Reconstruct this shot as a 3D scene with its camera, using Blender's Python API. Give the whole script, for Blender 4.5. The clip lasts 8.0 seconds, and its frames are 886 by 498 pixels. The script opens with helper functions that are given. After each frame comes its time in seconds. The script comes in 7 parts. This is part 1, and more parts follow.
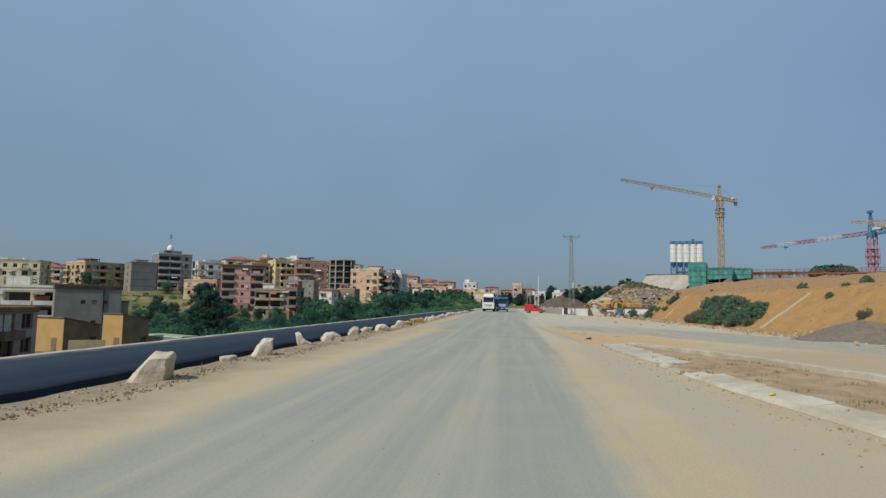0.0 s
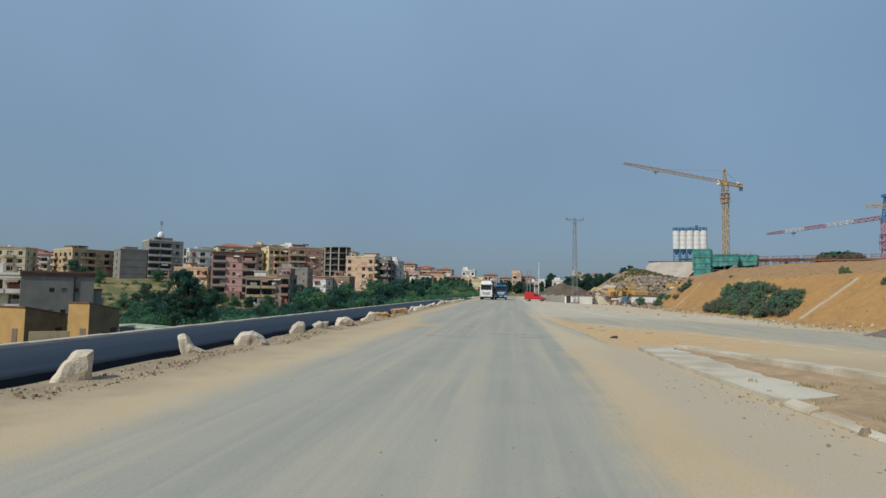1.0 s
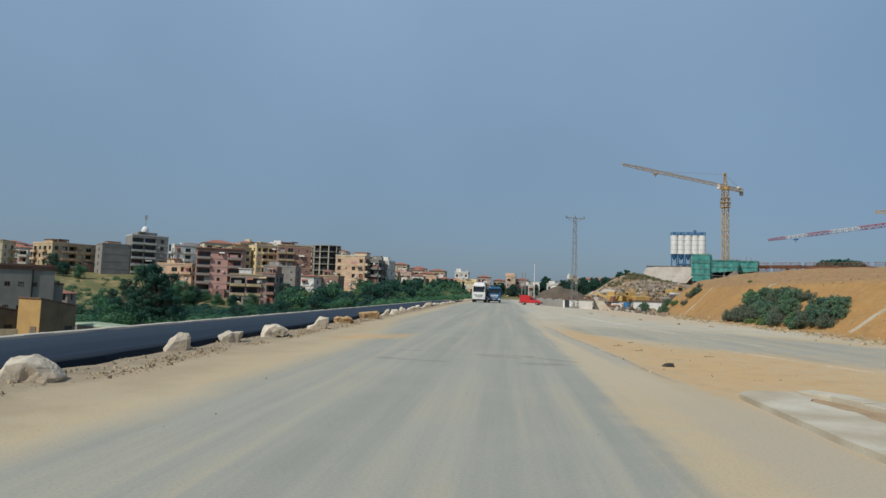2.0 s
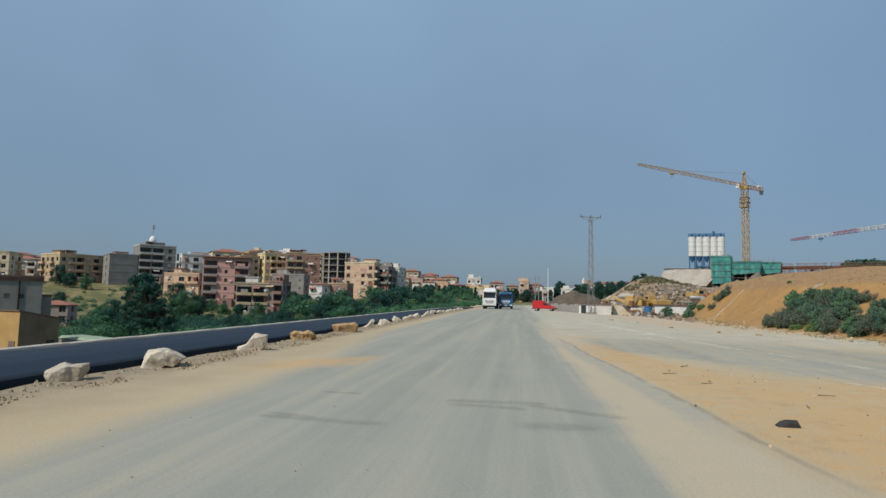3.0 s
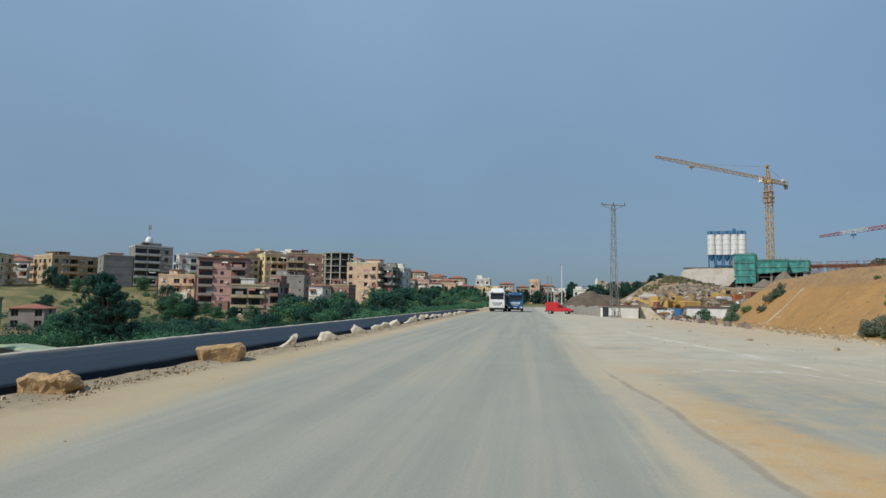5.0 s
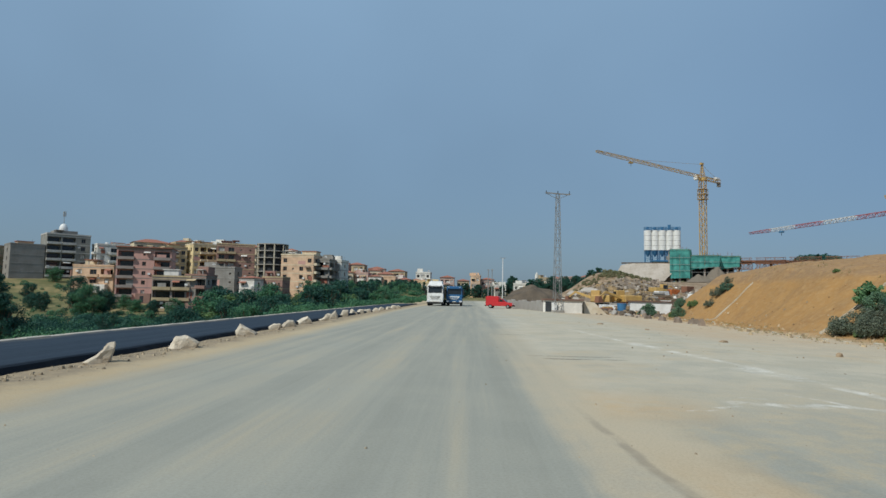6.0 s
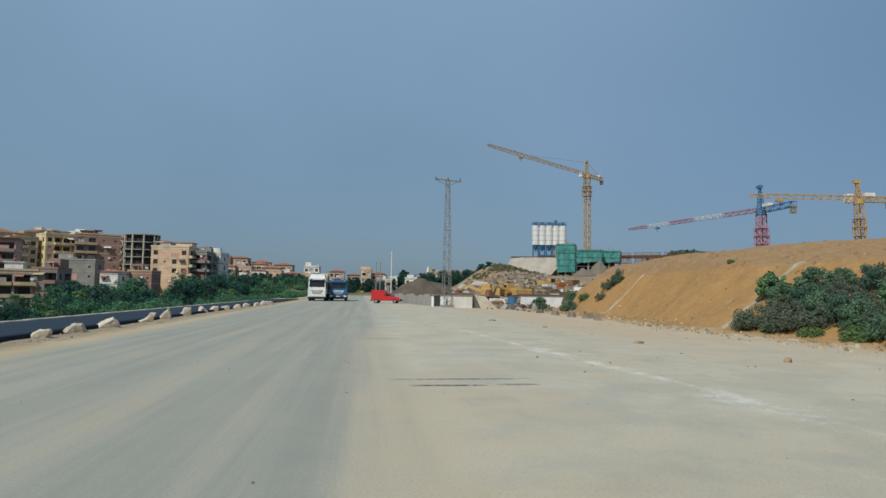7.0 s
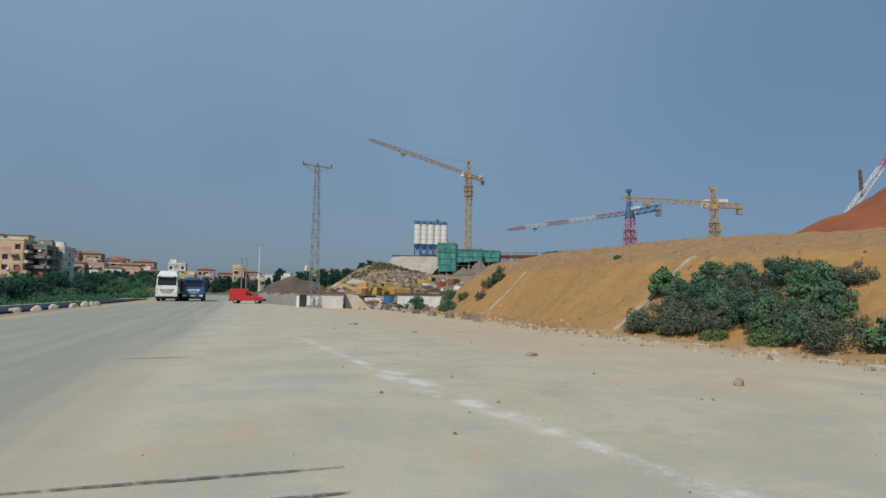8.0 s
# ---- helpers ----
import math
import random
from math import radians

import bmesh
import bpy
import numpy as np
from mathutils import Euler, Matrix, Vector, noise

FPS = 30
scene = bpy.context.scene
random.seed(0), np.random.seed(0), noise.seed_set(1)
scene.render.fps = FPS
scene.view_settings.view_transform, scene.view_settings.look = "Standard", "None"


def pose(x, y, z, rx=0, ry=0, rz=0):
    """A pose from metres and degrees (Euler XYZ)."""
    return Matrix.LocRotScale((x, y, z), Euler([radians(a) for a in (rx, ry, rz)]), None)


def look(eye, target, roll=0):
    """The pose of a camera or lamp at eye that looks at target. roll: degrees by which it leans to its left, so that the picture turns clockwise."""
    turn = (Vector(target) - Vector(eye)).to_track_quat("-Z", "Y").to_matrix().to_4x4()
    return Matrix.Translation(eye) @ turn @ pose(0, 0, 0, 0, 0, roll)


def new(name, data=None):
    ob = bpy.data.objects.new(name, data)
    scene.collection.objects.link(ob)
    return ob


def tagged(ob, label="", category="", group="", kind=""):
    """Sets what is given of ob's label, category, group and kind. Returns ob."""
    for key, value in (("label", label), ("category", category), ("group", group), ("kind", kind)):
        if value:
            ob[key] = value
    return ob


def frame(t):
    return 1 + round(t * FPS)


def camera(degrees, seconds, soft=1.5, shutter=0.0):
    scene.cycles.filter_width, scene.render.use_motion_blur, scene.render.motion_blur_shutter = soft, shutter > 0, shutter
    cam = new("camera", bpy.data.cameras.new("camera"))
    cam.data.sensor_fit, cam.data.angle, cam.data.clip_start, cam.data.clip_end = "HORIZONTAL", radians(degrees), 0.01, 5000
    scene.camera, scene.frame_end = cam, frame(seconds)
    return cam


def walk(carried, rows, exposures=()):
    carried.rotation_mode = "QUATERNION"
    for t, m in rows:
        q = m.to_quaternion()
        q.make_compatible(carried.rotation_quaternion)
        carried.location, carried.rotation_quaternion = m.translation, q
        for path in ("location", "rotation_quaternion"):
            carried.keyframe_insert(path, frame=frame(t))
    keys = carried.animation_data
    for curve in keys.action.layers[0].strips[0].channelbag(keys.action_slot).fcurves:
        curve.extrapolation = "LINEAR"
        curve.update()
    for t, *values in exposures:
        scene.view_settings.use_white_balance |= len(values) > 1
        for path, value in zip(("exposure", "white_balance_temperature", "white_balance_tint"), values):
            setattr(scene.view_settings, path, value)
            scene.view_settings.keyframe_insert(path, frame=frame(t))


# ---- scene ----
cam = camera(73.0, 8.0, shutter=0.02)
ROWS = [  # seconds, x, y, z, yaw, pitch, roll
    (0.0, -0.000, -0.000, 1.430, 6.61, 5.24, -0.94),
    (0.5, 0.007, 3.441, 1.425, 6.63, 4.61, -1.00),
    (1.0, -0.001, 6.811, 1.411, 6.54, 4.10, -0.89),
    (1.5, -0.124, 10.390, 1.353, 6.12, 4.24, -1.77),
    (1.7, -0.202, 11.785, 1.358, 5.83, 4.22, -1.96),
    (3.0, 0.181, 19.315, 1.390, 7.23, 4.88, -1.15),
    (3.5, 0.136, 22.021, 1.384, 8.39, 4.99, -0.88),
    (4.0, 0.075, 24.951, 1.404, 9.02, 5.00, -0.81),
    (5.3, 0.015, 32.185, 1.429, 7.20, 5.02, -1.10),
    (5.5, -0.015, 33.328, 1.452, 5.91, 4.75, -1.18),
    (6.0, 0.207, 35.949, 1.427, 2.59, 4.54, -1.15),
    (6.5, 0.625, 38.706, 1.415, -2.02, 4.42, -1.10),
    (7.0, 1.240, 41.379, 1.390, -7.62, 4.19, -0.83),
    (7.5, 2.121, 43.892, 1.366, -13.54, 4.23, -1.08),
    (8.0, 3.243, 46.401, 1.327, -18.79, 4.31, -0.77),
]
walk(cam, [(t, pose(x, y, z, 90 + pitch, roll, yaw)) for t, x, y, z, yaw, pitch, roll in ROWS], exposures=((0.0, 0.0, 6500, 10), (4.0, 0.02, 6450, 10), (5.4, 0.05, 6350, 8), (6.6, -0.06, 6300, 6), (7.4, -0.07, 6450, 9), (8.0, -0.14, 6450, 10)))

# ---- light ----
SUN_AZ, SUN_EL = radians(218), radians(46)  # clockwise from +y: the sun stands behind the camera's left shoulder
world = bpy.data.worlds.new("sky")
scene.world = world
world.use_nodes = True
wn = world.node_tree
sky = wn.nodes.new("ShaderNodeTexSky")
sky.sky_type, sky.sun_disc = "NISHITA", False
sky.sun_elevation, sky.sun_rotation = SUN_EL, SUN_AZ
sky.altitude, sky.air_density, sky.dust_density, sky.ozone_density = 0, 1.0, 1.5, 3.0
# summer haze: an even slate-blue veil over the clear sky, a little denser towards the horizon
up = wn.nodes.new("ShaderNodeSeparateXYZ")
wn.links.new(wn.nodes.new("ShaderNodeTexCoord").outputs["Generated"], up.inputs[0])
veil = wn.nodes.new("ShaderNodeValToRGB")
veil.color_ramp.elements[0].position, veil.color_ramp.elements[0].color = 0.0, (1.50, 2.30, 3.22, 1)
veil.color_ramp.elements[1].position, veil.color_ramp.elements[1].color = 0.45, (2.7, 4.05, 5.6, 1)
wn.links.new(up.outputs[2], veil.inputs[0])
blend = wn.nodes.new("ShaderNodeMix")
blend.data_type = "RGBA"
blend.inputs[0].default_value = 0.75
wn.links.new(sky.outputs[0], blend.inputs[6])
deep = wn.nodes.new("ShaderNodeMapRange")  # clearer and deeper away from the sun
deep.interpolation_type = "SMOOTHSTEP"
for slot, v in ((1, 0.15), (2, 0.95), (3, 0.0), (4, 0.75)):
    deep.inputs[slot].default_value = v
wn.links.new(up.outputs[0], deep.inputs[0])
clear_sky = wn.nodes.new("ShaderNodeMix")
clear_sky.data_type = "RGBA"
clear_sky.inputs[7].default_value = (1.25, 2.25, 3.9, 1)
wn.links.new(deep.outputs[0], clear_sky.inputs[0])
streaks = wn.nodes.new("ShaderNodeTexNoise")  # uneven haze
streaks.inputs["Scale"].default_value, streaks.inputs["Detail"].default_value = 2.2, 3.0
wn.links.new(wn.nodes["Texture Coordinate"].outputs["Generated"], streaks.inputs["Vector"])
uneven = wn.nodes.new("ShaderNodeMapRange")
for slot, v in ((1, 0.3), (2, 0.7), (3, 0.94), (4, 1.08)):
    uneven.inputs[slot].default_value = v
wn.links.new(streaks.outputs["Fac"], uneven.inputs[0])
hazy = wn.nodes.new("ShaderNodeVectorMath")
hazy.operation = "SCALE"
wn.links.new(veil.outputs[0], hazy.inputs[0])
wn.links.new(uneven.outputs[0], hazy.inputs["Scale"])
wn.links.new(hazy.outputs[0], clear_sky.inputs[6])
wn.links.new(clear_sky.outputs[2], blend.inputs[7])
wn.links.new(blend.outputs[2], wn.nodes["Background"].inputs[0])
wn.nodes["Background"].inputs[1].default_value = 0.1
sun = new("sun", bpy.data.lights.new("sun", "SUN"))
sun.data.energy, sun.data.angle, sun.data.color = 3.3, radians(0.8), (1.0, 0.95, 0.86)
sun.matrix_world = look((0, 0, 0), (-math.sin(SUN_AZ) * math.cos(SUN_EL), -math.cos(SUN_AZ) * math.cos(SUN_EL), -math.sin(SUN_EL)))

# ---- materials ----


def node_mat(name):
    m = bpy.data.materials.new(name)
    m.use_nodes = True
    nt = m.node_tree
    return m, nt, nt.nodes["Principled BSDF"]


def add(nt, kind, **inputs):
    n = nt.nodes.new("ShaderNode" + kind)
    for key, value in inputs.items():
        if hasattr(value, "is_linked"):
            nt.links.new(value, n.inputs[key.replace("_", " ")])
        else:
            n.inputs[key.replace("_", " ")].default_value = value
    return n


def mixed(nt, fac, a, b, blend="MIX"):
    n = nt.nodes.new("ShaderNodeMix")
    n.data_type, n.blend_type = "RGBA", blend
    for i, v in ((0, fac), (6, a), (7, b)):
        if hasattr(v, "is_linked"):
            nt.links.new(v, n.inputs[i])
        else:
            n.inputs[i].default_value = v if i == 0 else (*v, 1)
    return n.outputs[2]


def calc(nt, op, a, b=0.0, c=0.0):
    n = nt.nodes.new("ShaderNodeMath")
    n.operation = op
    for i, v in enumerate((a, b, c)):
        if hasattr(v, "is_linked"):
            nt.links.new(v, n.inputs[i])
        else:
            n.inputs[i].default_value = v
    return n.outputs[0]


def ramp(nt, value, lo, hi, out_lo=0.0, out_hi=1.0):
    n = nt.nodes.new("ShaderNodeMapRange")
    n.interpolation_type = "SMOOTHSTEP"
    for i, v in enumerate((value, lo, hi, out_lo, out_hi)):
        if hasattr(v, "is_linked"):
            nt.links.new(v, n.inputs[i])
        else:
            n.inputs[i].default_value = v
    return n.outputs[0]


def cloud(nt, scale, detail=4.0, rough=0.55, vector=None):
    n = add(nt, "TexNoise", Scale=scale, Detail=detail, Roughness=rough)
    if vector is None:
        vector = nt.nodes.new("ShaderNodeTexCoord").outputs["Object"]
    nt.links.new(vector, n.inputs["Vector"])
    return n.outputs["Fac"]


def surface(name, base, other=None, scale=1.5, fine=25.0, rough=0.85, bump=0.15, metal=0.0, spread=0.0, island=0.0, spec=0.3, streak=0.0):
    """Base colour broken up by stains and grain; spread varies it from object to object, island from clump to clump."""
    m, nt, bsdf = node_mat(name)
    other = other or tuple(c * 0.7 for c in base)
    big = ramp(nt, cloud(nt, scale), 0.35, 0.68)
    small = cloud(nt, fine, 6.0, 0.65)
    col = mixed(nt, big, base, other)
    col = mixed(nt, ramp(nt, small, 0.3, 0.75, 0.0, 0.35), col, tuple(c * 0.55 for c in base))
    if streak:
        tc = nt.nodes.new("ShaderNodeTexCoord")
        mp = nt.nodes.new("ShaderNodeMapping")
        mp.inputs["Scale"].default_value = (1.6, 1.6, 0.12)
        nt.links.new(tc.outputs["Object"], mp.inputs["Vector"])
        col = mixed(nt, ramp(nt, cloud(nt, 1.0, 5.0, 0.6, mp.outputs[0]), 0.5, 0.8, 0.0, streak), col, tuple(c * 0.45 for c in base))
    if spread or island:
        src = nt.nodes.new("ShaderNodeObjectInfo").outputs["Random"] if spread else nt.nodes.new("ShaderNodeNewGeometry").outputs["Random Per Island"]
        hs = add(nt, "HueSaturation", Color=col)
        k = spread or island
        nt.links.new(ramp(nt, src, 0, 1, 1 - k, 1 + k), hs.inputs["Value"])
        col = hs.outputs[0]
    nt.links.new(col, bsdf.inputs["Base Color"])
    bsdf.inputs["Roughness"].default_value, bsdf.inputs["Metallic"].default_value = rough, metal
    bsdf.inputs["Specular IOR Level"].default_value = spec
    if bump:
        b = add(nt, "Bump", Strength=bump, Distance=0.05, Height=small)
        nt.links.new(b.outputs[0], bsdf.inputs["Normal"])
    return m


def leafy(name, a, b, c):
    """Leaves: colour by clump, a little light coming through."""
    m, nt, bsdf = node_mat(name)
    rnd = nt.nodes.new("ShaderNodeNewGeometry").outputs["Random Per Island"]
    col = mixed(nt, rnd, a, b)
    col = mixed(nt, ramp(nt, cloud(nt, 0.5), 0.4, 0.7), col, c)
    nt.links.new(col, bsdf.inputs["Base Color"])
    bsdf.inputs["Roughness"].default_value, bsdf.inputs["Specular IOR Level"].default_value = 0.6, 0.25
    tr = add(nt, "BsdfTranslucent", Color=col)
    mix = add(nt, "MixShader", Fac=0.25)
    nt.links.new(bsdf.outputs[0], mix.inputs[1])
    nt.links.new(tr.outputs[0], mix.inputs[2])
    nt.links.new(mix.outputs[0], nt.nodes["Material Output"].inputs[0])
    return m


LIME_RUNS = [  # spilt lime: from, to, width
    ((5.0, 64.5), (5.65, 56.0), 0.10), ((5.65, 56.0), (6.35, 50.8), 0.16), ((6.35, 50.8), (6.6, 46.0), 0.12), ((5.65, 56.2), (5.8, 54.4), 0.26), ((6.2, 49.2), (6.5, 47.8), 0.30),
    ((3.1, 44.05), (4.0, 44.5), 0.05), ((4.0, 44.8), (5.1, 44.65), 0.16), ((4.3, 45.3), (4.65, 45.2), 0.05), ((5.2, 44.75), (6.1, 44.5), 0.09), ((5.2, 45.7), (6.6, 43.0), 0.05), ((6.6, 43.0), (7.7, 38.8), 0.06), ((7.7, 38.8), (8.4, 35.0), 0.09), ((9.4, 22.6), (6.4, 31.5), 0.08), ((2.6, 70.0), (4.2, 69.5), 0.22), ((6.6, 46.0), (7.4, 40.0), 0.10)]

STAIN_RUNS = [  # faint grey drag marks: from, to, width
    ((-0.64, 27.47), (0.19, 27.31), 0.1), ((0.44, 27.58), (1.39, 27.01), 0.12), ((-2.63, 28.03), (-2.14, 28.03), 0.07), ((-2.77, 26.37), (-2.28, 26.24), 0.08), ((-0.67, 27.73), (0.48, 27.74), 0.12), ((-2.77, 26.22), (-1.51, 26.11), 0.12), ((0.34, 26.34), (0.91, 26.41), 0.2)]


def lime_mask(nt, x, y, wob, runs):
    """Soft broken lines of white lime on the yard."""
    p = nt.nodes.new("ShaderNodeCombineXYZ")
    shift = calc(nt, "MULTIPLY", calc(nt, "SUBTRACT", wob, 0.5), 0.7)
    nt.links.new(calc(nt, "ADD", x, shift), p.inputs[0])
    nt.links.new(calc(nt, "SUBTRACT", y, shift), p.inputs[1])
    total = None
    for a, b, w in runs:
        run = Vector((b[0] - a[0], b[1] - a[1], 0))
        rel = nt.nodes.new("ShaderNodeVectorMath")
        rel.operation = "SUBTRACT"
        nt.links.new(p.outputs[0], rel.inputs[0])
        rel.inputs[1].default_value = (*a, 0)
        dot = nt.nodes.new("ShaderNodeVectorMath")
        dot.operation = "DOT_PRODUCT"
        nt.links.new(rel.outputs[0], dot.inputs[0])
        dot.inputs[1].default_value = run / run.length_squared
        t = nt.nodes.new("ShaderNodeClamp")
        nt.links.new(dot.outputs["Value"], t.inputs[0])
        on = nt.nodes.new("ShaderNodeVectorMath")
        on.operation = "SCALE"
        on.inputs[0].default_value = run
        nt.links.new(t.outputs[0], on.inputs["Scale"])
        far = nt.nodes.new("ShaderNodeVectorMath")
        far.operation = "DISTANCE"
        nt.links.new(rel.outputs[0], far.inputs[0])
        nt.links.new(on.outputs[0], far.inputs[1])
        m = ramp(nt, far.outputs["Value"], w * 0.2, w * 1.7, 1.0, 0.0)
        total = m if total is None else calc(nt, "MAXIMUM", total, m)
    return total


def ground_material():
    """Pale dust over worn grey paving, ochre earth on the banks, dry grass on the hillside."""
    m, nt, bsdf = node_mat("dusty_ground")
    pos = nt.nodes.new("ShaderNodeTexCoord").outputs["Object"]
    sep = add(nt, "SeparateXYZ", Vector=pos)
    x, y, z = sep.outputs
    warp = cloud(nt, 0.22, 5.0, 0.6)
    warp2 = cloud(nt, 1.1, 5.0, 0.65)
    off = calc(nt, "ADD", calc(nt, "MULTIPLY", calc(nt, "SUBTRACT", warp, 0.5), 3.2), calc(nt, "MULTIPLY", calc(nt, "SUBTRACT", warp2, 0.5), 1.1))
    xw = calc(nt, "ADD", x, off)
    grain = cloud(nt, 34.0, 8.0, 0.75)
    mid = cloud(nt, 3.0, 7.0, 0.7)
    # long tyre streaks along the road
    mp = nt.nodes.new("ShaderNodeMapping")
    mp.inputs["Scale"].default_value = (1.5, 0.035, 1.0)
    nt.links.new(pos, mp.inputs["Vector"])
    lanes = cloud(nt, 1.0, 5.0, 0.65, mp.outputs[0])
    fray = calc(nt, "ADD", calc(nt, "MULTIPLY", calc(nt, "SUBTRACT", warp, 0.5), 0.9), calc(nt, "MULTIPLY", calc(nt, "SUBTRACT", warp2, 0.5), 0.55))
    fray = calc(nt, "ADD", fray, calc(nt, "MULTIPLY", calc(nt, "SUBTRACT", lanes, 0.5), 0.9))
    xe = calc(nt, "ADD", x, fray)
    # main carriageway: worn grey paving between two sanded edges
    left = calc(nt, "SUBTRACT", -4.0, calc(nt, "ADD", ramp(nt, y, 28.0, 48.0, 0.0, 1.6), ramp(nt, y, 48.0, 100.0, 0.0, 1.2)))
    a = calc(nt, "SUBTRACT", xe, left)
    right = calc(nt, "ADD", calc(nt, "ADD", 1.15, ramp(nt, y, 8.0, 30.0, 0.0, 0.25)), ramp(nt, y, 56.0, 80.0, 0.0, 2.0))
    b = calc(nt, "SUBTRACT", right, xe)
    soft_edge = ramp(nt, y, 40.0, 54.0, 0.0, 0.9)
    main = calc(nt, "MINIMUM", ramp(nt, a, -0.45, 0.55), ramp(nt, calc(nt, "ADD", b, soft_edge), -0.22, calc(nt, "ADD", 0.30, calc(nt, "MULTIPLY", soft_edge, 1.8))))
    # side road that swings off to the right, and the yard beyond it
    s = calc(nt, "ADD", calc(nt, "MULTIPLY", xw, 0.9), calc(nt, "MULTIPLY", y, 0.5))
    side = calc(nt, "MULTIPLY", ramp(nt, s, 20.9, 22.3), ramp(nt, s, 33.0, 31.0))
    side = calc(nt, "MULTIPLY", side, ramp(nt, xe, 2.3, 2.9))
    near_side = calc(nt, "MULTIPLY", side, ramp(nt, y, 47.0, 41.0, 0.45, 1.0))
    dusty = calc(nt, "MULTIPLY", ramp(nt, lanes, 0.45, 0.70, 0.0, 0.42), ramp(nt, warp, 0.3, 0.6))
    near_side = calc(nt, "MULTIPLY", near_side, ramp(nt, calc(nt, "ADD", mid, warp2), 0.75, 1.15, 0.35, 1.0))
    paved = calc(nt, "MULTIPLY", calc(nt, "MAXIMUM", main, near_side), calc(nt, "SUBTRACT", 1.0, dusty))
    blot = ramp(nt, cloud(nt, 0.55, 6.0, 0.65), 0.42, 0.62)
    sand = mixed(nt, ramp(nt, warp, 0.3, 0.7), (0.50, 0.405, 0.265), (0.47, 0.365, 0.225))
    sand = mixed(nt, ramp(nt, mid, 0.4, 0.75, 0.0, 0.45), sand, (0.43, 0.385, 0.29))
    # wheels have ground a greyer lane into the sand before the island
    lane2 = calc(nt, "MULTIPLY", calc(nt, "MULTIPLY", ramp(nt, xe, 1.8, 2.3), ramp(nt, xe, 3.7, 2.9)), ramp(nt, y, 27.0, 20.0))
    sand = mixed(nt, calc(nt, "MULTIPLY", lane2, 0.6), sand, (0.41, 0.36, 0.285))
    dirt = calc(nt, "MULTIPLY", ramp(nt, xe, 3.0, 4.4), ramp(nt, y, 24.0, 20.0))
    sand = mixed(nt, calc(nt, "MULTIPLY", dirt, 0.55), sand, (0.40, 0.30, 0.20))
    # pale sand strip, its raw layer edge, then orange sand up to the side road
    strip = calc(nt, "MULTIPLY", ramp(nt, xe, 2.75, 2.4), calc(nt, "MULTIPLY", ramp(nt, y, 20.0, 26.0), ramp(nt, xe, 0.6, 1.2)))
    sand = mixed(nt, calc(nt, "MULTIPLY", strip, 0.8), sand, mixed(nt, mid, (0.52, 0.43, 0.30), (0.45, 0.395, 0.295)))
    layer = calc(nt, "ADD", calc(nt, "ADD", x, calc(nt, "MULTIPLY", calc(nt, "SUBTRACT", y, 29.5), 0.06)), calc(nt, "ADD", calc(nt, "MULTIPLY", calc(nt, "SUBTRACT", warp, 0.5), 0.5), calc(nt, "MULTIPLY", calc(nt, "SUBTRACT", warp2, 0.5), 0.12)))
    bound = calc(nt, "ADD", 31.0, calc(nt, "MULTIPLY", 13.0, calc(nt, "EXPONENT", calc(nt, "MULTIPLY", calc(nt, "SUBTRACT", x, 2.6), -1.2))))
    orange = calc(nt, "MULTIPLY", calc(nt, "MULTIPLY", ramp(nt, layer, 2.5, 2.75), ramp(nt, calc(nt, "SUBTRACT", calc(nt, "ADD", y, calc(nt, "MULTIPLY", calc(nt, "ADD", warp, warp2), 4.0)), bound), 5.6, 2.4)), calc(nt, "MULTIPLY", calc(nt, "MULTIPLY", ramp(nt, y, 21.5, 25.0), ramp(nt, y, 43.0, 37.0)), ramp(nt, xw, 9.0, 6.0)))
    spill = calc(nt, "MULTIPLY", ramp(nt, calc(nt, "ABSOLUTE", calc(nt, "SUBTRACT", y, calc(nt, "ADD", 44.0, calc(nt, "MULTIPLY", warp2, 0.8)))), 1.6, 0.3), calc(nt, "MULTIPLY", ramp(nt, x, 1.6, 2.2), ramp(nt, x, 3.9, 3.0)))
    orange = calc(nt, "MAXIMUM", orange, calc(nt, "MULTIPLY", spill, 0.7))
    tongue = calc(nt, "MULTIPLY", ramp(nt, calc(nt, "ABSOLUTE", calc(nt, "SUBTRACT", calc(nt, "ADD", y, calc(nt, "MULTIPLY", x, -0.9)), 35.6)), 1.6, 0.4), calc(nt, "MULTIPLY", ramp(nt, x, -5.6, -4.6), ramp(nt, x, -2.9, -3.4)))
    ochre = calc(nt, "MAXIMUM", calc(nt, "MULTIPLY", orange, ramp(nt, calc(nt, "ADD", mid, calc(nt, "MULTIPLY", blot, 0.12)), 0.36, 0.66, 0.25, 0.95)), calc(nt, "MULTIPLY", tongue, ramp(nt, mid, 0.35, 0.55, 0.2, 0.8)))
    grey = mixed(nt, ramp(nt, lanes, 0.3, 0.7), (0.285, 0.285, 0.243), (0.352, 0.35, 0.298))
    grey = mixed(nt, calc(nt, "MULTIPLY", blot, 0.25), grey, (0.38, 0.365, 0.30))
    col = mixed(nt, paved, sand, grey)
    col = mixed(nt, ochre, col, mixed(nt, warp2, (0.56, 0.35, 0.155), (0.52, 0.36, 0.19)))
    col = mixed(nt, calc(nt, "MULTIPLY", orange, ramp(nt, cloud(nt, 1.7, 8.0, 0.75), 0.48, 0.68, 0.0, 0.45)), col, (0.37, 0.255, 0.14))
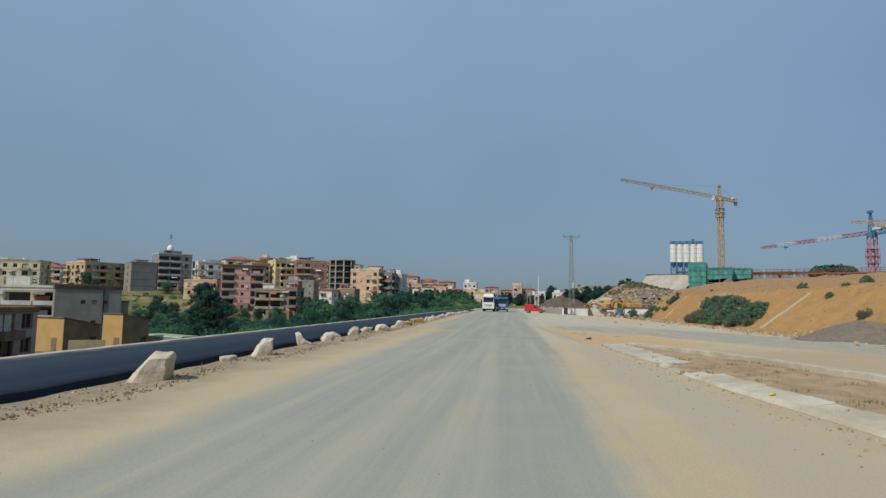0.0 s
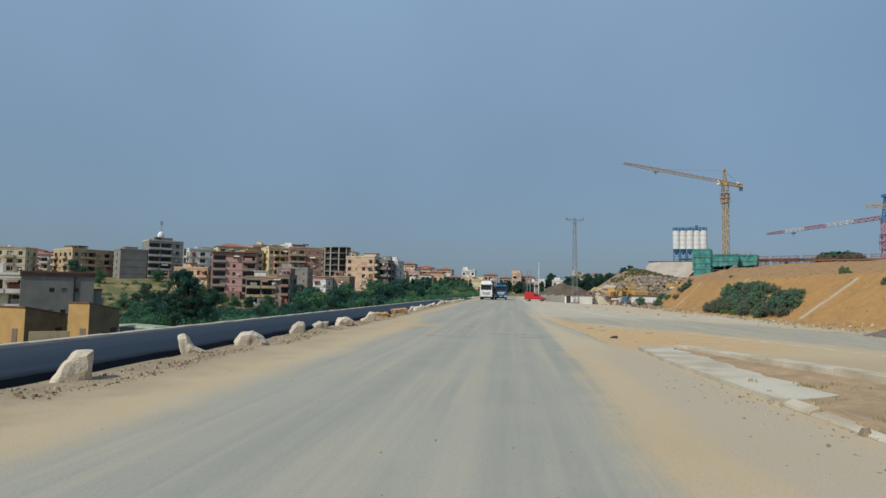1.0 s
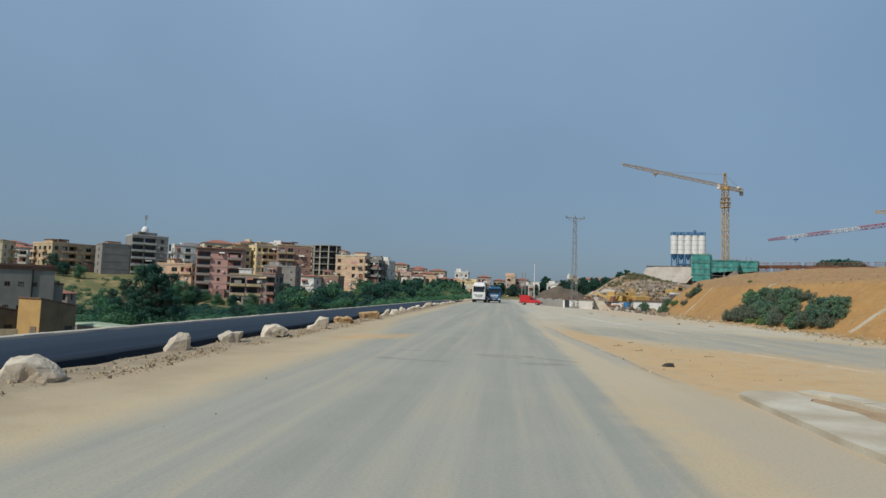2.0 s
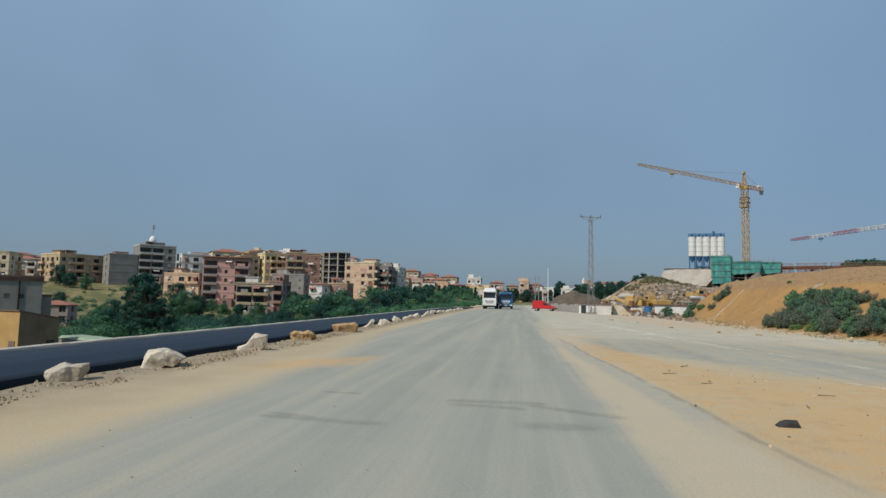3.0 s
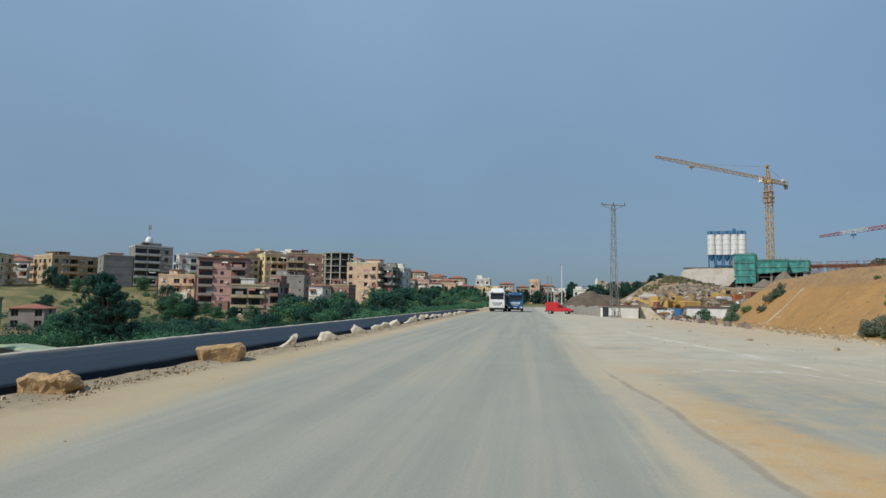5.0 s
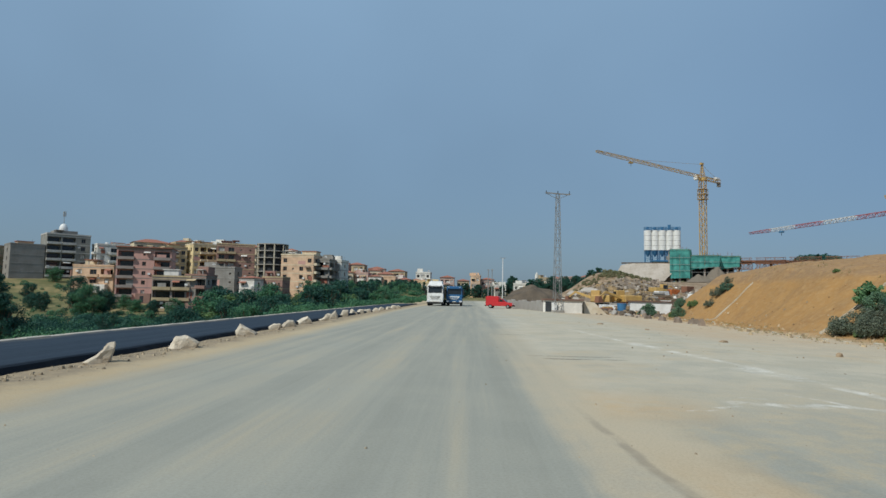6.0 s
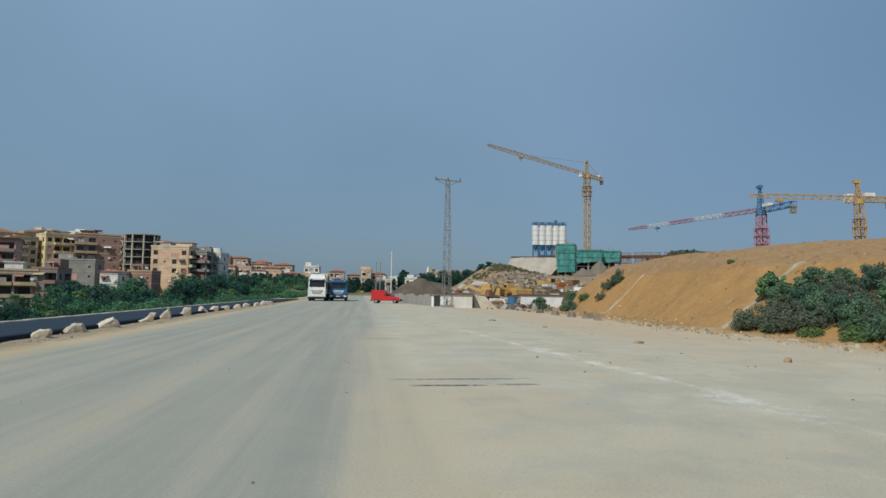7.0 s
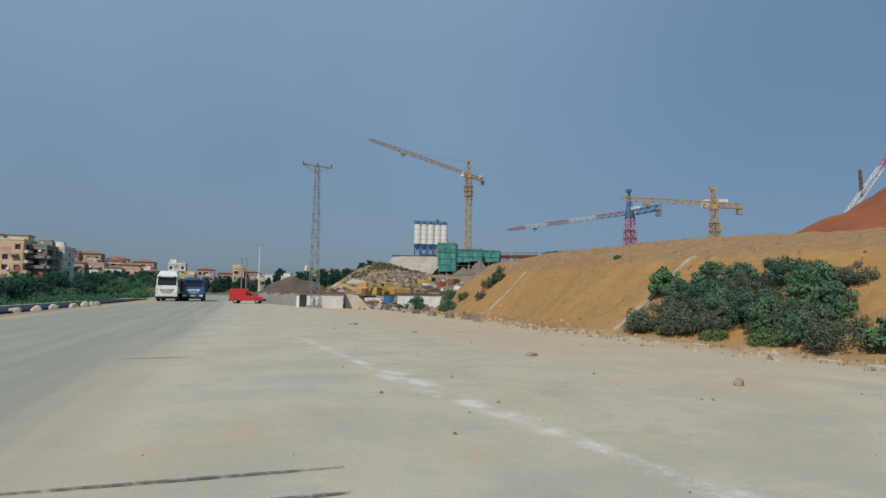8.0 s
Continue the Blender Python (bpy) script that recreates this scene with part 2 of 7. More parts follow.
    col = mixed(nt, calc(nt, "MULTIPLY", orange, ramp(nt, cloud(nt, 2.6, 7.0, 0.7), 0.54, 0.72, 0.0, 0.4)), col, (0.44, 0.40, 0.31))
    scuff = calc(nt, "MULTIPLY", calc(nt, "MULTIPLY", ramp(nt, layer, 1.95, 2.2), ramp(nt, layer, 2.54, 2.46)), calc(nt, "MULTIPLY", ramp(nt, y, 25.0, 28.0), ramp(nt, y, 44.0, 38.0)))
    col = mixed(nt, calc(nt, "MULTIPLY", scuff, ramp(nt, mid, 0.3, 0.6, 0.35, 0.8)), col, (0.36, 0.345, 0.29))
    lip = calc(nt, "MULTIPLY", calc(nt, "MULTIPLY", ramp(nt, layer, 2.43, 2.50), ramp(nt, layer, 2.60, 2.54)), calc(nt, "MULTIPLY", ramp(nt, y, 23.5, 26.0), ramp(nt, y, 45.0, 42.0)))
    col = mixed(nt, calc(nt, "MULTIPLY", lip, ramp(nt, warp2, 0.36, 0.55, 0.15, 0.6)), col, (0.25, 0.215, 0.165))
    # a paler, patchy yard to the right of the road, browner dirt along the left verge
    yard_right = calc(nt, "MULTIPLY", ramp(nt, y, 40.0, 50.0), ramp(nt, xe, 1.0, 2.6))
    pale = mixed(nt, blot, (0.53, 0.495, 0.40), (0.43, 0.415, 0.345))
    pale = mixed(nt, ramp(nt, cloud(nt, 0.16, 5.0, 0.7), 0.5, 0.66), pale, (0.51, 0.435, 0.315))
    col = mixed(nt, calc(nt, "MULTIPLY", yard_right, 0.7), col, pale)
    ruts = cloud(nt, 0.9, 6.0, 0.7)
    col = mixed(nt, calc(nt, "MULTIPLY", yard_right, ramp(nt, ruts, 0.5, 0.68, 0.0, 0.5)), col, (0.36, 0.345, 0.295))
    col = mixed(nt, calc(nt, "MULTIPLY", ramp(nt, y, 62.0, 6.0, 0.0, 1.0), calc(nt, "MULTIPLY", ramp(nt, xw, -4.3, -5.6, 0.0, 1.0), 0.72)), col, mixed(nt, blot, (0.32, 0.25, 0.16), (0.39, 0.315, 0.21)))
    foot = calc(nt, "MULTIPLY", ramp(nt, y, 50.0, 66.0), ramp(nt, xw, 8.0, 11.5))
    col = mixed(nt, calc(nt, "MULTIPLY", foot, 0.65), col, mixed(nt, blot, (0.50, 0.36, 0.225), (0.54, 0.43, 0.295)))
    white = calc(nt, "MULTIPLY", lime_mask(nt, x, y, warp2, LIME_RUNS), ramp(nt, cloud(nt, 1.3, 7.0, 0.75), 0.42, 0.62))
    col = mixed(nt, calc(nt, "MULTIPLY", white, 0.55), col, (0.80, 0.78, 0.72))
    drag = calc(nt, "MULTIPLY", lime_mask(nt, x, y, warp, STAIN_RUNS), ramp(nt, mid, 0.3, 0.6, 0.1, 0.42))
    col = mixed(nt, drag, col, (0.15, 0.145, 0.125))
    # raw earth on the bank
    bank = ramp(nt, xw, 16.5, 19.5)
    up = ramp(nt, calc(nt, "ADD", z, calc(nt, "MULTIPLY", calc(nt, "SUBTRACT", warp2, 0.5), 0.7)), 2.9, 3.5)
    earth = mixed(nt, up, (0.385, 0.21, 0.072), (0.29, 0.18, 0.095))
    earth = mixed(nt, ramp(nt, cloud(nt, 0.45, 7.0, 0.7), 0.45, 0.62, 0.0, 0.65), earth, (0.29, 0.165, 0.07))
    earth = mixed(nt, ramp(nt, mid, 0.4, 0.7, 0.0, 0.6), earth, (0.45, 0.29, 0.13))
    earth = mixed(nt, ramp(nt, calc(nt, "ADD", y, calc(nt, "MULTIPLY", warp, 30.0)), 108.0, 128.0), earth, mixed(nt, ramp(nt, cloud(nt, 0.35, 7.0, 0.75), 0.40, 0.6), (0.20, 0.135, 0.08), (0.37, 0.28, 0.19)))
    col = mixed(nt, bank, col, earth)
    # dry grass on the valley side
    field = mixed(nt, ramp(nt, cloud(nt, 0.09, 5.0, 0.6), 0.38, 0.6), (0.27, 0.21, 0.10), (0.12, 0.12, 0.05))
    field = mixed(nt, ramp(nt, cloud(nt, 0.3, 7.0, 0.75), 0.45, 0.65), field, (0.10, 0.12, 0.05))
    edge = calc(nt, "ADD", calc(nt, "MULTIPLY", y, 0.0165), x)
    col = mixed(nt, ramp(nt, calc(nt, "ADD", edge, calc(nt, "MULTIPLY", warp2, 1.2)), -10.6, -11.4, 0.0, 1.0), col, field)
    crumbs = calc(nt, "ADD", edge, calc(nt, "MULTIPLY", calc(nt, "SUBTRACT", warp2, 0.5), 0.9))
    verge = calc(nt, "MULTIPLY", ramp(nt, crumbs, -7.2, -6.7), ramp(nt, crumbs, -5.2, -6.1, 0.0, 1.0))
    col = mixed(nt, calc(nt, "MULTIPLY", verge, ramp(nt, mid, 0.35, 0.6, 0.45, 0.95)), col, mixed(nt, warp2, (0.20, 0.17, 0.13), (0.31, 0.235, 0.15)))
    col = mixed(nt, calc(nt, "MULTIPLY", ramp(nt, y, 235.0, 290.0), ramp(nt, x, 140.0, 100.0, 0.0, 1.0)), col, field)
    col = mixed(nt, ramp(nt, grain, 0.38, 0.75, 0.0, 0.3), col, (0.16, 0.13, 0.09))
    nt.links.new(col, bsdf.inputs["Base Color"])
    bsdf.inputs["Roughness"].default_value, bsdf.inputs["Specular IOR Level"].default_value = 0.95, 0.15
    h = calc(nt, "ADD", calc(nt, "MULTIPLY", grain, 0.5), calc(nt, "MULTIPLY", mid, 0.7))
    bp = add(nt, "Bump", Strength=0.22, Distance=0.05, Height=h)
    nt.links.new(bp.outputs[0], bsdf.inputs["Normal"])
    return m


def smear(name, base, cover):
    """A thin, broken film on the paving: the ground shows through it in patches."""
    m = surface(name, base, None, 5, 30, 0.95, 0.1)
    nt = m.node_tree
    holes = ramp(nt, cloud(nt, 7.0, 8.0, 0.8), 0.56 - 0.4 * cover, 0.72 - 0.4 * cover, 0.0, 0.85)
    mix = add(nt, "MixShader", Fac=holes)
    clear = nt.nodes.new("ShaderNodeBsdfTransparent")
    nt.links.new(clear.outputs[0], mix.inputs[1])
    nt.links.new(nt.nodes["Principled BSDF"].outputs[0], mix.inputs[2])
    nt.links.new(mix.outputs[0], nt.nodes["Material Output"].inputs[0])
    return m


def glass_dark(name, col=(0.02, 0.025, 0.03)):
    m, nt, bsdf = node_mat(name)
    bsdf.inputs["Base Color"].default_value = (*col, 1)
    bsdf.inputs["Roughness"].default_value = 0.12
    return m


GROUND = ground_material()
def asphalt_material():
    """Fresh asphalt, wheel-polished; painted shade along its raw edge, dust and painted sky sheen further in."""
    m, nt, bsdf = node_mat("fresh_asphalt")
    pos = nt.nodes.new("ShaderNodeTexCoord").outputs["Object"]
    sep = add(nt, "SeparateXYZ", Vector=pos)
    u = calc(nt, "ADD", sep.outputs[0], calc(nt, "MULTIPLY", sep.outputs[1], 0.0165))
    mp = nt.nodes.new("ShaderNodeMapping")
    mp.inputs["Scale"].default_value = (2.6, 0.05, 1.0)
    nt.links.new(pos, mp.inputs["Vector"])
    lanes = cloud(nt, 1.0, 6.0, 0.65, mp.outputs[0])
    fine = cloud(nt, 70.0, 6.0, 0.7)
    # near-black rim: shade of the raised edge put into its colour
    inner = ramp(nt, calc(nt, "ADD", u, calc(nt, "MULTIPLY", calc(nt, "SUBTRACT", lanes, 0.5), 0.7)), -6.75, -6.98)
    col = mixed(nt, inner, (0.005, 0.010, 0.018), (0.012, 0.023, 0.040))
    # dusty tone inward and with distance, bluish grazing sky sheen painted into it
    dust_sheen = calc(nt, "MAXIMUM", ramp(nt, u, -7.6, -9.8, 0.0, 0.8), ramp(nt, sep.outputs[1], 22.0, 55.0, 0.0, 0.8))
    col = mixed(nt, calc(nt, "MULTIPLY", inner, dust_sheen), col, (0.029, 0.044, 0.063))
    col = mixed(nt, ramp(nt, lanes, 0.5, 0.7, 0.0, 0.55), col, (0.024, 0.036, 0.052))
    col = mixed(nt, calc(nt, "MULTIPLY", ramp(nt, u, -10.3, -11.1), ramp(nt, cloud(nt, 0.8, 6.0, 0.7), 0.35, 0.6)), col, (0.16, 0.14, 0.11))
    col = mixed(nt, ramp(nt, fine, 0.4, 0.75, 0.0, 0.4), col, (0.012, 0.014, 0.018))
    nt.links.new(col, bsdf.inputs["Base Color"])
    nt.links.new(ramp(nt, lanes, 0.3, 0.7, 0.75, 0.92), bsdf.inputs["Roughness"])
    bsdf.inputs["Specular IOR Level"].default_value = 0.2
    bp = add(nt, "Bump", Strength=0.3, Distance=0.03, Height=fine)
    nt.links.new(bp.outputs[0], bsdf.inputs["Normal"])
    return m


ASPHALT = asphalt_material()
KERB = surface("pale_concrete", (0.55, 0.505, 0.40), (0.40, 0.335, 0.235), 0.9, 30, 0.9, 0.2)
CONCRETE = surface("weathered_concrete", (0.36, 0.34, 0.31), (0.29, 0.27, 0.24), 0.6, 12, 0.9, 0.2, streak=0.5)
SHOTCRETE = surface("rough_sprayed_concrete", (0.46, 0.41, 0.35), (0.38, 0.33, 0.27), 0.3, 4, 0.95, 0.4, streak=0.6)
EDGE_KERB = surface("dusty_concrete", (0.48, 0.44, 0.37), (0.38, 0.34, 0.27), 0.7, 20, 0.95, 0.2)
DIRTY_KERB = surface("earth_stained_concrete", (0.50, 0.44, 0.34), (0.42, 0.33, 0.22), 0.9, 14, 0.95, 0.3)
STONE = surface("quarried_limestone", (0.60, 0.53, 0.42), (0.44, 0.36, 0.26), 2.5, 22, 0.9, 0.5, spread=0.12)
OCHRE_STONE = surface("ochre_sandstone", (0.54, 0.36, 0.18), (0.40, 0.25, 0.12), 5.0, 16, 0.9, 1.0, spread=0.08)
GRAVEL = surface("grey_gravel", (0.21, 0.175, 0.135), (0.16, 0.135, 0.105), 4, 40, 0.95, 0.6)
BROWN_EARTH = surface("brown_spoil", (0.10, 0.08, 0.06), (0.14, 0.11, 0.08), 0.8, 9, 0.95, 0.5)
RED_EARTH = surface("red_spoil", (0.33, 0.105, 0.04), (0.26, 0.085, 0.035), 0.25, 3, 0.95, 0.6)
CLOD = surface("dry_clods", (0.40, 0.33, 0.23), (0.33, 0.26, 0.17), 6, 40, 0.95, 0.5, island=0.3)
DARK_STAIN = smear("oily_stain", (0.15, 0.14, 0.115), 0.45)
CREAM = surface("cream_render", (0.76, 0.65, 0.46), None, 0.35, 6, 0.9, 0.1, streak=0.4)
WHITE = surface("white_render", (0.82, 0.79, 0.72), None, 0.35, 6, 0.9, 0.1, streak=0.35)
BEIGE = surface("beige_render", (0.53, 0.42, 0.26), None, 0.35, 6, 0.9, 0.1, streak=0.4)
PEACH = surface("peach_render", (0.74, 0.51, 0.34), None, 0.35, 6, 0.9, 0.1, streak=0.4)
PINK = surface("faded_pink_render", (0.58, 0.40, 0.34), None, 0.4, 6, 0.9, 0.1, streak=0.4)
BRICK = surface("hollow_red_brick", (0.34, 0.205, 0.165), (0.27, 0.165, 0.135), 0.5, 9, 0.95, 0.3, streak=0.25)
GREY_RENDER = surface("grey_cement_render", (0.30, 0.285, 0.26), (0.24, 0.225, 0.20), 0.3, 5, 0.95, 0.15, streak=0.45)
YELLOW = surface("ochre_yellow_render", (0.51, 0.32, 0.125), (0.44, 0.27, 0.105), 0.5, 6, 0.9, 0.1, streak=0.25)
BRICK_PINK = surface("pinkish_brick_wall", (0.60, 0.35, 0.29), (0.52, 0.31, 0.27), 0.5, 9, 0.95, 0.2, streak=0.3)
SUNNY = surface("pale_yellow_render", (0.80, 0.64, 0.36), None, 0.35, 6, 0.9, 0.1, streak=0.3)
ROOF_TILE = surface("red_roof_tiles", (0.36, 0.15, 0.10), (0.28, 0.12, 0.085), 0.8, 8, 0.85, 0.4)
ROOF_DARK = surface("dark_roof_edge", (0.15, 0.085, 0.065), (0.20, 0.13, 0.10), 0.8, 8, 0.9, 0.2)
FRAME = surface("dull_window_frame", (0.22, 0.17, 0.13), None, 2, 20, 0.7, 0.0)
GLASS = glass_dark("dark_window")
# near-black: the dark of unlit rooms put into the colour
VOID = surface("unlit_interior", (0.05, 0.055, 0.06), None, 1, 8, 0.95, 0.0)
SHUTTER = surface("pale_shutter", (0.60, 0.58, 0.53), None, 2, 20, 0.7, 0.0)
BARK = surface("grey_brown_bark", (0.13, 0.10, 0.07), None, 3, 25, 0.95, 0.5)
LEAF = leafy("olive_green_leaves", (0.060, 0.165, 0.088), (0.10, 0.235, 0.105), (0.042, 0.13, 0.078))
LEAF_DARK = leafy("dark_green_leaves", (0.024, 0.086, 0.064), (0.046, 0.125, 0.078), (0.018, 0.068, 0.056))
LEAF_LIGHT = leafy("light_green_leaves", (0.13, 0.21, 0.075), (0.17, 0.25, 0.09), (0.10, 0.18, 0.075))
LEAF_DRY = leafy("dusty_grey_green_leaves", (0.125, 0.155, 0.105), (0.165, 0.185, 0.135), (0.095, 0.135, 0.09))
LEAF_FIG = leafy("glossy_fig_leaves", (0.10, 0.21, 0.10), (0.16, 0.28, 0.12), (0.085, 0.18, 0.09))
LEAF_BUSH = leafy("dusty_green_leaves", (0.10, 0.18, 0.11), (0.155, 0.25, 0.14), (0.08, 0.15, 0.105))
LEAF_BUSH_DARK = leafy("deep_green_leaves", (0.068, 0.14, 0.10), (0.11, 0.19, 0.12), (0.055, 0.12, 0.09))
SITE_LEAF = leafy("straw_green_leaves", (0.19, 0.19, 0.10), (0.25, 0.22, 0.12), (0.14, 0.17, 0.08))
STRAW = leafy("dry_straw", (0.36, 0.28, 0.13), (0.27, 0.22, 0.09), (0.20, 0.20, 0.07))
GALV = surface("galvanised_steel", (0.33, 0.33, 0.315), None, 2, 20, 0.6, 0.0, 0.3)
WHITE_METAL = surface("white_painted_metal", (0.78, 0.78, 0.76), (0.68, 0.67, 0.63), 1.0, 8, 0.45, 0.0, spec=0.5, streak=0.2)
BLUE_METAL = surface("blue_painted_steel", (0.045, 0.17, 0.33), (0.035, 0.125, 0.25), 1.0, 8, 0.5, 0.0, spec=0.5)
YELLOW_METAL = surface("yellow_painted_steel", (0.56, 0.36, 0.11), (0.42, 0.27, 0.10), 1.0, 8, 0.5, 0.0, spec=0.5)
RED_METAL = surface("red_painted_steel", (0.42, 0.08, 0.09), None, 1.0, 8, 0.5, 0.0, spec=0.5)
VAN_RED = surface("red_car_paint", (0.55, 0.025, 0.03), (0.48, 0.03, 0.03), 1.0, 10, 0.3, 0.0, spec=0.5)
TRUCK_BLUE = surface("blue_truck_paint", (0.025, 0.12, 0.27), (0.02, 0.09, 0.2), 1.0, 10, 0.35, 0.0, spec=0.5)
BLACK = surface("black_rubber", (0.025, 0.025, 0.025), None, 3, 30, 0.8, 0.0)
NET = surface("green_debris_netting", (0.085, 0.33, 0.29), (0.04, 0.18, 0.165), 0.5, 4, 0.9, 0.2, streak=0.6)
RUST = surface("rusty_brown_steel", (0.25, 0.12, 0.07), (0.18, 0.09, 0.06), 1.0, 8, 0.8, 0.2)
ORANGE = surface("orange_painted_sheet", (0.60, 0.19, 0.06), None, 1, 8, 0.6, 0.0)
LAMP_GLASS = surface("clear_headlamp", (0.7, 0.72, 0.75), None, 4, 20, 0.15, 0.0, spec=0.6)
# crane red made paler: distance haze put into the colour
PALE_RED = surface("hazy_pale_red_paint", (0.50, 0.20, 0.24), (0.42, 0.17, 0.20), 1.0, 8, 0.6, 0.0)
PALE_BLUE = surface("pale_blue_paint", (0.06, 0.20, 0.36), (0.05, 0.15, 0.28), 1.0, 8, 0.6, 0.0)
GREY_BLOCK = surface("bare_grey_blockwork", (0.28, 0.275, 0.245), (0.21, 0.205, 0.18), 0.3, 5, 0.95, 0.15, streak=0.5)
GREY_PINK = surface("dingy_grey_pink_render", (0.33, 0.28, 0.255), (0.27, 0.23, 0.21), 0.4, 6, 0.9, 0.1, streak=0.5)
PALE_GREEN = surface("pale_green_sheeting", (0.33, 0.40, 0.27), None, 0.8, 10, 0.6, 0.1)
TAN_WOOD = surface("weathered_plank", (0.30, 0.22, 0.14), None, 3, 25, 0.9, 0.2)

# ---- building blocks ----


class Shape:
    """Gathers boxes, beams and sheets, and turns them into one mesh."""

    def __init__(self):
        self.v, self.f = [], []

    def quad(self, *pts):
        n = len(self.v)
        self.v += [tuple(p) for p in pts]
        self.f.append(tuple(range(n, n + len(pts))))
        return self

    def prism(self, base, top):
        """Two rings of the same length, joined and capped."""
        n, k = len(self.v), len(base)
        self.v += [tuple(p) for p in base] + [tuple(p) for p in top]
        self.f += [tuple(range(n + k - 1, n - 1, -1)), tuple(range(n + k, n + 2 * k))]
        self.f += [(n + i, n + (i + 1) % k, n + k + (i + 1) % k, n + k + i) for i in range(k)]
        return self

    def box(self, x0, x1, y0, y1, z0, z1):
        return self.prism([(x0, y0, z0), (x1, y0, z0), (x1, y1, z0), (x0, y1, z0)], [(x0, y0, z1), (x1, y0, z1), (x1, y1, z1), (x0, y1, z1)])

    def beam(self, p, q, r, sides=4, r2=None):
        p, q = Vector(p), Vector(q)
        d = (q - p).normalized()
        u = d.cross(Vector((0, 0, 1)) if abs(d.z) < 0.9 else Vector((1, 0, 0))).normalized()
        w = d.cross(u)
        r2 = r if r2 is None else r2
        ring = [(u * math.cos(2 * math.pi * (i + 0.5) / sides) + w * math.sin(2 * math.pi * (i + 0.5) / sides)) for i in range(sides)]
        return self.prism([p + c * r for c in ring], [q + c * r2 for c in ring])

    def mesh(self, name, material, smooth=False):
        me = bpy.data.meshes.new(name)
        me.from_pydata(self.v, [], self.f)
        me.materials.append(material)
        if smooth:
            me.polygons.foreach_set("use_smooth", [True] * len(me.polygons))
        me.validate()
        return me


def softened(me, width, segments=1):
    """Rounds a mesh's edges."""
    bm = bmesh.new()
    bm.from_mesh(me)
    bmesh.ops.remove_doubles(bm, verts=bm.verts, dist=0.0005)
    bmesh.ops.recalc_face_normals(bm, faces=bm.faces)
    bmesh.ops.bevel(bm, geom=list(bm.edges), offset=width, segments=segments, affect="EDGES", profile=0.6, clamp_overlap=True)
    bm.to_mesh(me)
    bm.free()
    return me


def part(name, shape, material, parent, label="", at=None, smooth=False):
    me = shape if isinstance(shape, bpy.types.Mesh) else shape.mesh(name, material, smooth)
    ob = new(name, me)
    ob.parent = parent
    if at is not None:
        ob.matrix_basis = at
    if label:
        ob["label"] = label
    return ob


def thing(name, label, category, m, group="", kind=""):
    ob = new(name)
    ob.empty_display_size = 0.2
    ob.matrix_basis = m
    return tagged(ob, label, category, group, kind)


def solid(name, shape, material, label, category, group="", kind="", m=None, smooth=False):
    ob = new(name, shape if isinstance(shape, bpy.types.Mesh) else shape.mesh(name, material, smooth))
    if m is not None:
        ob.matrix_basis = m
    return tagged(ob, label, category, group, kind)


def sstep(v, lo, hi):
    t = np.clip((np.asarray(v, float) - lo) / (hi - lo), 0, 1)
    return t * t * (3 - 2 * t)


def asphalt_edge(y):
    return -6.62 - 0.0165 * y


def bank_foot(y):
    return 18.5 + 2.6 * sstep(y, 70, 92) - 0.3 * np.sin(np.asarray(y) * 0.21)


def lumps(x, y, size, seed=0.0):
    """Cheap smooth unevenness between -1 and 1."""
    x, y = np.asarray(x) / size, np.asarray(y) / size
    return (np.sin(x * 2.1 + 1.3 * np.sin(y * 1.7 + seed) + seed) + np.sin(y * 2.6 + 1.1 * np.sin(x * 1.9 + 2 * seed)) + np.sin((x + y) * 3.7 + seed) * 0.6) / 2.6


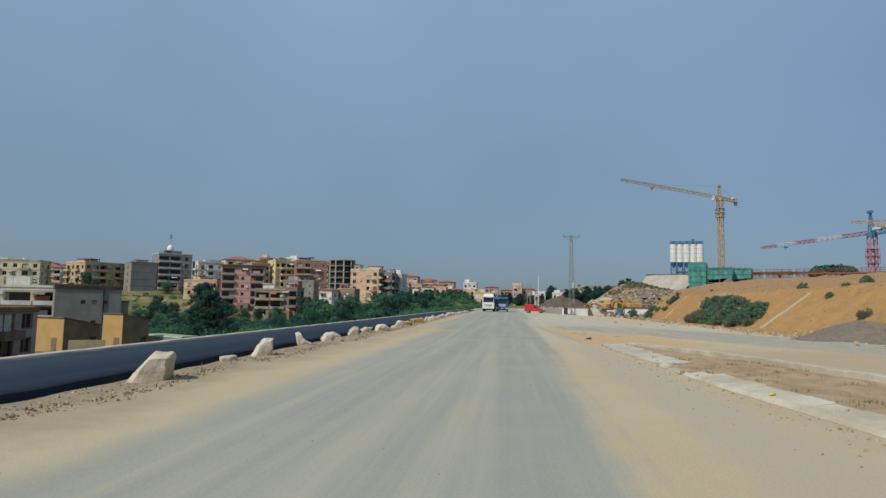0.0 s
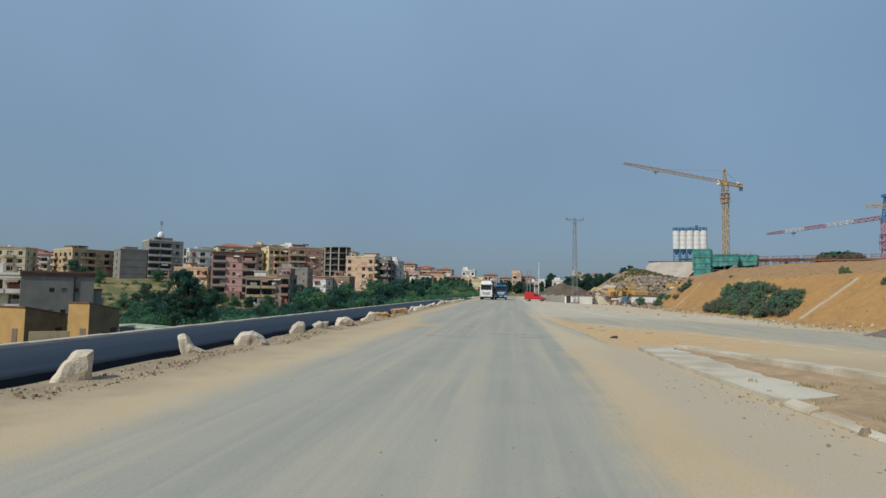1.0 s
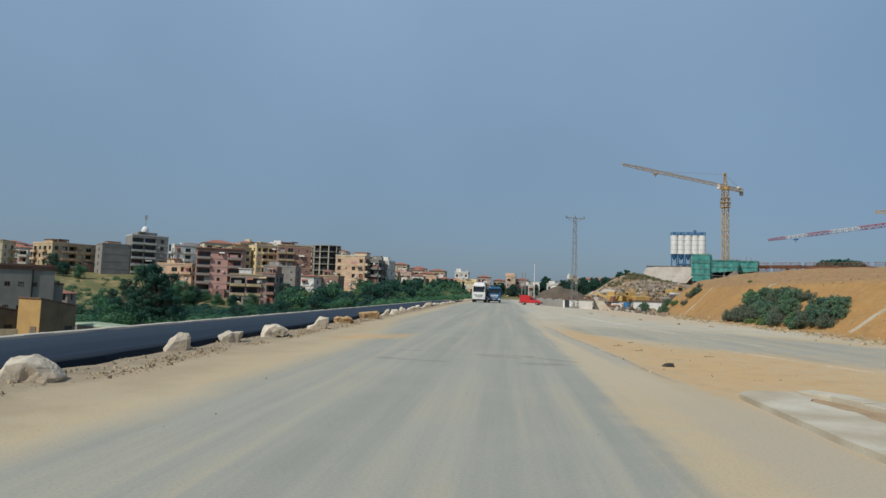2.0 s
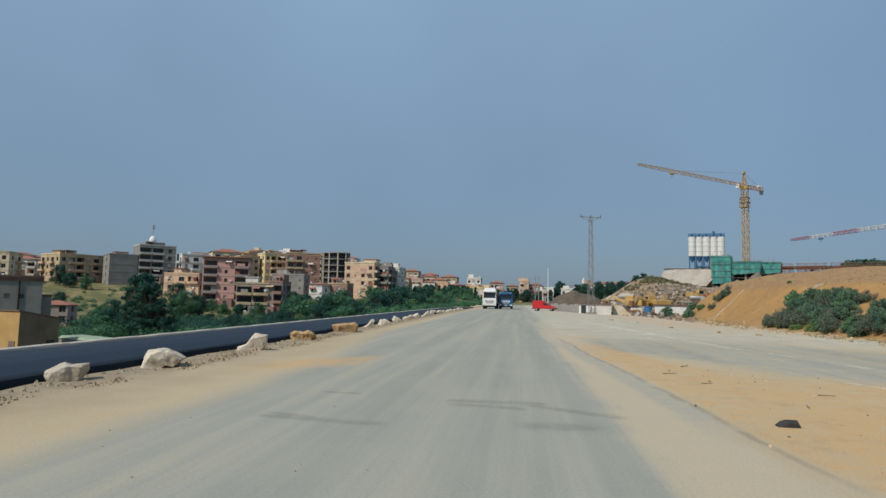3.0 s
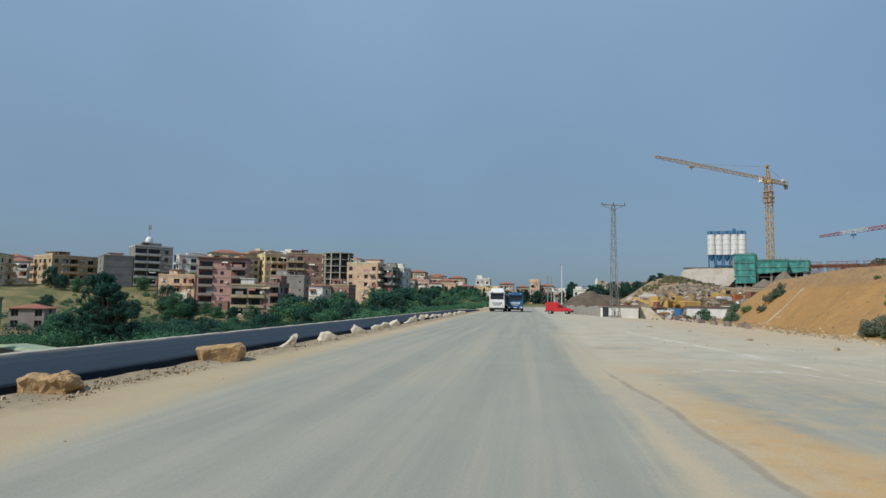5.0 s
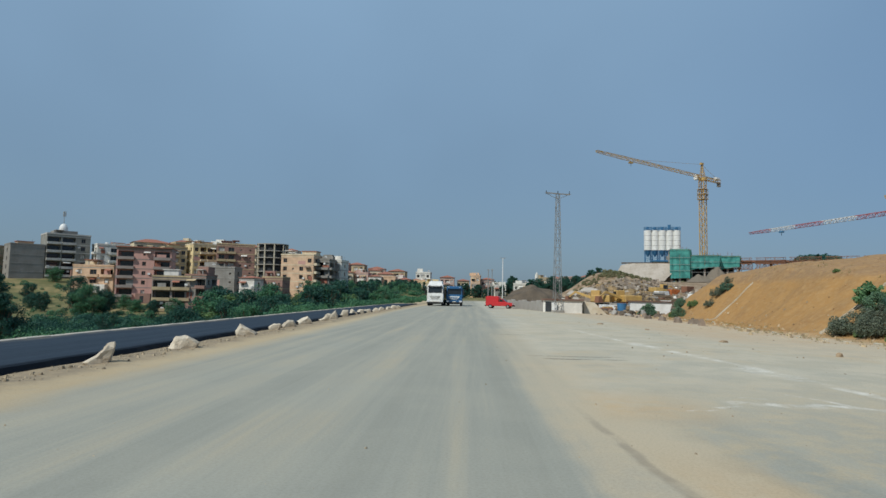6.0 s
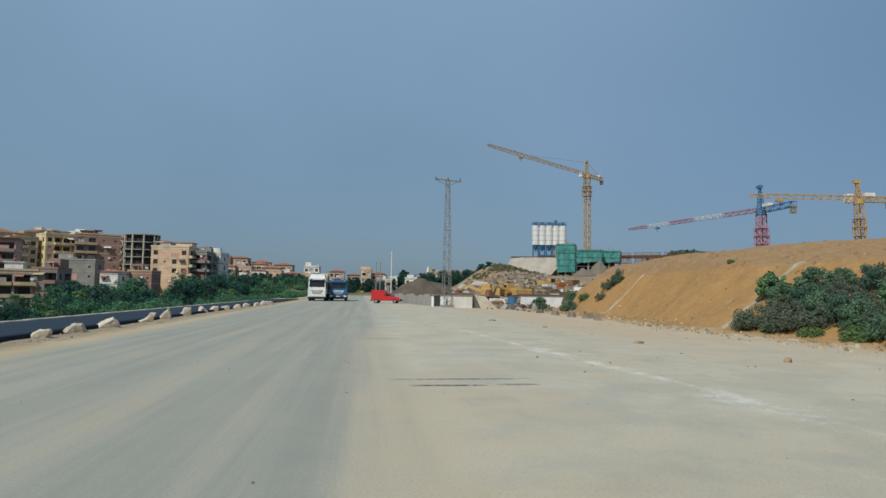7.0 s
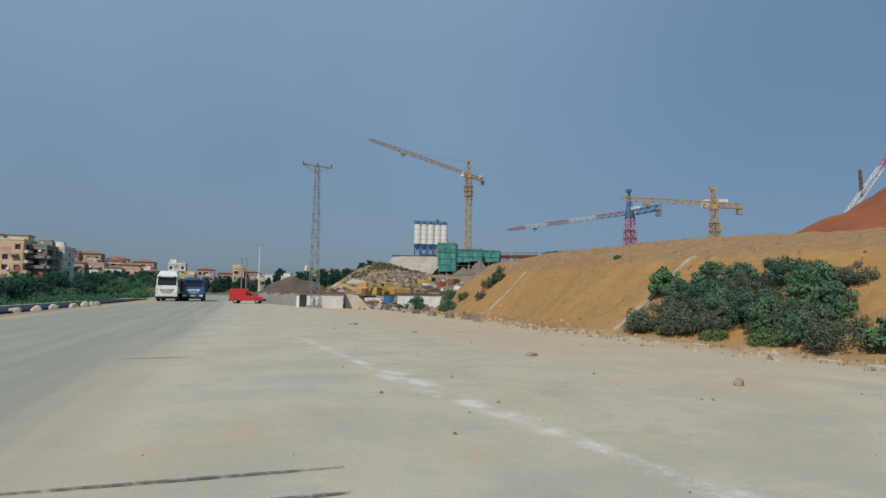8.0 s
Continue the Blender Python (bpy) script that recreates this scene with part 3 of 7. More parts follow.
def height(x, y):
    """The lie of the land: a flat road, a valley with a hill town to the left, an earth bank and a rising building site to the right."""
    x, y = np.asarray(x, float), np.asarray(y, float)
    r = np.hypot(x, y)
    d = asphalt_edge(np.clip(y, -100, 140)) - 5.4 - x
    left = np.interp(r, [0, 60, 100, 145, 200, 230, 255, 270, 300, 340, 420, 700, 3000], [-5, -5, -6, -7, -5.5, -4.2, -2, 2, 5.5, 6.5, 11, 18, 26])
    z = left * sstep(d, -0.4, 9) * (1 + 0.05 * lumps(x, y, 14))
    s = np.minimum(x - bank_foot(y), (105 - y) * 0.75)
    fall = -0.27 * sstep(x, 5, 19) * sstep(y, 20, 45)
    bank = np.interp(s, [0, 0.8, 5.0, 6.2, 12, 18, 70, 400], [0, 0.15, 3.3, 3.55, 4.9, 5.4, 6.2, 11]) * (1 + 0.35 * sstep(y, 68, 86))
    cap = 5.3 + 0.02 * np.maximum(s, 0)
    bank = cap - np.log1p(np.exp(np.clip((cap - bank) * 3, -40, 40))) / 3 + np.log1p(np.exp(np.clip(cap * 3, -40, 40))) / 3 - cap + fall
    bank = bank + sstep(s, 0.5, 3) * (0.10 * lumps(x, y, 1.3) + 0.05 * lumps(x, y, 0.55, 4.0) + 0.14 * lumps(x, y, 4.5, 2.0))
    hill = 6.8 * np.exp(-(((x - 42) / 12) ** 2) - ((y - 222) / 17) ** 2)
    rise = hill + 8.6 * sstep(x, 10, 85) * sstep(y, 108, 240) + 5 * sstep(y, 260, 420) * sstep(x, -30, 60)
    z = z + np.where(rise > 0.05, np.maximum(bank, rise * (1 + 0.08 * lumps(x, y, 9, 1.0))), bank)
    z = z + 9 * sstep(y, 300, 600) * sstep(d, 2, -4) * (1 - 0.75 * sstep(x, 15, 45))
    z = z + 10.0 * np.exp(-(((x - 150) / 22) ** 2) - ((y - 299) / 24) ** 2)
    verge = np.exp(-((x - asphalt_edge(y) - 0.55) / 0.5) ** 2)
    z = z + verge * (0.035 + 0.045 * lumps(x, y, 0.7))
    z = z + 0.04 * lumps(x, y, 0.9, 3.0) * sstep(x, 9.5, 13)
    return z


def ground_z(x, y):
    return float(height(x, y))

# ---- ground and roads ----


def axis(parts):
    out = []
    for a, b, step in parts:
        out += list(np.arange(a, b, step))
    return np.array(out + [parts[-1][1]])


def build_ground():
    xs = axis([(-3000, -600, 300), (-600, -240, 30), (-240, -60, 5), (-60, -16, 1.5), (-16, -8, 0.5), (-8, -5, 0.16), (-5, 9, 0.6), (9, 34, 0.3), (34, 60, 1.2), (60, 240, 5), (240, 600, 30), (600, 3000, 300)])
    ys = axis([(-600, -100, 50), (-100, -10, 6), (-10, 4, 1.0), (4, 110, 0.32), (110, 160, 1.2), (160, 420, 4), (420, 900, 30), (900, 4500, 300)])
    gx, gy = np.meshgrid(xs, ys)
    co = np.stack([gx, gy, height(gx, gy)], -1).reshape(-1, 3)
    nx, ny = len(xs), len(ys)
    i = (np.arange(ny - 1)[:, None] * nx + np.arange(nx - 1)[None]).ravel()
    faces = np.stack([i, i + 1, i + nx + 1, i + nx], 1)
    me = bpy.data.meshes.new("ground")
    me.from_pydata(co.tolist(), [], faces.tolist())
    me.polygons.foreach_set("use_smooth", [True] * len(me.polygons))
    me.materials.append(GROUND)
    return tagged(new("ground", me), "dusty sand and worn grey paving with ochre banks", "ground", kind="structure")


build_ground()


def ribbon(ys, across):
    """A strip along y: across(y) gives the cross-section as points (x, z), joined from step to step."""
    sh = Shape()
    rings = [[(x, y, z) for x, z in across(y)] for y in ys]
    for a, b in zip(rings, rings[1:]):
        for i in range(len(a) - 1):
            sh.quad(a[i], a[i + 1], b[i + 1], b[i])
    return sh


def asphalt_section(y):
    e = asphalt_edge(y) + 0.035 * math.sin(y * 1.7) + 0.03 * math.sin(y * 4.1)
    return [(e - 4.45, -0.1), (e - 4.45, 0.045), (e - 2.3, 0.085), (e - 0.10, 0.14), (e - 0.03, 0.12), (e + 0.04, -0.02)]


road_ys = list(np.arange(-40, 140.1, 0.5))
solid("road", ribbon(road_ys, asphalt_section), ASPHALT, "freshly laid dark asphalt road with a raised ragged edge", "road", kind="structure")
far_kerb = thing("kerb", "pale concrete kerb along the dark asphalt", "kerb", pose(0, 0, 0), kind="structure")
stone = softened(Shape().box(-0.18, 0.11, 0.0, 0.997, -0.3, 0.058).mesh("kerbstone", EDGE_KERB), 0.012)
for k in range(120):
    y = 2.0 + k
    part("kerbstone", stone, KERB, far_kerb, at=pose(asphalt_edge(y) - 4.57, y, 0.006 * math.sin(k * 2.3), 0, 0, 0.95 + 0.3 * math.sin(k * 1.9)))


def island_left(y):
    """The outer line of the kerb beside the main road."""
    return float(np.interp(y, [-6, 4, 7, 9, 11.5, 14, 16.5, 20, 23, 23.6], [5.5, 4.5, 4.2, 4.0, 3.72, 3.58, 3.42, 3.2, 3.25, 3.9]))


def island_right(y):
    """The outer line of the kerb beside the side road."""
    return float(np.interp(y, [-6, 4, 10, 14.5, 16.5, 18.5, 21.2, 23.2, 23.6], [11.6, 9.3, 8.0, 6.95, 6.45, 5.95, 5.35, 4.85, 4.45]))


def nose_edge(y):
    """The inner, broken edge of the concrete nose."""
    return float(np.interp(y, [15.3, 15.6, 16.4, 18.0, 20.5, 22.5, 23.4], [3.9, 4.4, 4.42, 4.24, 4.2, 4.05, 4.2])) + 0.05 * math.sin(y * 5.3) + 0.03 * math.sin(y * 11.7)


ISLAND = np.arange(-6, 23.41, 0.3)
island = thing("traffic_island", "dirt-filled traffic island with broken white kerbs", "traffic island", pose(0, 0, 0), kind="structure")
fill = Shape()
for a, b in zip(ISLAND, ISLAND[1:]):
    row = []
    for y in (a, b):
        w0, w1 = (nose_edge(y) - 0.04 if y > 15.3 else island_left(y) + (0.42 if y < 12.5 else 0.2)), island_right(y) - 0.42
        w1 = max(w1, w0 + 0.03)
        deep = 0.075 - 0.04 * float(sstep(y, 17, 21))
        row.append([(w0 - 0.08, y, -0.05)] + [(w0 + (w1 - w0) * k / 11, y, deep + (0.015 + 0.045 * float(lumps(w0 + (w1 - w0) * k / 11, y, 0.5))) * (1 < k < 10 and y < 19)) for k in range(12)] + [(w1 + 0.06, y, -0.05)])
    for k in range(13):
        fill.quad(row[0][k], row[0][k + 1], row[1][k + 1], row[1][k])
ISLAND_DIRT = surface("rough_ochre_dirt", (0.44, 0.315, 0.185), (0.33, 0.23, 0.135), 1.5, 14, 0.95, 0.8)
part("dirt_fill", fill, ISLAND_DIRT, island, smooth=True)
tip = Shape()
for a, b in zip(np.arange(15.3, 23.3, 0.2), np.arange(15.5, 23.5, 0.2)):
    r = [(island_left(a), a, 0.075), (nose_edge(a), a, 0.085), (nose_edge(b), b, 0.085), (island_left(b), b, 0.075)]
    tip.prism([(x, y, 0.0) for x, y, z in r], r)
part("concrete_nose", tip.mesh("concrete_nose", KERB), KERB, island, "white concrete nose with a crumbled edge")
for k, y in enumerate(np.arange(-6, 23.3, 0.605)):
    y2 = min(y + 0.598, 23.5)
    for side, fx in (("l", island_left), ("r", island_right)):
        broken = side == "l" and 12.5 < y < 15.0
        if side == "l" and y > 14.8:
            continue
        p, q = Vector((fx(y), y, 0)), Vector((fx(y2), y2, 0))
        d = q - p
        w, top = (0.56, 0.13) if side == "l" else (0.46, 0.20 - 0.09 * float(sstep(y, 17, 22)))
        if broken:
            w, top = 0.26 + 0.12 * math.sin(k * 2.9), 0.08 + 0.02 * math.sin(k * 1.7)
        n = Vector((d.y, -d.x, 0)).normalized() * (w if side == "l" else -w)
        jog = 0.02 * math.sin(k * 3.7)
        low, high = Vector((0, 0, top * (0.55 if side == "l" else 0.97))), Vector((0, 0, top + 0.012 * math.sin(k * 2.3)))
        chip = n * (0.12 + jog)
        sh = Shape().prism([p, q, q + n, p + n], [p + chip + low, q + chip + low, q + n + high, p + n + high])
        part("kerbstone", softened(sh.mesh("kerbstone", KERB), 0.008), KERB, island)

# ---- loose ground things ----


def rock_mesh(seed, sx, sy, sz, lean=0.0, flat=0.6, material=None):
    """A quarried block: a box split along a handful of planes, edges chipped. lean tips the top to one side, flat is how much of the top is left."""
    rg = random.Random(seed)
    bm = bmesh.new()
    bmesh.ops.create_cube(bm, size=2.0)
    planes = []
    slope = min(1.0, 0.32 + 0.85 * abs(lean)) + 0.25 * (1 - flat)
    side = -1 if lean >= 0 else 1
    if flat > 0.8:
        slope = 0.06
    planes.append(((side * 1.0, 0, -0.45), (side * 1.0, rg.uniform(-0.35, 0.1), slope)))  # the long slanting face
    planes.append(((-side * 1.0, 0, -0.1), (-side * 1.0, rg.uniform(-0.45, 0.1), rg.uniform(0.05, 0.45))))
    for k in range(2):
        a = rg.uniform(0.5, 1.1) + k * 3.14 + 1.571 * rg.randint(0, 1)
        planes.append(((math.cos(a) * 0.98, math.sin(a) * 0.98, 0), (math.cos(a), math.sin(a), rg.uniform(-0.1, 0.35))))
    planes.append(((0, -0.8, 0.7), (rg.uniform(-0.4, 0.4), -1.0, rg.uniform(0.35, 0.9))))
    planes.append(((0, 0.7, 0.7), (rg.uniform(-0.4, 0.4), 1.0, rg.uniform(0.4, 0.9))))
    planes.append(((0, 0, 0.88), (rg.uniform(-0.4, 0.4), rg.uniform(-0.4, 0.1), 1.0)))
    for k in range(2):
        v = Vector((rg.uniform(-1, 1), rg.uniform(-1, 1), rg.uniform(0.2, 1))).normalized()
        planes.append((v * rg.uniform(0.95, 1.12), v))
    for co, no in planes:
        cut = bmesh.ops.bisect_plane(bm, geom=list(bm.verts) + list(bm.edges) + list(bm.faces), plane_co=co, plane_no=no, clear_outer=True)
        rim = [e for e in cut["geom_cut"] if isinstance(e, bmesh.types.BMEdge)]
        if len(rim) > 2:
            bmesh.ops.contextual_create(bm, geom=rim)
    bmesh.ops.remove_doubles(bm, verts=bm.verts, dist=0.02)
    lo, hi = [min(v.co[i] for v in bm.verts) for i in range(3)], [max(v.co[i] for v in bm.verts) for i in range(3)]
    for v in bm.verts:
        v.co = Vector(((v.co.x - (lo[0] + hi[0]) / 2) / (hi[0] - lo[0]) * sx, (v.co.y - (lo[1] + hi[1]) / 2) / (hi[1] - lo[1]) * sy, (v.co.z - lo[2]) / (hi[2] - lo[2]) * sz * 1.06 - 0.06 * sz))
    bmesh.ops.bevel(bm, geom=list(bm.edges), offset=0.014 * sz / 0.45, segments=1, affect="EDGES", clamp_overlap=True)
    bmesh.ops.triangulate(bm, faces=bm.faces)
    bmesh.ops.subdivide_edges(bm, edges=[e for e in bm.edges if e.calc_length() > sz * 0.22], cuts=2, use_grid_fill=True)
    for v in bm.verts:
        n = noise.noise(v.co * 5 + Vector((seed, 0, 0))) * 0.016 + noise.noise(v.co * 19 + Vector((0, seed, 0))) * 0.013
        v.co += (v.co - Vector((0, 0, sz * 0.4))).normalized() * n * (sz / 0.45)
    me = bpy.data.meshes.new("rock")
    bmesh.ops.recalc_face_normals(bm, faces=bm.faces)
    bm.to_mesh(me)
    bm.free()
    me.materials.append(material or STONE)
    return me


NEAR_ROCKS = [  # x, y, width, height, lean, top, ochre
    (-6.30, 10.0, 0.98, 0.56, 0.55, 0.55, 0), (-6.50, 13.3, 0.46, 0.20, 0.1, 0.9, 0), (-6.45, 15.1, 0.66, 0.53, 0.38, 0.42, 0), (-6.66, 18.8, 0.70, 0.49, -0.42, 0.38, 0),
    (-6.48, 21.3, 0.95, 0.41, -0.1, 0.66, 0), (-6.90, 25.6, 0.68, 0.45, 0.3, 0.5, 0), (-6.92, 28.1, 0.75, 0.36, 0.0, 0.7, 0), (-6.60, 30.2, 0.95, 0.45, -0.12, 0.6, 0),
    (-6.55, 34.0, 0.86, 0.46, 0.25, 0.7, 0), (-6.86, 38.5, 1.00, 0.38, 0.0, 0.82, 1), (-6.92, 43.4, 1.28, 0.47, 0.05, 0.86, 1), (-6.90, 47.3, 0.68, 0.48, 0.3, 0.45, 0)]
FAR_ROCKS = [
    (-6.95, 50.8, 0.86, 0.37, 0.0, 0.7, 0), (-7.25, 55.8, 0.90, 0.45, -0.2, 0.5, 0), (-7.30, 58.9, 0.58, 0.31, 0.1, 0.8, 0), (-7.40, 61.0, 0.75, 0.38, 0.0, 0.6, 0),
    (-7.50, 63.6, 0.95, 0.45, 0.1, 0.5, 0), (-7.35, 67.0, 0.80, 0.46, -0.2, 0.6, 0), (-7.62, 70.2, 0.62, 0.62, 0.1, 0.4, 0), (-7.85, 73.9, 0.82, 0.56, 0.15, 0.5, 0),
    (-8.05, 78.4, 0.80, 0.50, 0.0, 0.6, 0), (-8.10, 81.0, 0.78, 0.43, 0.1, 0.6, 0), (-8.05, 84.2, 0.66, 0.38, -0.1, 0.6, 0), (-7.85, 87.0, 0.70, 0.40, 0.0, 0.6, 0),
    (-7.85, 90.6, 0.72, 0.42, 0.1, 0.6, 0), (-7.90, 95.6, 0.70, 0.38, 0.0, 0.6, 0), (-7.80, 98.6, 0.8, 0.44, -0.1, 0.6, 0), (-7.75, 101.5, 0.95, 0.44, 0.0, 0.6, 0)]
# outlines of quarried blocks, seen from the road, one unit wide and high
WEDGE = [(0.0, 0.0), (0.04, 0.14), (0.33, 0.66), (0.52, 0.98), (0.97, 1.0), (1.0, 0.86), (0.94, 0.0)]
SEAT = [(0.2, 0.0), (0.0, 0.94), (0.09, 1.0), (0.30, 0.97), (0.38, 0.70), (0.62, 0.42), (1.0, 0.18), (0.9, 0.0)]
HUMP = [(0.04, 0.0), (0.0, 0.3), (0.2, 0.92), (0.52, 1.0), (0.78, 0.66), (1.0, 0.24), (0.93, 0.06), (0.45, 0.0)]
SLAB = [(0.14, 0.0), (0.0, 0.7), (0.06, 0.84), (0.32, 0.93), (0.86, 1.0), (1.0, 0.82), (0.99, 0.12), (0.7, 0.0)]
BLOCK = [(0.07, 0.0), (0.0, 0.4), (0.04, 0.6), (0.44, 1.0), (0.6, 0.93), (0.95, 0.96), (1.0, 0.6), (0.85, 0.14), (0.7, 0.0)]
TABLE = [(0.0, 0.0), (0.18, 0.92), (0.64, 1.0), (1.0, 0.45), (0.95, 0.0)]
STEP = [(0.0, 0.0), (0.02, 0.22), (0.28, 0.42), (0.47, 0.93), (0.58, 1.0), (0.98, 0.98), (1.0, 0.3), (0.9, 0.0)]
LOG = [(0.05, 0.22), (0.0, 0.78), (0.14, 1.0), (0.42, 0.84), (0.68, 1.0), (0.9, 0.78), (1.0, 0.4), (0.88, 0.08), (0.74, 0.16), (0.3, 0.0)]
BOULDER = [(0.03, 0.0), (0.0, 0.28), (0.16, 0.88), (0.42, 1.0), (0.6, 0.96), (1.0, 0.52), (0.78, 0.14), (0.58, 0.22), (0.4, 0.02)]
TENT = [(0.03, 0.0), (0.0, 0.26), (0.27, 1.0), (0.6, 0.68), (0.95, 0.27), (1.0, 0.04)]


def quarried(seed, outline, w, d, h, mirror, material):
    """A block with a given outline, narrowing in uneven steps to the front and the back, its edges chipped."""
    rg = random.Random(seed)
    sh, rings = Shape(), []
    for f, k in ((-0.5, 0.74), (-0.28, 0.95), (0.18, 1.0), (0.5, 0.72)):
        ring = []
        for px, pz in outline:
            qx = (px - 0.5) * (-1 if mirror else 1)
            ring.append((w * (qx * k + rg.uniform(-0.045, 0.045)), d * (f + rg.uniform(-0.07, 0.07)), h * (pz * (0.35 + 0.65 * k) + rg.uniform(-0.04, 0.04)) - 0.05 * h))
        rings.append(ring)
    n = len(outline)
    for a, b in zip(rings, rings[1:]):
        for i in range(n):
            m = (i + 1) % n
            sh.quad(a[i], a[m], b[m])
            sh.quad(a[i], b[m], b[i])
    sh.quad(*rings[0])
    sh.quad(*reversed(rings[-1]))
    me = sh.mesh("boulder", material)
    bm = bmesh.new()
    bm.from_mesh(me)
    bmesh.ops.remove_doubles(bm, verts=bm.verts, dist=0.0005)
    bmesh.ops.recalc_face_normals(bm, faces=bm.faces)
    bmesh.ops.dissolve_limit(bm, angle_limit=0.12, verts=bm.verts, edges=bm.edges)
    bmesh.ops.bevel(bm, geom=list(bm.edges), offset=0.012, segments=1, affect="EDGES", clamp_overlap=True)
    bmesh.ops.triangulate(bm, faces=bm.faces)
    bmesh.ops.subdivide_edges(bm, edges=[e for e in bm.edges if e.calc_length() > 0.08], cuts=3, use_grid_fill=True)
    rough = 1.7 if material == OCHRE_STONE else 1.0
    for v in bm.verts:
        q = rough * (noise.noise(v.co * 5 + Vector((seed, 0, 0))) * 0.03 + noise.noise(v.co * 13 + Vector((0, seed, 0))) * 0.017 + noise.noise(v.co * 34 + Vector((0, 0, seed))) * 0.007)
        v.co += (v.co - Vector((0, 0, h * 0.4))).normalized() * q
    bmesh.ops.recalc_face_normals(bm, faces=bm.faces)
    bm.to_mesh(me)
    bm.free()
    return me


OUTLINES = [(WEDGE, 0), (SLAB, 0), (WEDGE, 0), (SEAT, 0), (HUMP, 0), (WEDGE, 0), (BLOCK, 0), (BOULDER, 0), (STEP, 0), (LOG, 0), (SLAB, 0), (SEAT, 1), (TABLE, 0), (TENT, 0), (BLOCK, 0), (HUMP, 1), (TENT, 1), (SEAT, 1)]
for k, (x, y, w, h, lean, top, ochre) in enumerate(NEAR_ROCKS + FAR_ROCKS):
    label = "rough ochre sandstone block beside the asphalt" if ochre else "pale split limestone boulder on the dirt verge"
    outline, mirror = OUTLINES[k] if k < len(OUTLINES) else OUTLINES[4 + (k * 5) % 13]
    me = quarried(k + 3, outline, w * (0.74 if k == 0 else 0.84), w * (0.46 + 0.08 * math.sin(k * 2.1)), h * 0.9, mirror, OCHRE_STONE if ochre else STONE)
    solid("boulder", me, None, label, "boulder", "boulders along the road edge", m=pose(x, y, ground_z(x, y) - 0.02, 0, 0, 26 + 9 * math.sin(k * 1.3)))


def scatter(name, spots, material, label, category):
    """Many little broken stones in one mesh; spots: x, y, size."""
    rg = random.Random(7)
    sh = Shape()
    for x, y, s in spots:
        z = ground_z(x, y) - 0.15 * s
        a = rg.uniform(0, 6.3)
        base = [(x + s * 0.5 * rg.uniform(0.6, 1.1) * math.cos(a + i * 1.257), y + s * 0.5 * rg.uniform(0.6, 1.1) * math.sin(a + i * 1.257), z) for i in range(5)]
        k = rg.uniform(0.35, 0.7)
        h = s * rg.uniform(0.3, 0.65)
        top = [(x + (px - x) * k, y + (py - y) * k, z + h * rg.uniform(0.8, 1.1)) for px, py, pz in base]
        sh.prism(base, top)
    return solid(name, sh, material, label, category, kind="stuff")


rg = random.Random(11)
scatter("rubble", [(asphalt_edge(y) + rg.gauss(0.5, 0.26), y, rg.choice((0.02, 0.02, 0.03, 0.03, 0.04, 0.05, 0.07, 0.10))) for y in (rg.uniform(3, 60) for _ in range(2200))], CLOD, "crumbled clods and stones along the verge", "rubble")
scatter("clod_ridge", [(asphalt_edge(y) + 0.92 + 0.16 * math.sin(y * 0.9) + rg.gauss(0, 0.11), y, rg.choice((0.02, 0.025, 0.03, 0.04, 0.055, 0.08))) for y in (rg.uniform(3, 42) for _ in range(3000)) if math.sin(y * 0.8 + 1.0) + 0.6 * math.sin(y * 2.3) > -0.75], surface("tan_clods", (0.36, 0.275, 0.17), (0.27, 0.20, 0.12), 6, 30, 0.95, 0.5, island=0.45), "ragged line of dry clods pushed up beside the asphalt", "clods")
scatter("pebbles", [(rg.uniform(-5.5, 15), y, rg.choice((0.012, 0.015, 0.02, 0.025, 0.035))) for y in (rg.uniform(2, 75) for _ in range(900))], CLOD, "small stones scattered on the dusty road", "pebbles")
scatter("bank_foot_rubble", [(float(bank_foot(y)) + rg.gauss(-1.2, 1.3), y, rg.choice((0.06, 0.08, 0.1, 0.14, 0.2, 0.3))) for y in (rg.uniform(25, 103) for _ in range(1100))], surface("pale_rubble", (0.42, 0.33, 0.21), (0.34, 0.25, 0.15), 5, 30, 0.95, 0.4, island=0.35), "pale stones and clods at the foot of the bank", "rubble")
scatter("bank_clods", [(float(bank_foot(y)) + rg.uniform(0.5, 17), y, rg.choice((0.05, 0.08, 0.1, 0.16))) for y in (rg.uniform(25, 95) for _ in range(1100))], surface("bank_clods", (0.36, 0.22, 0.10), (0.28, 0.17, 0.08), 5, 30, 0.95, 0.4, island=0.4), "clods of earth on the bank", "clods")
scatter("island_stones", [(rg.uniform(island_left(y) + 0.3, island_right(y) - 0.4), y, rg.choice((0.03, 0.05, 0.08, 0.12))) for y in (rg.uniform(4, 19) for _ in range(420))], CLOD, "stones on the dirt island", "stones")


scatter("kerb_litter", [(float(island_left(y)) - abs(rg.gauss(0.1, 0.5)), y, rg.choice((0.02, 0.03, 0.04, 0.06))) for y in (rg.uniform(3, 18) for _ in range(420))], CLOD, "crumbs and stones swept against the kerb", "stones")
scatter("kerb_rubble", [(float(island_left(y)) + rg.gauss(0.3, 0.16), y, rg.choice((0.05, 0.08, 0.12, 0.18))) for y in (rg.uniform(12.2, 16.4) for _ in range(110))], CLOD, "crumbled pieces of the broken kerb", "rubble")


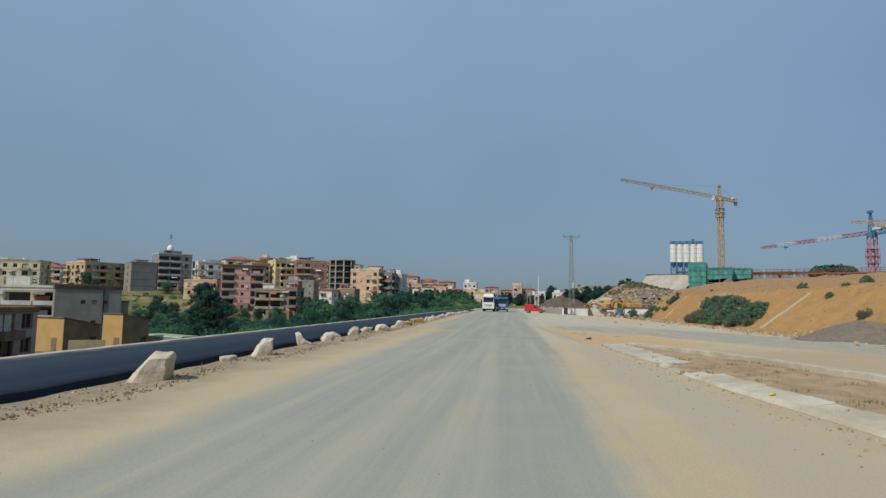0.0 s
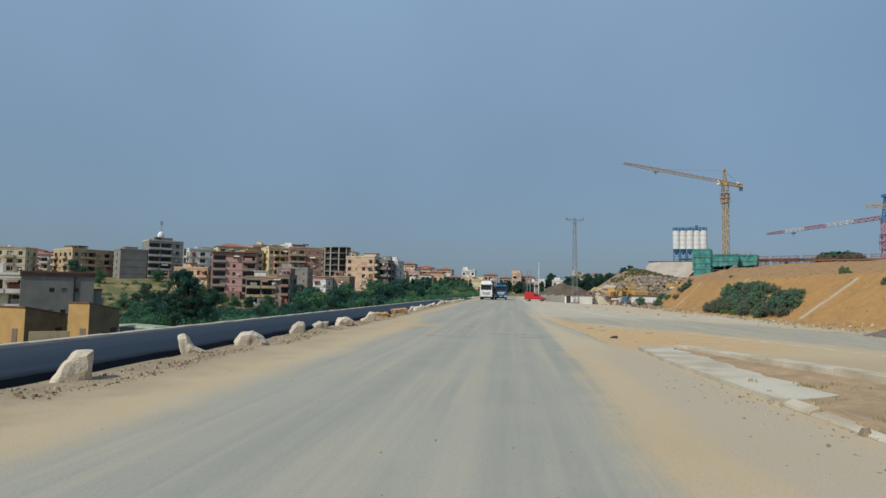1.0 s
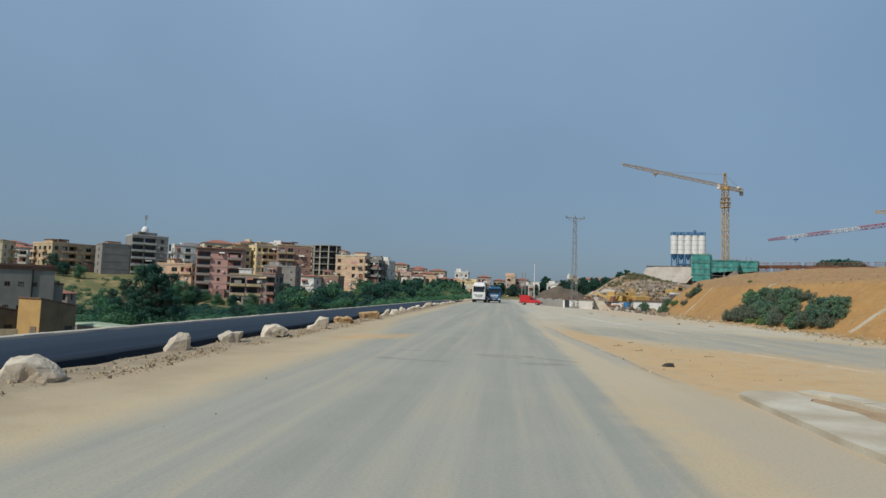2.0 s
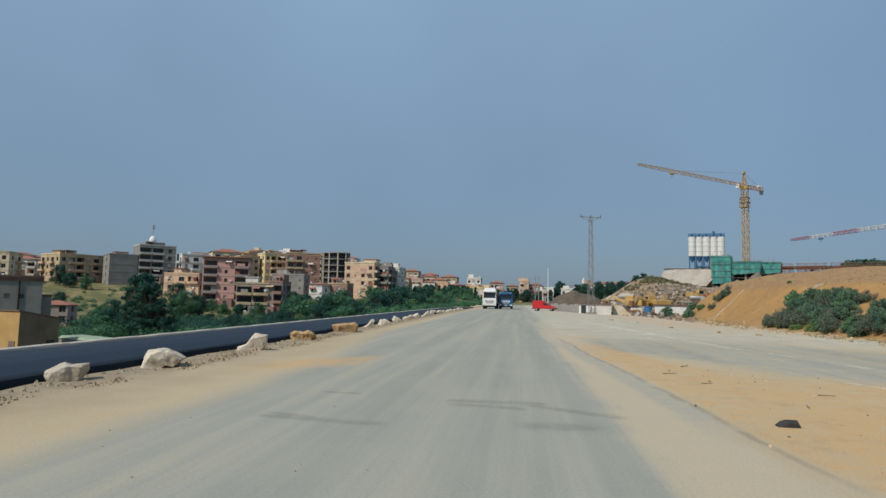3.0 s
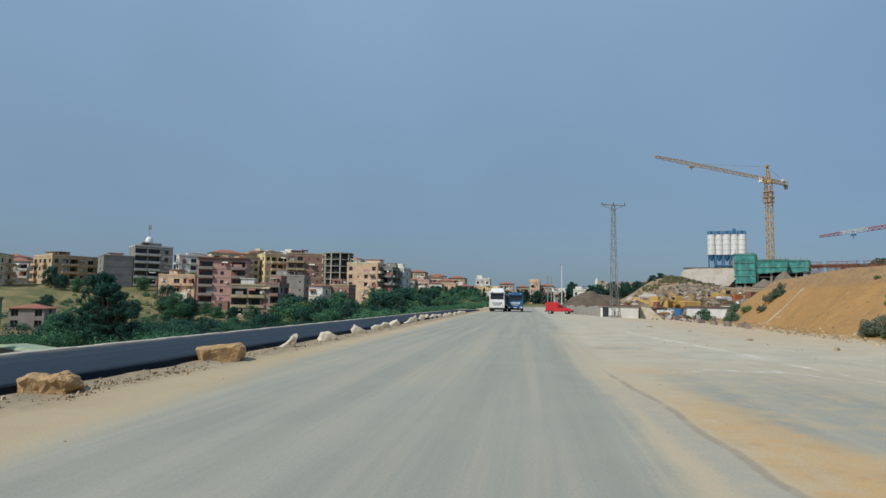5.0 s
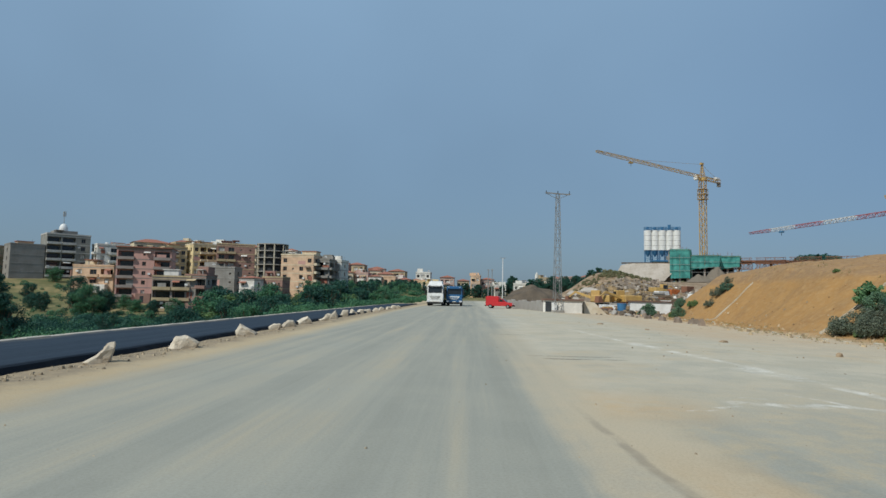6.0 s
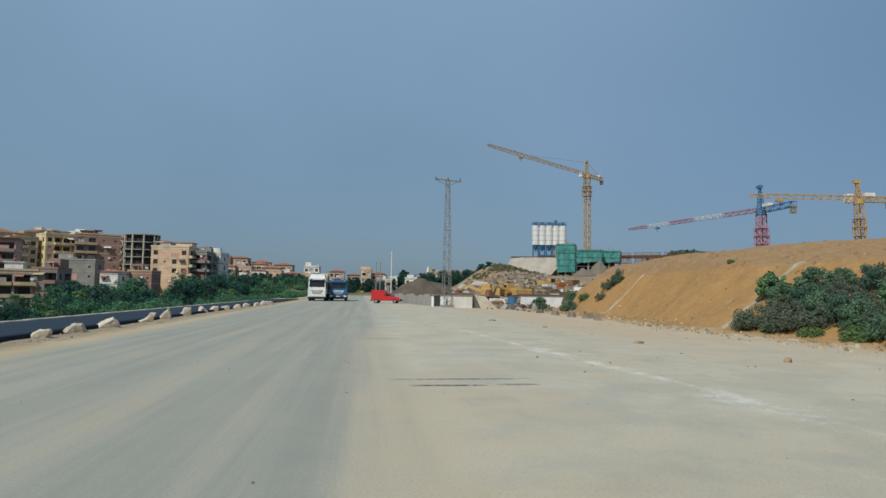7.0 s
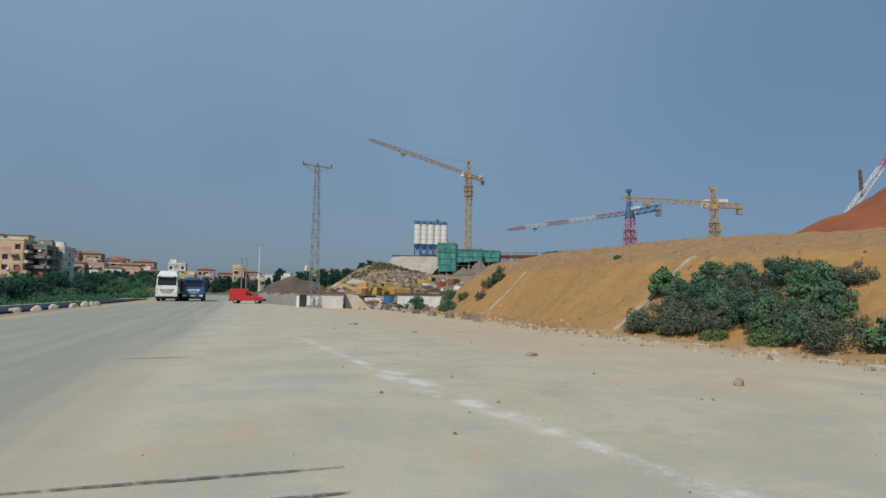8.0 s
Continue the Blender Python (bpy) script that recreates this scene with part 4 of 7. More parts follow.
scatter("sand_lumps", [(rg.uniform(2.6, 6.5), y, rg.choice((0.015, 0.02, 0.03, 0.04, 0.055))) for y in (rg.uniform(25, 33.5) for _ in range(110))], surface("brown_lumps", (0.30, 0.20, 0.11), (0.45, 0.38, 0.27), 6, 30, 0.95, 0.4, island=0.6), "brown lumps and pale stones on the orange sand", "stones")
for k, (x, y, a, l) in enumerate([(3.2, 32.0, 15, 0.3), (3.5, 30.6, 5, 0.2), (5.0, 29.6, -20, 0.24), (4.2, 28.4, 70, 0.22), (3.9, 33.6, 40, 0.28)]):
    solid("stick", Shape().beam((-l / 2, 0, 0.012), (l / 2, 0.02, 0.018), 0.010, 5, 0.007), TAN_WOOD, "short brown stick lying on the sand", "stick", "sticks on the sand", m=pose(x, y, ground_z(x, y), 0, 0, a))
scatter("yard_litter", [(rg.uniform(4, 17.5), y, rg.choice((0.015, 0.02, 0.03, 0.04, 0.07))) for y in (rg.uniform(47, 100) for _ in range(300))], surface("dark_crumbs", (0.24, 0.18, 0.12), (0.3, 0.24, 0.16), 6, 30, 0.95, 0.3, island=0.4), "dark crumbs of earth and wood on the yard", "litter")


def patch(name, x, y, length, width, turn, material, label, category, seed, z=0.006):
    """A ragged flat smear lying on the road."""
    rg2 = random.Random(seed)
    sh = Shape()
    n = 26
    pts = []
    for side in (1, -1):
        for i in range(n + 1):
            t = i / n if side > 0 else 1 - i / n
            taper = math.sin(math.pi * min(max(t, 0.02), 0.98)) ** 0.5
            pts.append(((t - 0.5) * length, side * width / 2 * taper * rg2.uniform(0.7, 1.0), 0))
    for i in range(n):
        sh.quad(pts[i], pts[i + 1], pts[2 * n - i], pts[2 * n + 1 - i])
    return solid(name, sh, material, label, category, m=pose(x, y, z + ground_z(x, y), 0, 0, turn))


for k, (x, y, l, w, a) in enumerate([(2.85, 51.05, 2.4, 0.07, 0), (2.55, 50.4, 1.2, 0.11, -1), (3.65, 50.45, 0.7, 0.08, 1), (1.75, 59.4, 1.4, 0.09, 2)]):
    patch("dark_streak", x, y, l, w, a, DARK_STAIN, "thin dark ragged streak on the dusty paving", "stain", 200 + k, 0.012)
# the first is a black plastic scrap, the rest lumps of brown earth
for k, (x, y, w, h) in enumerate([(3.3, 26.9, 0.36, 0.10), (9.7, 59.0, 0.5, 0.10), (11.1, 54.3, 0.36, 0.14), (8.0, 72.4, 0.7, 0.09), (9.2, 67.0, 0.5, 0.08), (12.6, 52.6, 0.5, 0.1)]):
    solid("clod", rock_mesh(60 + k, w * 0.7, w * 0.4, h * 0.9, 0.3, 0.5, surface("black_scrap", (0.05, 0.045, 0.04)) if k == 0 else surface("dusty_clod", (0.36, 0.26, 0.16))), None, "small lump lying on the paving", "clod", "clods on the paving", m=pose(x, y, ground_z(x, y) - 0.01, 0, 0, 20 * k))
YELLOW_PLASTIC = surface("yellow_plastic", (0.62, 0.50, 0.06), None, 4, 20, 0.4, 0.1)
solid("plastic_bag", rock_mesh(91, 0.12, 0.05, 0.035, 0.3, 0.4, YELLOW_PLASTIC), None, "crumpled yellow plastic scrap beside the kerb", "plastic scrap", m=pose(4.06, 10.1, 0.095, 0, 0, 20))


def heap(name, x, y, rx, ry, h, material, label, seed, turn=0, n=26, rugged=0.0, lumps_of=()):
    """A tipped heap, steep at the crest, spreading at its foot; a rugged one is gullied and strewn with lumps."""
    around = 40 if not rugged else 72
    n = n if not rugged else 36

    def surface_point(t, a):
        wob = 1 + (0.10 + 0.25 * rugged) * noise.noise(Vector((math.cos(a) * 1.5, math.sin(a) * 1.5, seed)))
        px, py = rx * t * wob * math.cos(a), ry * t * wob * math.sin(a)
        z = h * max(0.0, math.cos(min(t, 1.0) * math.pi / 2)) ** 1.35 * (1 + 0.25 * noise.noise(Vector((px * 3 / rx, py * 3 / ry, seed + 5)))) + 0.05 * h * noise.noise(Vector((px * 9 / rx, py * 9 / ry, seed))) * (t < 0.95)
        if rugged and t < 0.97:
            z += rugged * h * (0.55 * noise.noise(Vector((px * 0.35, py * 0.35, seed))) + 0.30 * noise.noise(Vector((px * 0.9, py * 0.9, seed + 2))) + 0.16 * noise.noise(Vector((px * 2.2, py * 2.2, seed + 4)))) * (1 - t * 0.6)
        return px, py, z

    sh = Shape()
    rows = []
    for i in range(n + 1):
        pts = [surface_point(i / n, 2 * math.pi * j / around) for j in range(around)]
        rows.append([(px, py, z - 0.25 * (i == n)) for px, py, z in pts])
    for i in range(n):
        for j in range(around):
            k = (j + 1) % around
            sh.quad(rows[i][j], rows[i + 1][j], rows[i + 1][k], rows[i][k])
    ob = solid(name, sh, material, label, "heap", m=pose(x, y, ground_z(x, y), 0, 0, turn), smooth=True)
    rg2 = random.Random(seed * 31)
    for count, sizes, shade in lumps_of:
        chunks = Shape()
        for _ in range(count):
            px, py, z = surface_point(math.sqrt(rg2.random()) * 0.95, rg2.uniform(0, 6.283))
            q = rg2.choice(sizes)
            a, lean, flat = rg2.uniform(0, 6.283), rg2.uniform(-0.3, 0.3), rg2.uniform(0.25, 0.6)
            base = [(px + q * rg2.uniform(0.35, 0.6) * math.cos(a + i * 1.257), py + q * rg2.uniform(0.35, 0.6) * math.sin(a + i * 1.257), z - 0.2 * q + lean * q * math.cos(i * 1.257)) for i in range(5)]
            chunks.prism(base, [(px + (bx - px) * 0.75, py + (by - py) * 0.75, bz + flat * q) for bx, by, bz in base])
        tagged(part("rubble", chunks, shade, ob), kind="stuff")
    return ob


heap("gravel_mound", 17.4, 32.2, 3.3, 2.3, 1.0, GRAVEL, "grey gravel heap tipped beside the side road", 1, -25)
heap("earth_mound", 12.5, 150, 9.0, 6, 3.9, BROWN_EARTH, "dark brown heap of spoil behind the low wall", 2)
heap("red_earth_mound", 80, 88, 27, 27, 11.0, RED_EARTH, "huge heap of red earth above the bank", 3, -35)
RUBBLE = surface("grey_brown_rubble", (0.30, 0.245, 0.185), (0.15, 0.11, 0.08), 0.9, 7, 0.95, 1.0)
OCHRE_EARTH = surface("ochre_clay_spoil", (0.34, 0.235, 0.12), (0.20, 0.15, 0.085), 0.6, 5, 0.95, 1.0)
SCRAP = [(50, (0.2, 0.3, 0.5, 1.0), SHOTCRETE), (120, (0.3, 0.5, 0.9), BROWN_EARTH), (110, (0.3, 0.5, 0.8), OCHRE_EARTH), (60, (0.3, 0.4, 0.7), TAN_WOOD)]
for k, (x, y, rx, ry, h, shade, turn) in enumerate([(21.0, 146.0, 5.0, 4.0, 2.3, RUBBLE, 20), (26.0, 152.5, 6.5, 5.0, 3.3, RUBBLE, -25), (31.5, 157.0, 6.0, 5.0, 2.8, OCHRE_EARTH, 30), (35.5, 168.0, 7.0, 5.0, 2.2, RUBBLE, 10), (34.0, 188.0, 9.0, 6.0, 3.4, OCHRE_EARTH, -15), (43.0, 202.0, 12.0, 7.0, 2.4, RUBBLE, 25), (30.0, 138.0, 5.0, 4.0, 1.5, OCHRE_EARTH, 50), (39.0, 176.0, 6.0, 5.0, 2.2, OCHRE_EARTH, 0)]):
    heap("spoil_mound", x, y, rx, ry, h, shade, "rugged grey-brown heap of broken rubble on the site slope" if shade == RUBBLE else "rugged ochre heap of churned clay on the site slope", 6 + k, turn, rugged=0.75, lumps_of=SCRAP)
heap("gravel_mound", 79.5, 233.0, 4.5, 4.0, 4.2, GRAVEL, "grey gravel cone before the netted block", 8)
heap("gravel_mound", 70, 222, 4.0, 3.5, 2.2, GRAVEL, "grey gravel heap on the building site", 4)

# ---- plants ----


def leaf_cloud(rg2, clumps, count, size, squash=0.8):
    """Leaves thrown round clumps (x, y, z, r): short bent blades of two faces each."""
    w = np.array([c[3] ** 2 for c in clumps])
    pick = rg2.choice(len(clumps), count, p=w / w.sum())
    c = np.array(clumps)[pick]
    n = rg2.normal(size=(count, 3))
    n /= np.linalg.norm(n, axis=1)[:, None]
    rad = c[:, 3:4] * (0.45 + 0.6 * rg2.random((count, 1)) ** 0.6)
    p = c[:, :3] + n * rad * np.array([1, 1, squash])
    u = rg2.normal(size=(count, 3))
    u -= n * (u * n).sum(1)[:, None] * 0.6
    u /= np.linalg.norm(u, axis=1)[:, None]
    v = np.cross(n + 0.5 * rg2.normal(size=(count, 3)), u)
    v /= np.linalg.norm(v, axis=1)[:, None]
    s = size * (0.6 + 0.8 * rg2.random((count, 1)))
    a, b, d, e = p - u * s, p + v * s * 0.45, p + u * s, p - v * s * 0.45
    e = e + n * s * 0.15
    co = np.stack([a, b, d, e], 1).reshape(-1, 3)
    k = np.arange(count)[:, None] * 4
    return co, np.concatenate([k + [0, 1, 2], k + [0, 2, 3]]).tolist()


def leaf_mesh(name, co, faces, material):
    me = bpy.data.meshes.new(name)
    me.from_pydata(co.tolist(), [], faces)
    me.materials.append(material)
    return me


def tree_meshes(seed, h, r, material, leaf=0.125, count=12000, slim=1.0):
    rg2 = np.random.default_rng(seed)
    wood = Shape()
    th = h * 0.32
    wood.beam((0, 0, -1.0), (0.05 * h, 0, th), 0.055 * h ** 0.8, 7, 0.035 * h ** 0.8)
    clumps = []
    for k in range(64):
        a, t = rg2.uniform(0, 6.28), rg2.uniform(0.1, 0.97)
        spread = r * math.sin(math.pi * min(1.0, t * 0.85 + 0.12)) ** 0.6 * rg2.uniform(0.45, 0.95) * slim
        tipv = (math.cos(a) * spread, math.sin(a) * spread, h * t)
        wood.beam((0.05 * h * 0.8, 0, th * rg2.uniform(0.6, 1.0)), tipv, 0.018 * h ** 0.8, 5, 0.006 * h)
        clumps.append((*tipv, r * rg2.uniform(0.12, 0.30)))
    clumps.append((0, 0, h * 0.36, r * 0.6))
    clumps.append((0, 0, h * 0.85, r * 0.36))
    clumps.append((0, 0, h * 0.6, r * 0.5))
    co, faces = leaf_cloud(rg2, clumps, count, leaf)
    return wood.mesh("trunk", BARK), leaf_mesh("crown", co, faces, material)


def tree(x, y, meshes, label, scale=1.0, turn=0.0, group="", stretch=1.0):
    ob = thing("tree", label, "tree", pose(x, y, ground_z(x, y) - 0.1, 0, 0, turn) @ Matrix.Diagonal((scale, scale, scale * stretch, 1)), group)
    part("trunk", meshes[0], BARK, ob)
    part("crown", meshes[1], None, ob)
    return ob


TREES = [tree_meshes(1, 9, 3.6, LEAF_DARK), tree_meshes(2, 8, 4.2, LEAF), tree_meshes(3, 7, 3.8, LEAF_DARK), tree_meshes(4, 10, 2.6, LEAF_DARK, 0.12, 14000), tree_meshes(5, 6, 3.4, LEAF)]
FAR_TREES = [tree_meshes(11, 9, 3.6, LEAF_DARK, 0.22, 4200), tree_meshes(12, 8, 4.2, LEAF, 0.22, 4200), tree_meshes(13, 7, 3.8, LEAF_DARK, 0.22, 4200), tree_meshes(14, 10, 2.6, LEAF_DARK, 0.22, 4200), tree_meshes(15, 6, 3.4, LEAF_LIGHT, 0.2, 4200)]


def shrub_meshes(seed, h, r, material, leaf, count, stems=34):
    rg2 = np.random.default_rng(seed)
    wood, clumps = Shape(), []
    for k in range(stems):
        a, q = rg2.uniform(0, 6.28), math.sqrt(rg2.uniform(0.02, 1))
        tipv = (math.cos(a) * r * q * 0.85, math.sin(a) * r * q * 0.85, h * rg2.uniform(0.35, 0.9) * (1.15 - 0.5 * q))
        wood.beam((tipv[0] * 0.2, tipv[1] * 0.2, -0.15), tipv, 0.022, 4, 0.008)
        clumps.append((*tipv, r * rg2.uniform(0.12, 0.27)))
        clumps.append((tipv[0] * 1.05, tipv[1] * 1.05, tipv[2] * rg2.uniform(0.15, 0.55), r * rg2.uniform(0.16, 0.30)))
    co, faces = leaf_cloud(rg2, clumps, count, leaf, 0.9)
    co[:, 2] = np.maximum(co[:, 2], -0.1)
    return wood.mesh("branchwork", BARK), leaf_mesh("foliage", co, faces, material)


SHRUBS = {"green": (shrub_meshes(21, 1.5, 1.15, LEAF_BUSH, 0.065, 5600), "dense green bush on the earth bank"), "dry": (shrub_meshes(22, 1.3, 1.1, LEAF_DRY, 0.05, 6000), "dusty grey-brown bush at the foot of the bank"), "fig": (shrub_meshes(23, 1.5, 1.05, LEAF_FIG, 0.15, 1500), "fig bush with broad glossy leaves on the bank"), "light": (shrub_meshes(24, 0.8, 0.9, LEAF_LIGHT, 0.06, 3000), "low light-green weeds at the foot of the bank"), "dark": (shrub_meshes(25, 1.6, 1.2, LEAF_BUSH_DARK, 0.066, 5600), "dark green bush on the earth bank")}


def shrub(kind_of, x, y, s=1.0, turn=0.0):
    (stems, leaves), label = SHRUBS[kind_of]
    ob = thing("bush", label, "bush", pose(x, y, ground_z(x, y) - 0.05, 0, 0, turn) @ Matrix.Scale(s, 4), "bushes on the bank")
    part("branchwork", stems, BARK, ob)
    part("foliage", leaves, None, ob)


BUSHES = [[
        ("dry", 19.2, 67.0, 0.95), ("dry", 19.4, 65.0, 1.0), ("dry", 20.0, 66.2, 0.8), ("fig", 21.3, 68.4, 0.8), ("green", 21.2, 65.7, 0.85), ("dry", 21.2, 63.9, 0.75), ("dark", 21.9, 62.8, 0.72), ("green", 21.3, 61.2, 0.8), ("dark", 20.2, 62.6, 0.8), ("green", 19.9, 61.9, 0.75),
        ("dry", 20.3, 60.9, 0.85), ("light", 19.2, 61.2, 0.75), ("fig", 20.9, 61.0, 0.65), ("dry", 19.5, 59.1, 0.95), ("fig", 19.8, 57.8, 0.6)], [("dry", 22.0, 60.4, 0.6), ("light", 19.0, 63.3, 0.6), ("green", 20.1, 64.1, 0.75),
        ("green", 20.4, 56.4, 0.7), ("dark", 21.2, 57.0, 0.65), ("dry", 19.9, 55.6, 0.85), ("green", 20.8, 54.2, 0.9), ("dry", 20.0, 53.8, 0.7),
        ], [("dry", 19.6, 63.6, 0.8), ("green", 20.6, 66.9, 0.7), ("dark", 20.6, 65.2, 0.75), ("green", 21.6, 64.6, 0.7), ("dry", 20.8, 63.0, 0.7), ("green", 20.6, 60.0, 0.75), ("dry", 20.2, 57.4, 0.75), ("green", 19.6, 60.4, 0.65), ("light", 19.1, 65.9, 0.5), ("dark", 20.2, 54.8, 0.75), ("dark", 21.4, 55.4, 0.75), ("dry", 21.6, 56.4, 0.6), ("green", 19.4, 56.4, 0.6),
        ], [("light", 21.4, 99.4, 0.7), ("green", 20.0, 103.5, 1.0), ("green", 22.6, 101.0, 0.65), ("light", 22.6, 97.4, 0.8), ("green", 21.3, 98.0, 0.75), ("dry", 22.9, 94.0, 0.55), ("dry", 23.8, 94.4, 0.7), ("dark", 24.3, 93.6, 0.6), ("dry", 25.0, 94.6, 0.5),
        ("light", 24.6, 47.6, 0.5), ("green", 24.6, 45.0, 0.4), ("light", 25.6, 40.0, 0.5), ("dry", 20.6, 38.0, 0.45), ("green", 22.6, 46.0, 0.3), ("light", 24.0, 76.0, 0.3), ("dry", 25.6, 56.5, 0.35), ("light", 24.4, 54.0, 0.55)]]
for k, (kind_of, x, y, s) in enumerate(sum(BUSHES, [])):
    shrub(kind_of, x, y, s, 47 * k)

tuft = Shape()
rgt = random.Random(5)
for _ in range(520):
    where = rgt.random()
    if where < 0.25:
        ty = rgt.uniform(6, 17)
        tx = rgt.uniform(island_left(ty) + 0.3, island_right(ty) - 0.2)
    elif where < 0.8:
        ty = rgt.uniform(30, 97)
        tx = float(bank_foot(ty)) + rgt.uniform(-2.4, 0.8)
    else:
        ty = rgt.uniform(34, 92)
        tx = float(bank_foot(ty)) + rgt.uniform(4.5, 8.5)
    tz = ground_z(tx, ty) + (0.1 if where < 0.25 else 0)
    for b in range(9):
        a, l = rgt.uniform(0, 6.28), rgt.uniform(0.015, 0.05) if where < 0.25 else rgt.uniform(0.06, 0.18)
        ox, oy = tx + rgt.gauss(0, 0.06), ty + rgt.gauss(0, 0.06)
        tuft.quad((ox - 0.012 * math.sin(a), oy + 0.012 * math.cos(a), tz - 0.03), (ox + 0.012 * math.sin(a), oy - 0.012 * math.cos(a), tz - 0.03), (ox + math.cos(a) * l * 0.6, oy + math.sin(a) * l * 0.6, tz + l))
solid("weeds", tuft, STRAW, "dry weeds sprouting from dirt and bank", "weeds", kind="stuff")

# ---- hill town ----
BAYS = {"w": (1.45, 0.85, 2.4), "s": (0.7, 1.2, 1.9), "d": (2.2, 0.1, 2.4), "o": (4.6, 0.15, 2.6), "n": (0.6, 0.2, 2.6), "a": (1.2, 0.9, 2.4), "b": (1.15, 0.95, 2.25)}
WINDOWS = {}


def window_meshes(w, h, shut):
    """A frame set into its opening, with the pane or shutter behind."""
    key = (round(w, 2), round(h, 2), shut)
    if key not in WINDOWS:
        f = Shape()
        for a, b, c, d in ((-w / 2, -w / 2 + 0.09, 0, h), (w / 2 - 0.09, w / 2, 0, h), (-w / 2 + 0.09, w / 2 - 0.09, h - 0.09, h), (-w / 2 + 0.09, w / 2 - 0.09, 0, 0.09), (-0.04, 0.04, 0.09, h - 0.09)):
            f.box(a, b, 0.2, 0.28, c, d)
        p = Shape().box(-w / 2, w / 2, 0.29, 0.33, 0, h)
        WINDOWS[key] = (f.mesh("window", FRAME), p.mesh("pane", SHUTTER if shut else GLASS))
    return WINDOWS[key]


def pierced(sh, origin, along, inward, length, h, holes):
    """A wall sheet with openings that have reveals and a back."""
    o, u, n = Vector(origin), Vector(along), Vector(inward)
    xs = sorted({0.0, length, *[v for q in holes for v in q[:2]]})
    zs = sorted({0.0, h, *[v for q in holes for v in q[2:]]})

    def at(x, z, d=0.0):
        return o + u * x + Vector((0, 0, z)) + n * d
    for x0, x1 in zip(xs, xs[1:]):
        for z0, z1 in zip(zs, zs[1:]):
            mx, mz = (x0 + x1) / 2, (z0 + z1) / 2
            if not any(a < mx < b and c < mz < d for a, b, c, d in holes):
                sh.quad(at(x0, z0), at(x1, z0), at(x1, z1), at(x0, z1))
    for a, b, c, d in holes:
        depth = 2.0 if b - a > 2.4 else 0.45
        for p, q, r, s in (((a, c), (b, c), 0, 0), ((b, c), (b, d), 0, 0), ((b, d), (a, d), 0, 0), ((a, d), (a, c), 0, 0)):
            sh.quad(at(*p), at(*p, depth), at(*q, depth), at(*q))
        sh.quad(at(a, c, depth), at(b, c, depth), at(b, d, depth), at(a, d, depth))


def building(label, x, y, top, w, d, turn, wall, front, side="", roof="flat", category="house", group="houses of the hill town", trim=None, storey=3.05, parapet=0.7, floors=None, shut=0.2, seed=0, extra=None, left=""):
    """front, side and left: one letter a bay (w window, s small, d balcony door, o open loggia, n slit, . blank), storeys from the top down, split by commas."""
    rg2 = random.Random(seed + int(abs(x) * 7 + y))
    a = radians(turn)
    corners = [(x + math.cos(a) * i * w / 2 - math.sin(a) * j * d / 2, y + math.sin(a) * i * w / 2 + math.cos(a) * j * d / 2) for i in (-1, 1) for j in (-1, 1)]
    z0 = min(ground_z(*c) for c in corners) - 0.4
    h = top - z0
    ob = thing("apartment_building" if category == "apartment building" else "house", label, category, pose(x, y, z0, 0, 0, turn), group)
    fronts, sides, lefts = front.split(","), side.split(","), left.split(",")
    n = floors or int((h - parapet) // storey)
    sh = Shape()
    holes = {"f": [], "s": [], "l": []}
    fittings = []
    for k in range(n):
        zb = h - parapet - storey * (k + 1)
        if zb < -0.6:
            break
        zb = max(zb, 0.05)
        for face, rows, length in (("f", fronts, w), ("s", sides, d), ("l", lefts, d)):
            row = rows[min(k, len(rows) - 1)]
            for i, c in enumerate(row):
                if c not in BAYS:
                    continue
                ow, lo, hi = BAYS[c]
                bay = length / len(row)
                ow = min(ow, bay * 0.9)
                mid = bay * (i + 0.5)
                holes[face].append((mid - ow / 2, mid + ow / 2, zb + lo, zb + hi))
                fittings.append((face, c, mid, zb + lo, ow, hi - lo, bay, zb))
    pierced(sh, (-w / 2, -d / 2, 0), (1, 0, 0), (0, 1, 0), w, h, holes["f"])
    pierced(sh, (w / 2, -d / 2, 0), (0, 1, 0), (-1, 0, 0), d, h, holes["s"])
    sh.quad((w / 2, d / 2, 0), (-w / 2, d / 2, 0), (-w / 2, d / 2, h), (w / 2, d / 2, h))
    pierced(sh, (-w / 2, d / 2, 0), (0, -1, 0), (1, 0, 0), d, h, holes["l"])
    sh.quad((-w / 2, -d / 2, h), (w / 2, -d / 2, h), (w / 2, d / 2, h), (-w / 2, d / 2, h))
    part("wall", sh, wall, ob)
    trim = trim or wall
    if roof == "flat":
        r = Shape()
        for q in ((-w / 2 - 0.12, w / 2 + 0.12, -d / 2 - 0.12, -d / 2 + 0.15), (-w / 2 - 0.12, w / 2 + 0.12, d / 2 - 0.15, d / 2 + 0.12), (-w / 2 - 0.12, -w / 2 + 0.15, -d / 2 + 0.15, d / 2 - 0.15), (w / 2 - 0.15, w / 2 + 0.12, -d / 2 + 0.15, d / 2 - 0.15)):
            r.box(*q, h - 0.18, h + 0.32)
        part("parapet", r, trim, ob)
    else:
        e = 0.45
        ridge = max(0.0, w / 2 - d / 2)
        rh = 0.17 * min(w, d)
        r = Shape()
        A, B, C, D = (-w / 2 - e, -d / 2 - e, h), (w / 2 + e, -d / 2 - e, h), (w / 2 + e, d / 2 + e, h), (-w / 2 - e, d / 2 + e, h)
        P, Q = (-ridge, 0, h + rh), (ridge, 0, h + rh)
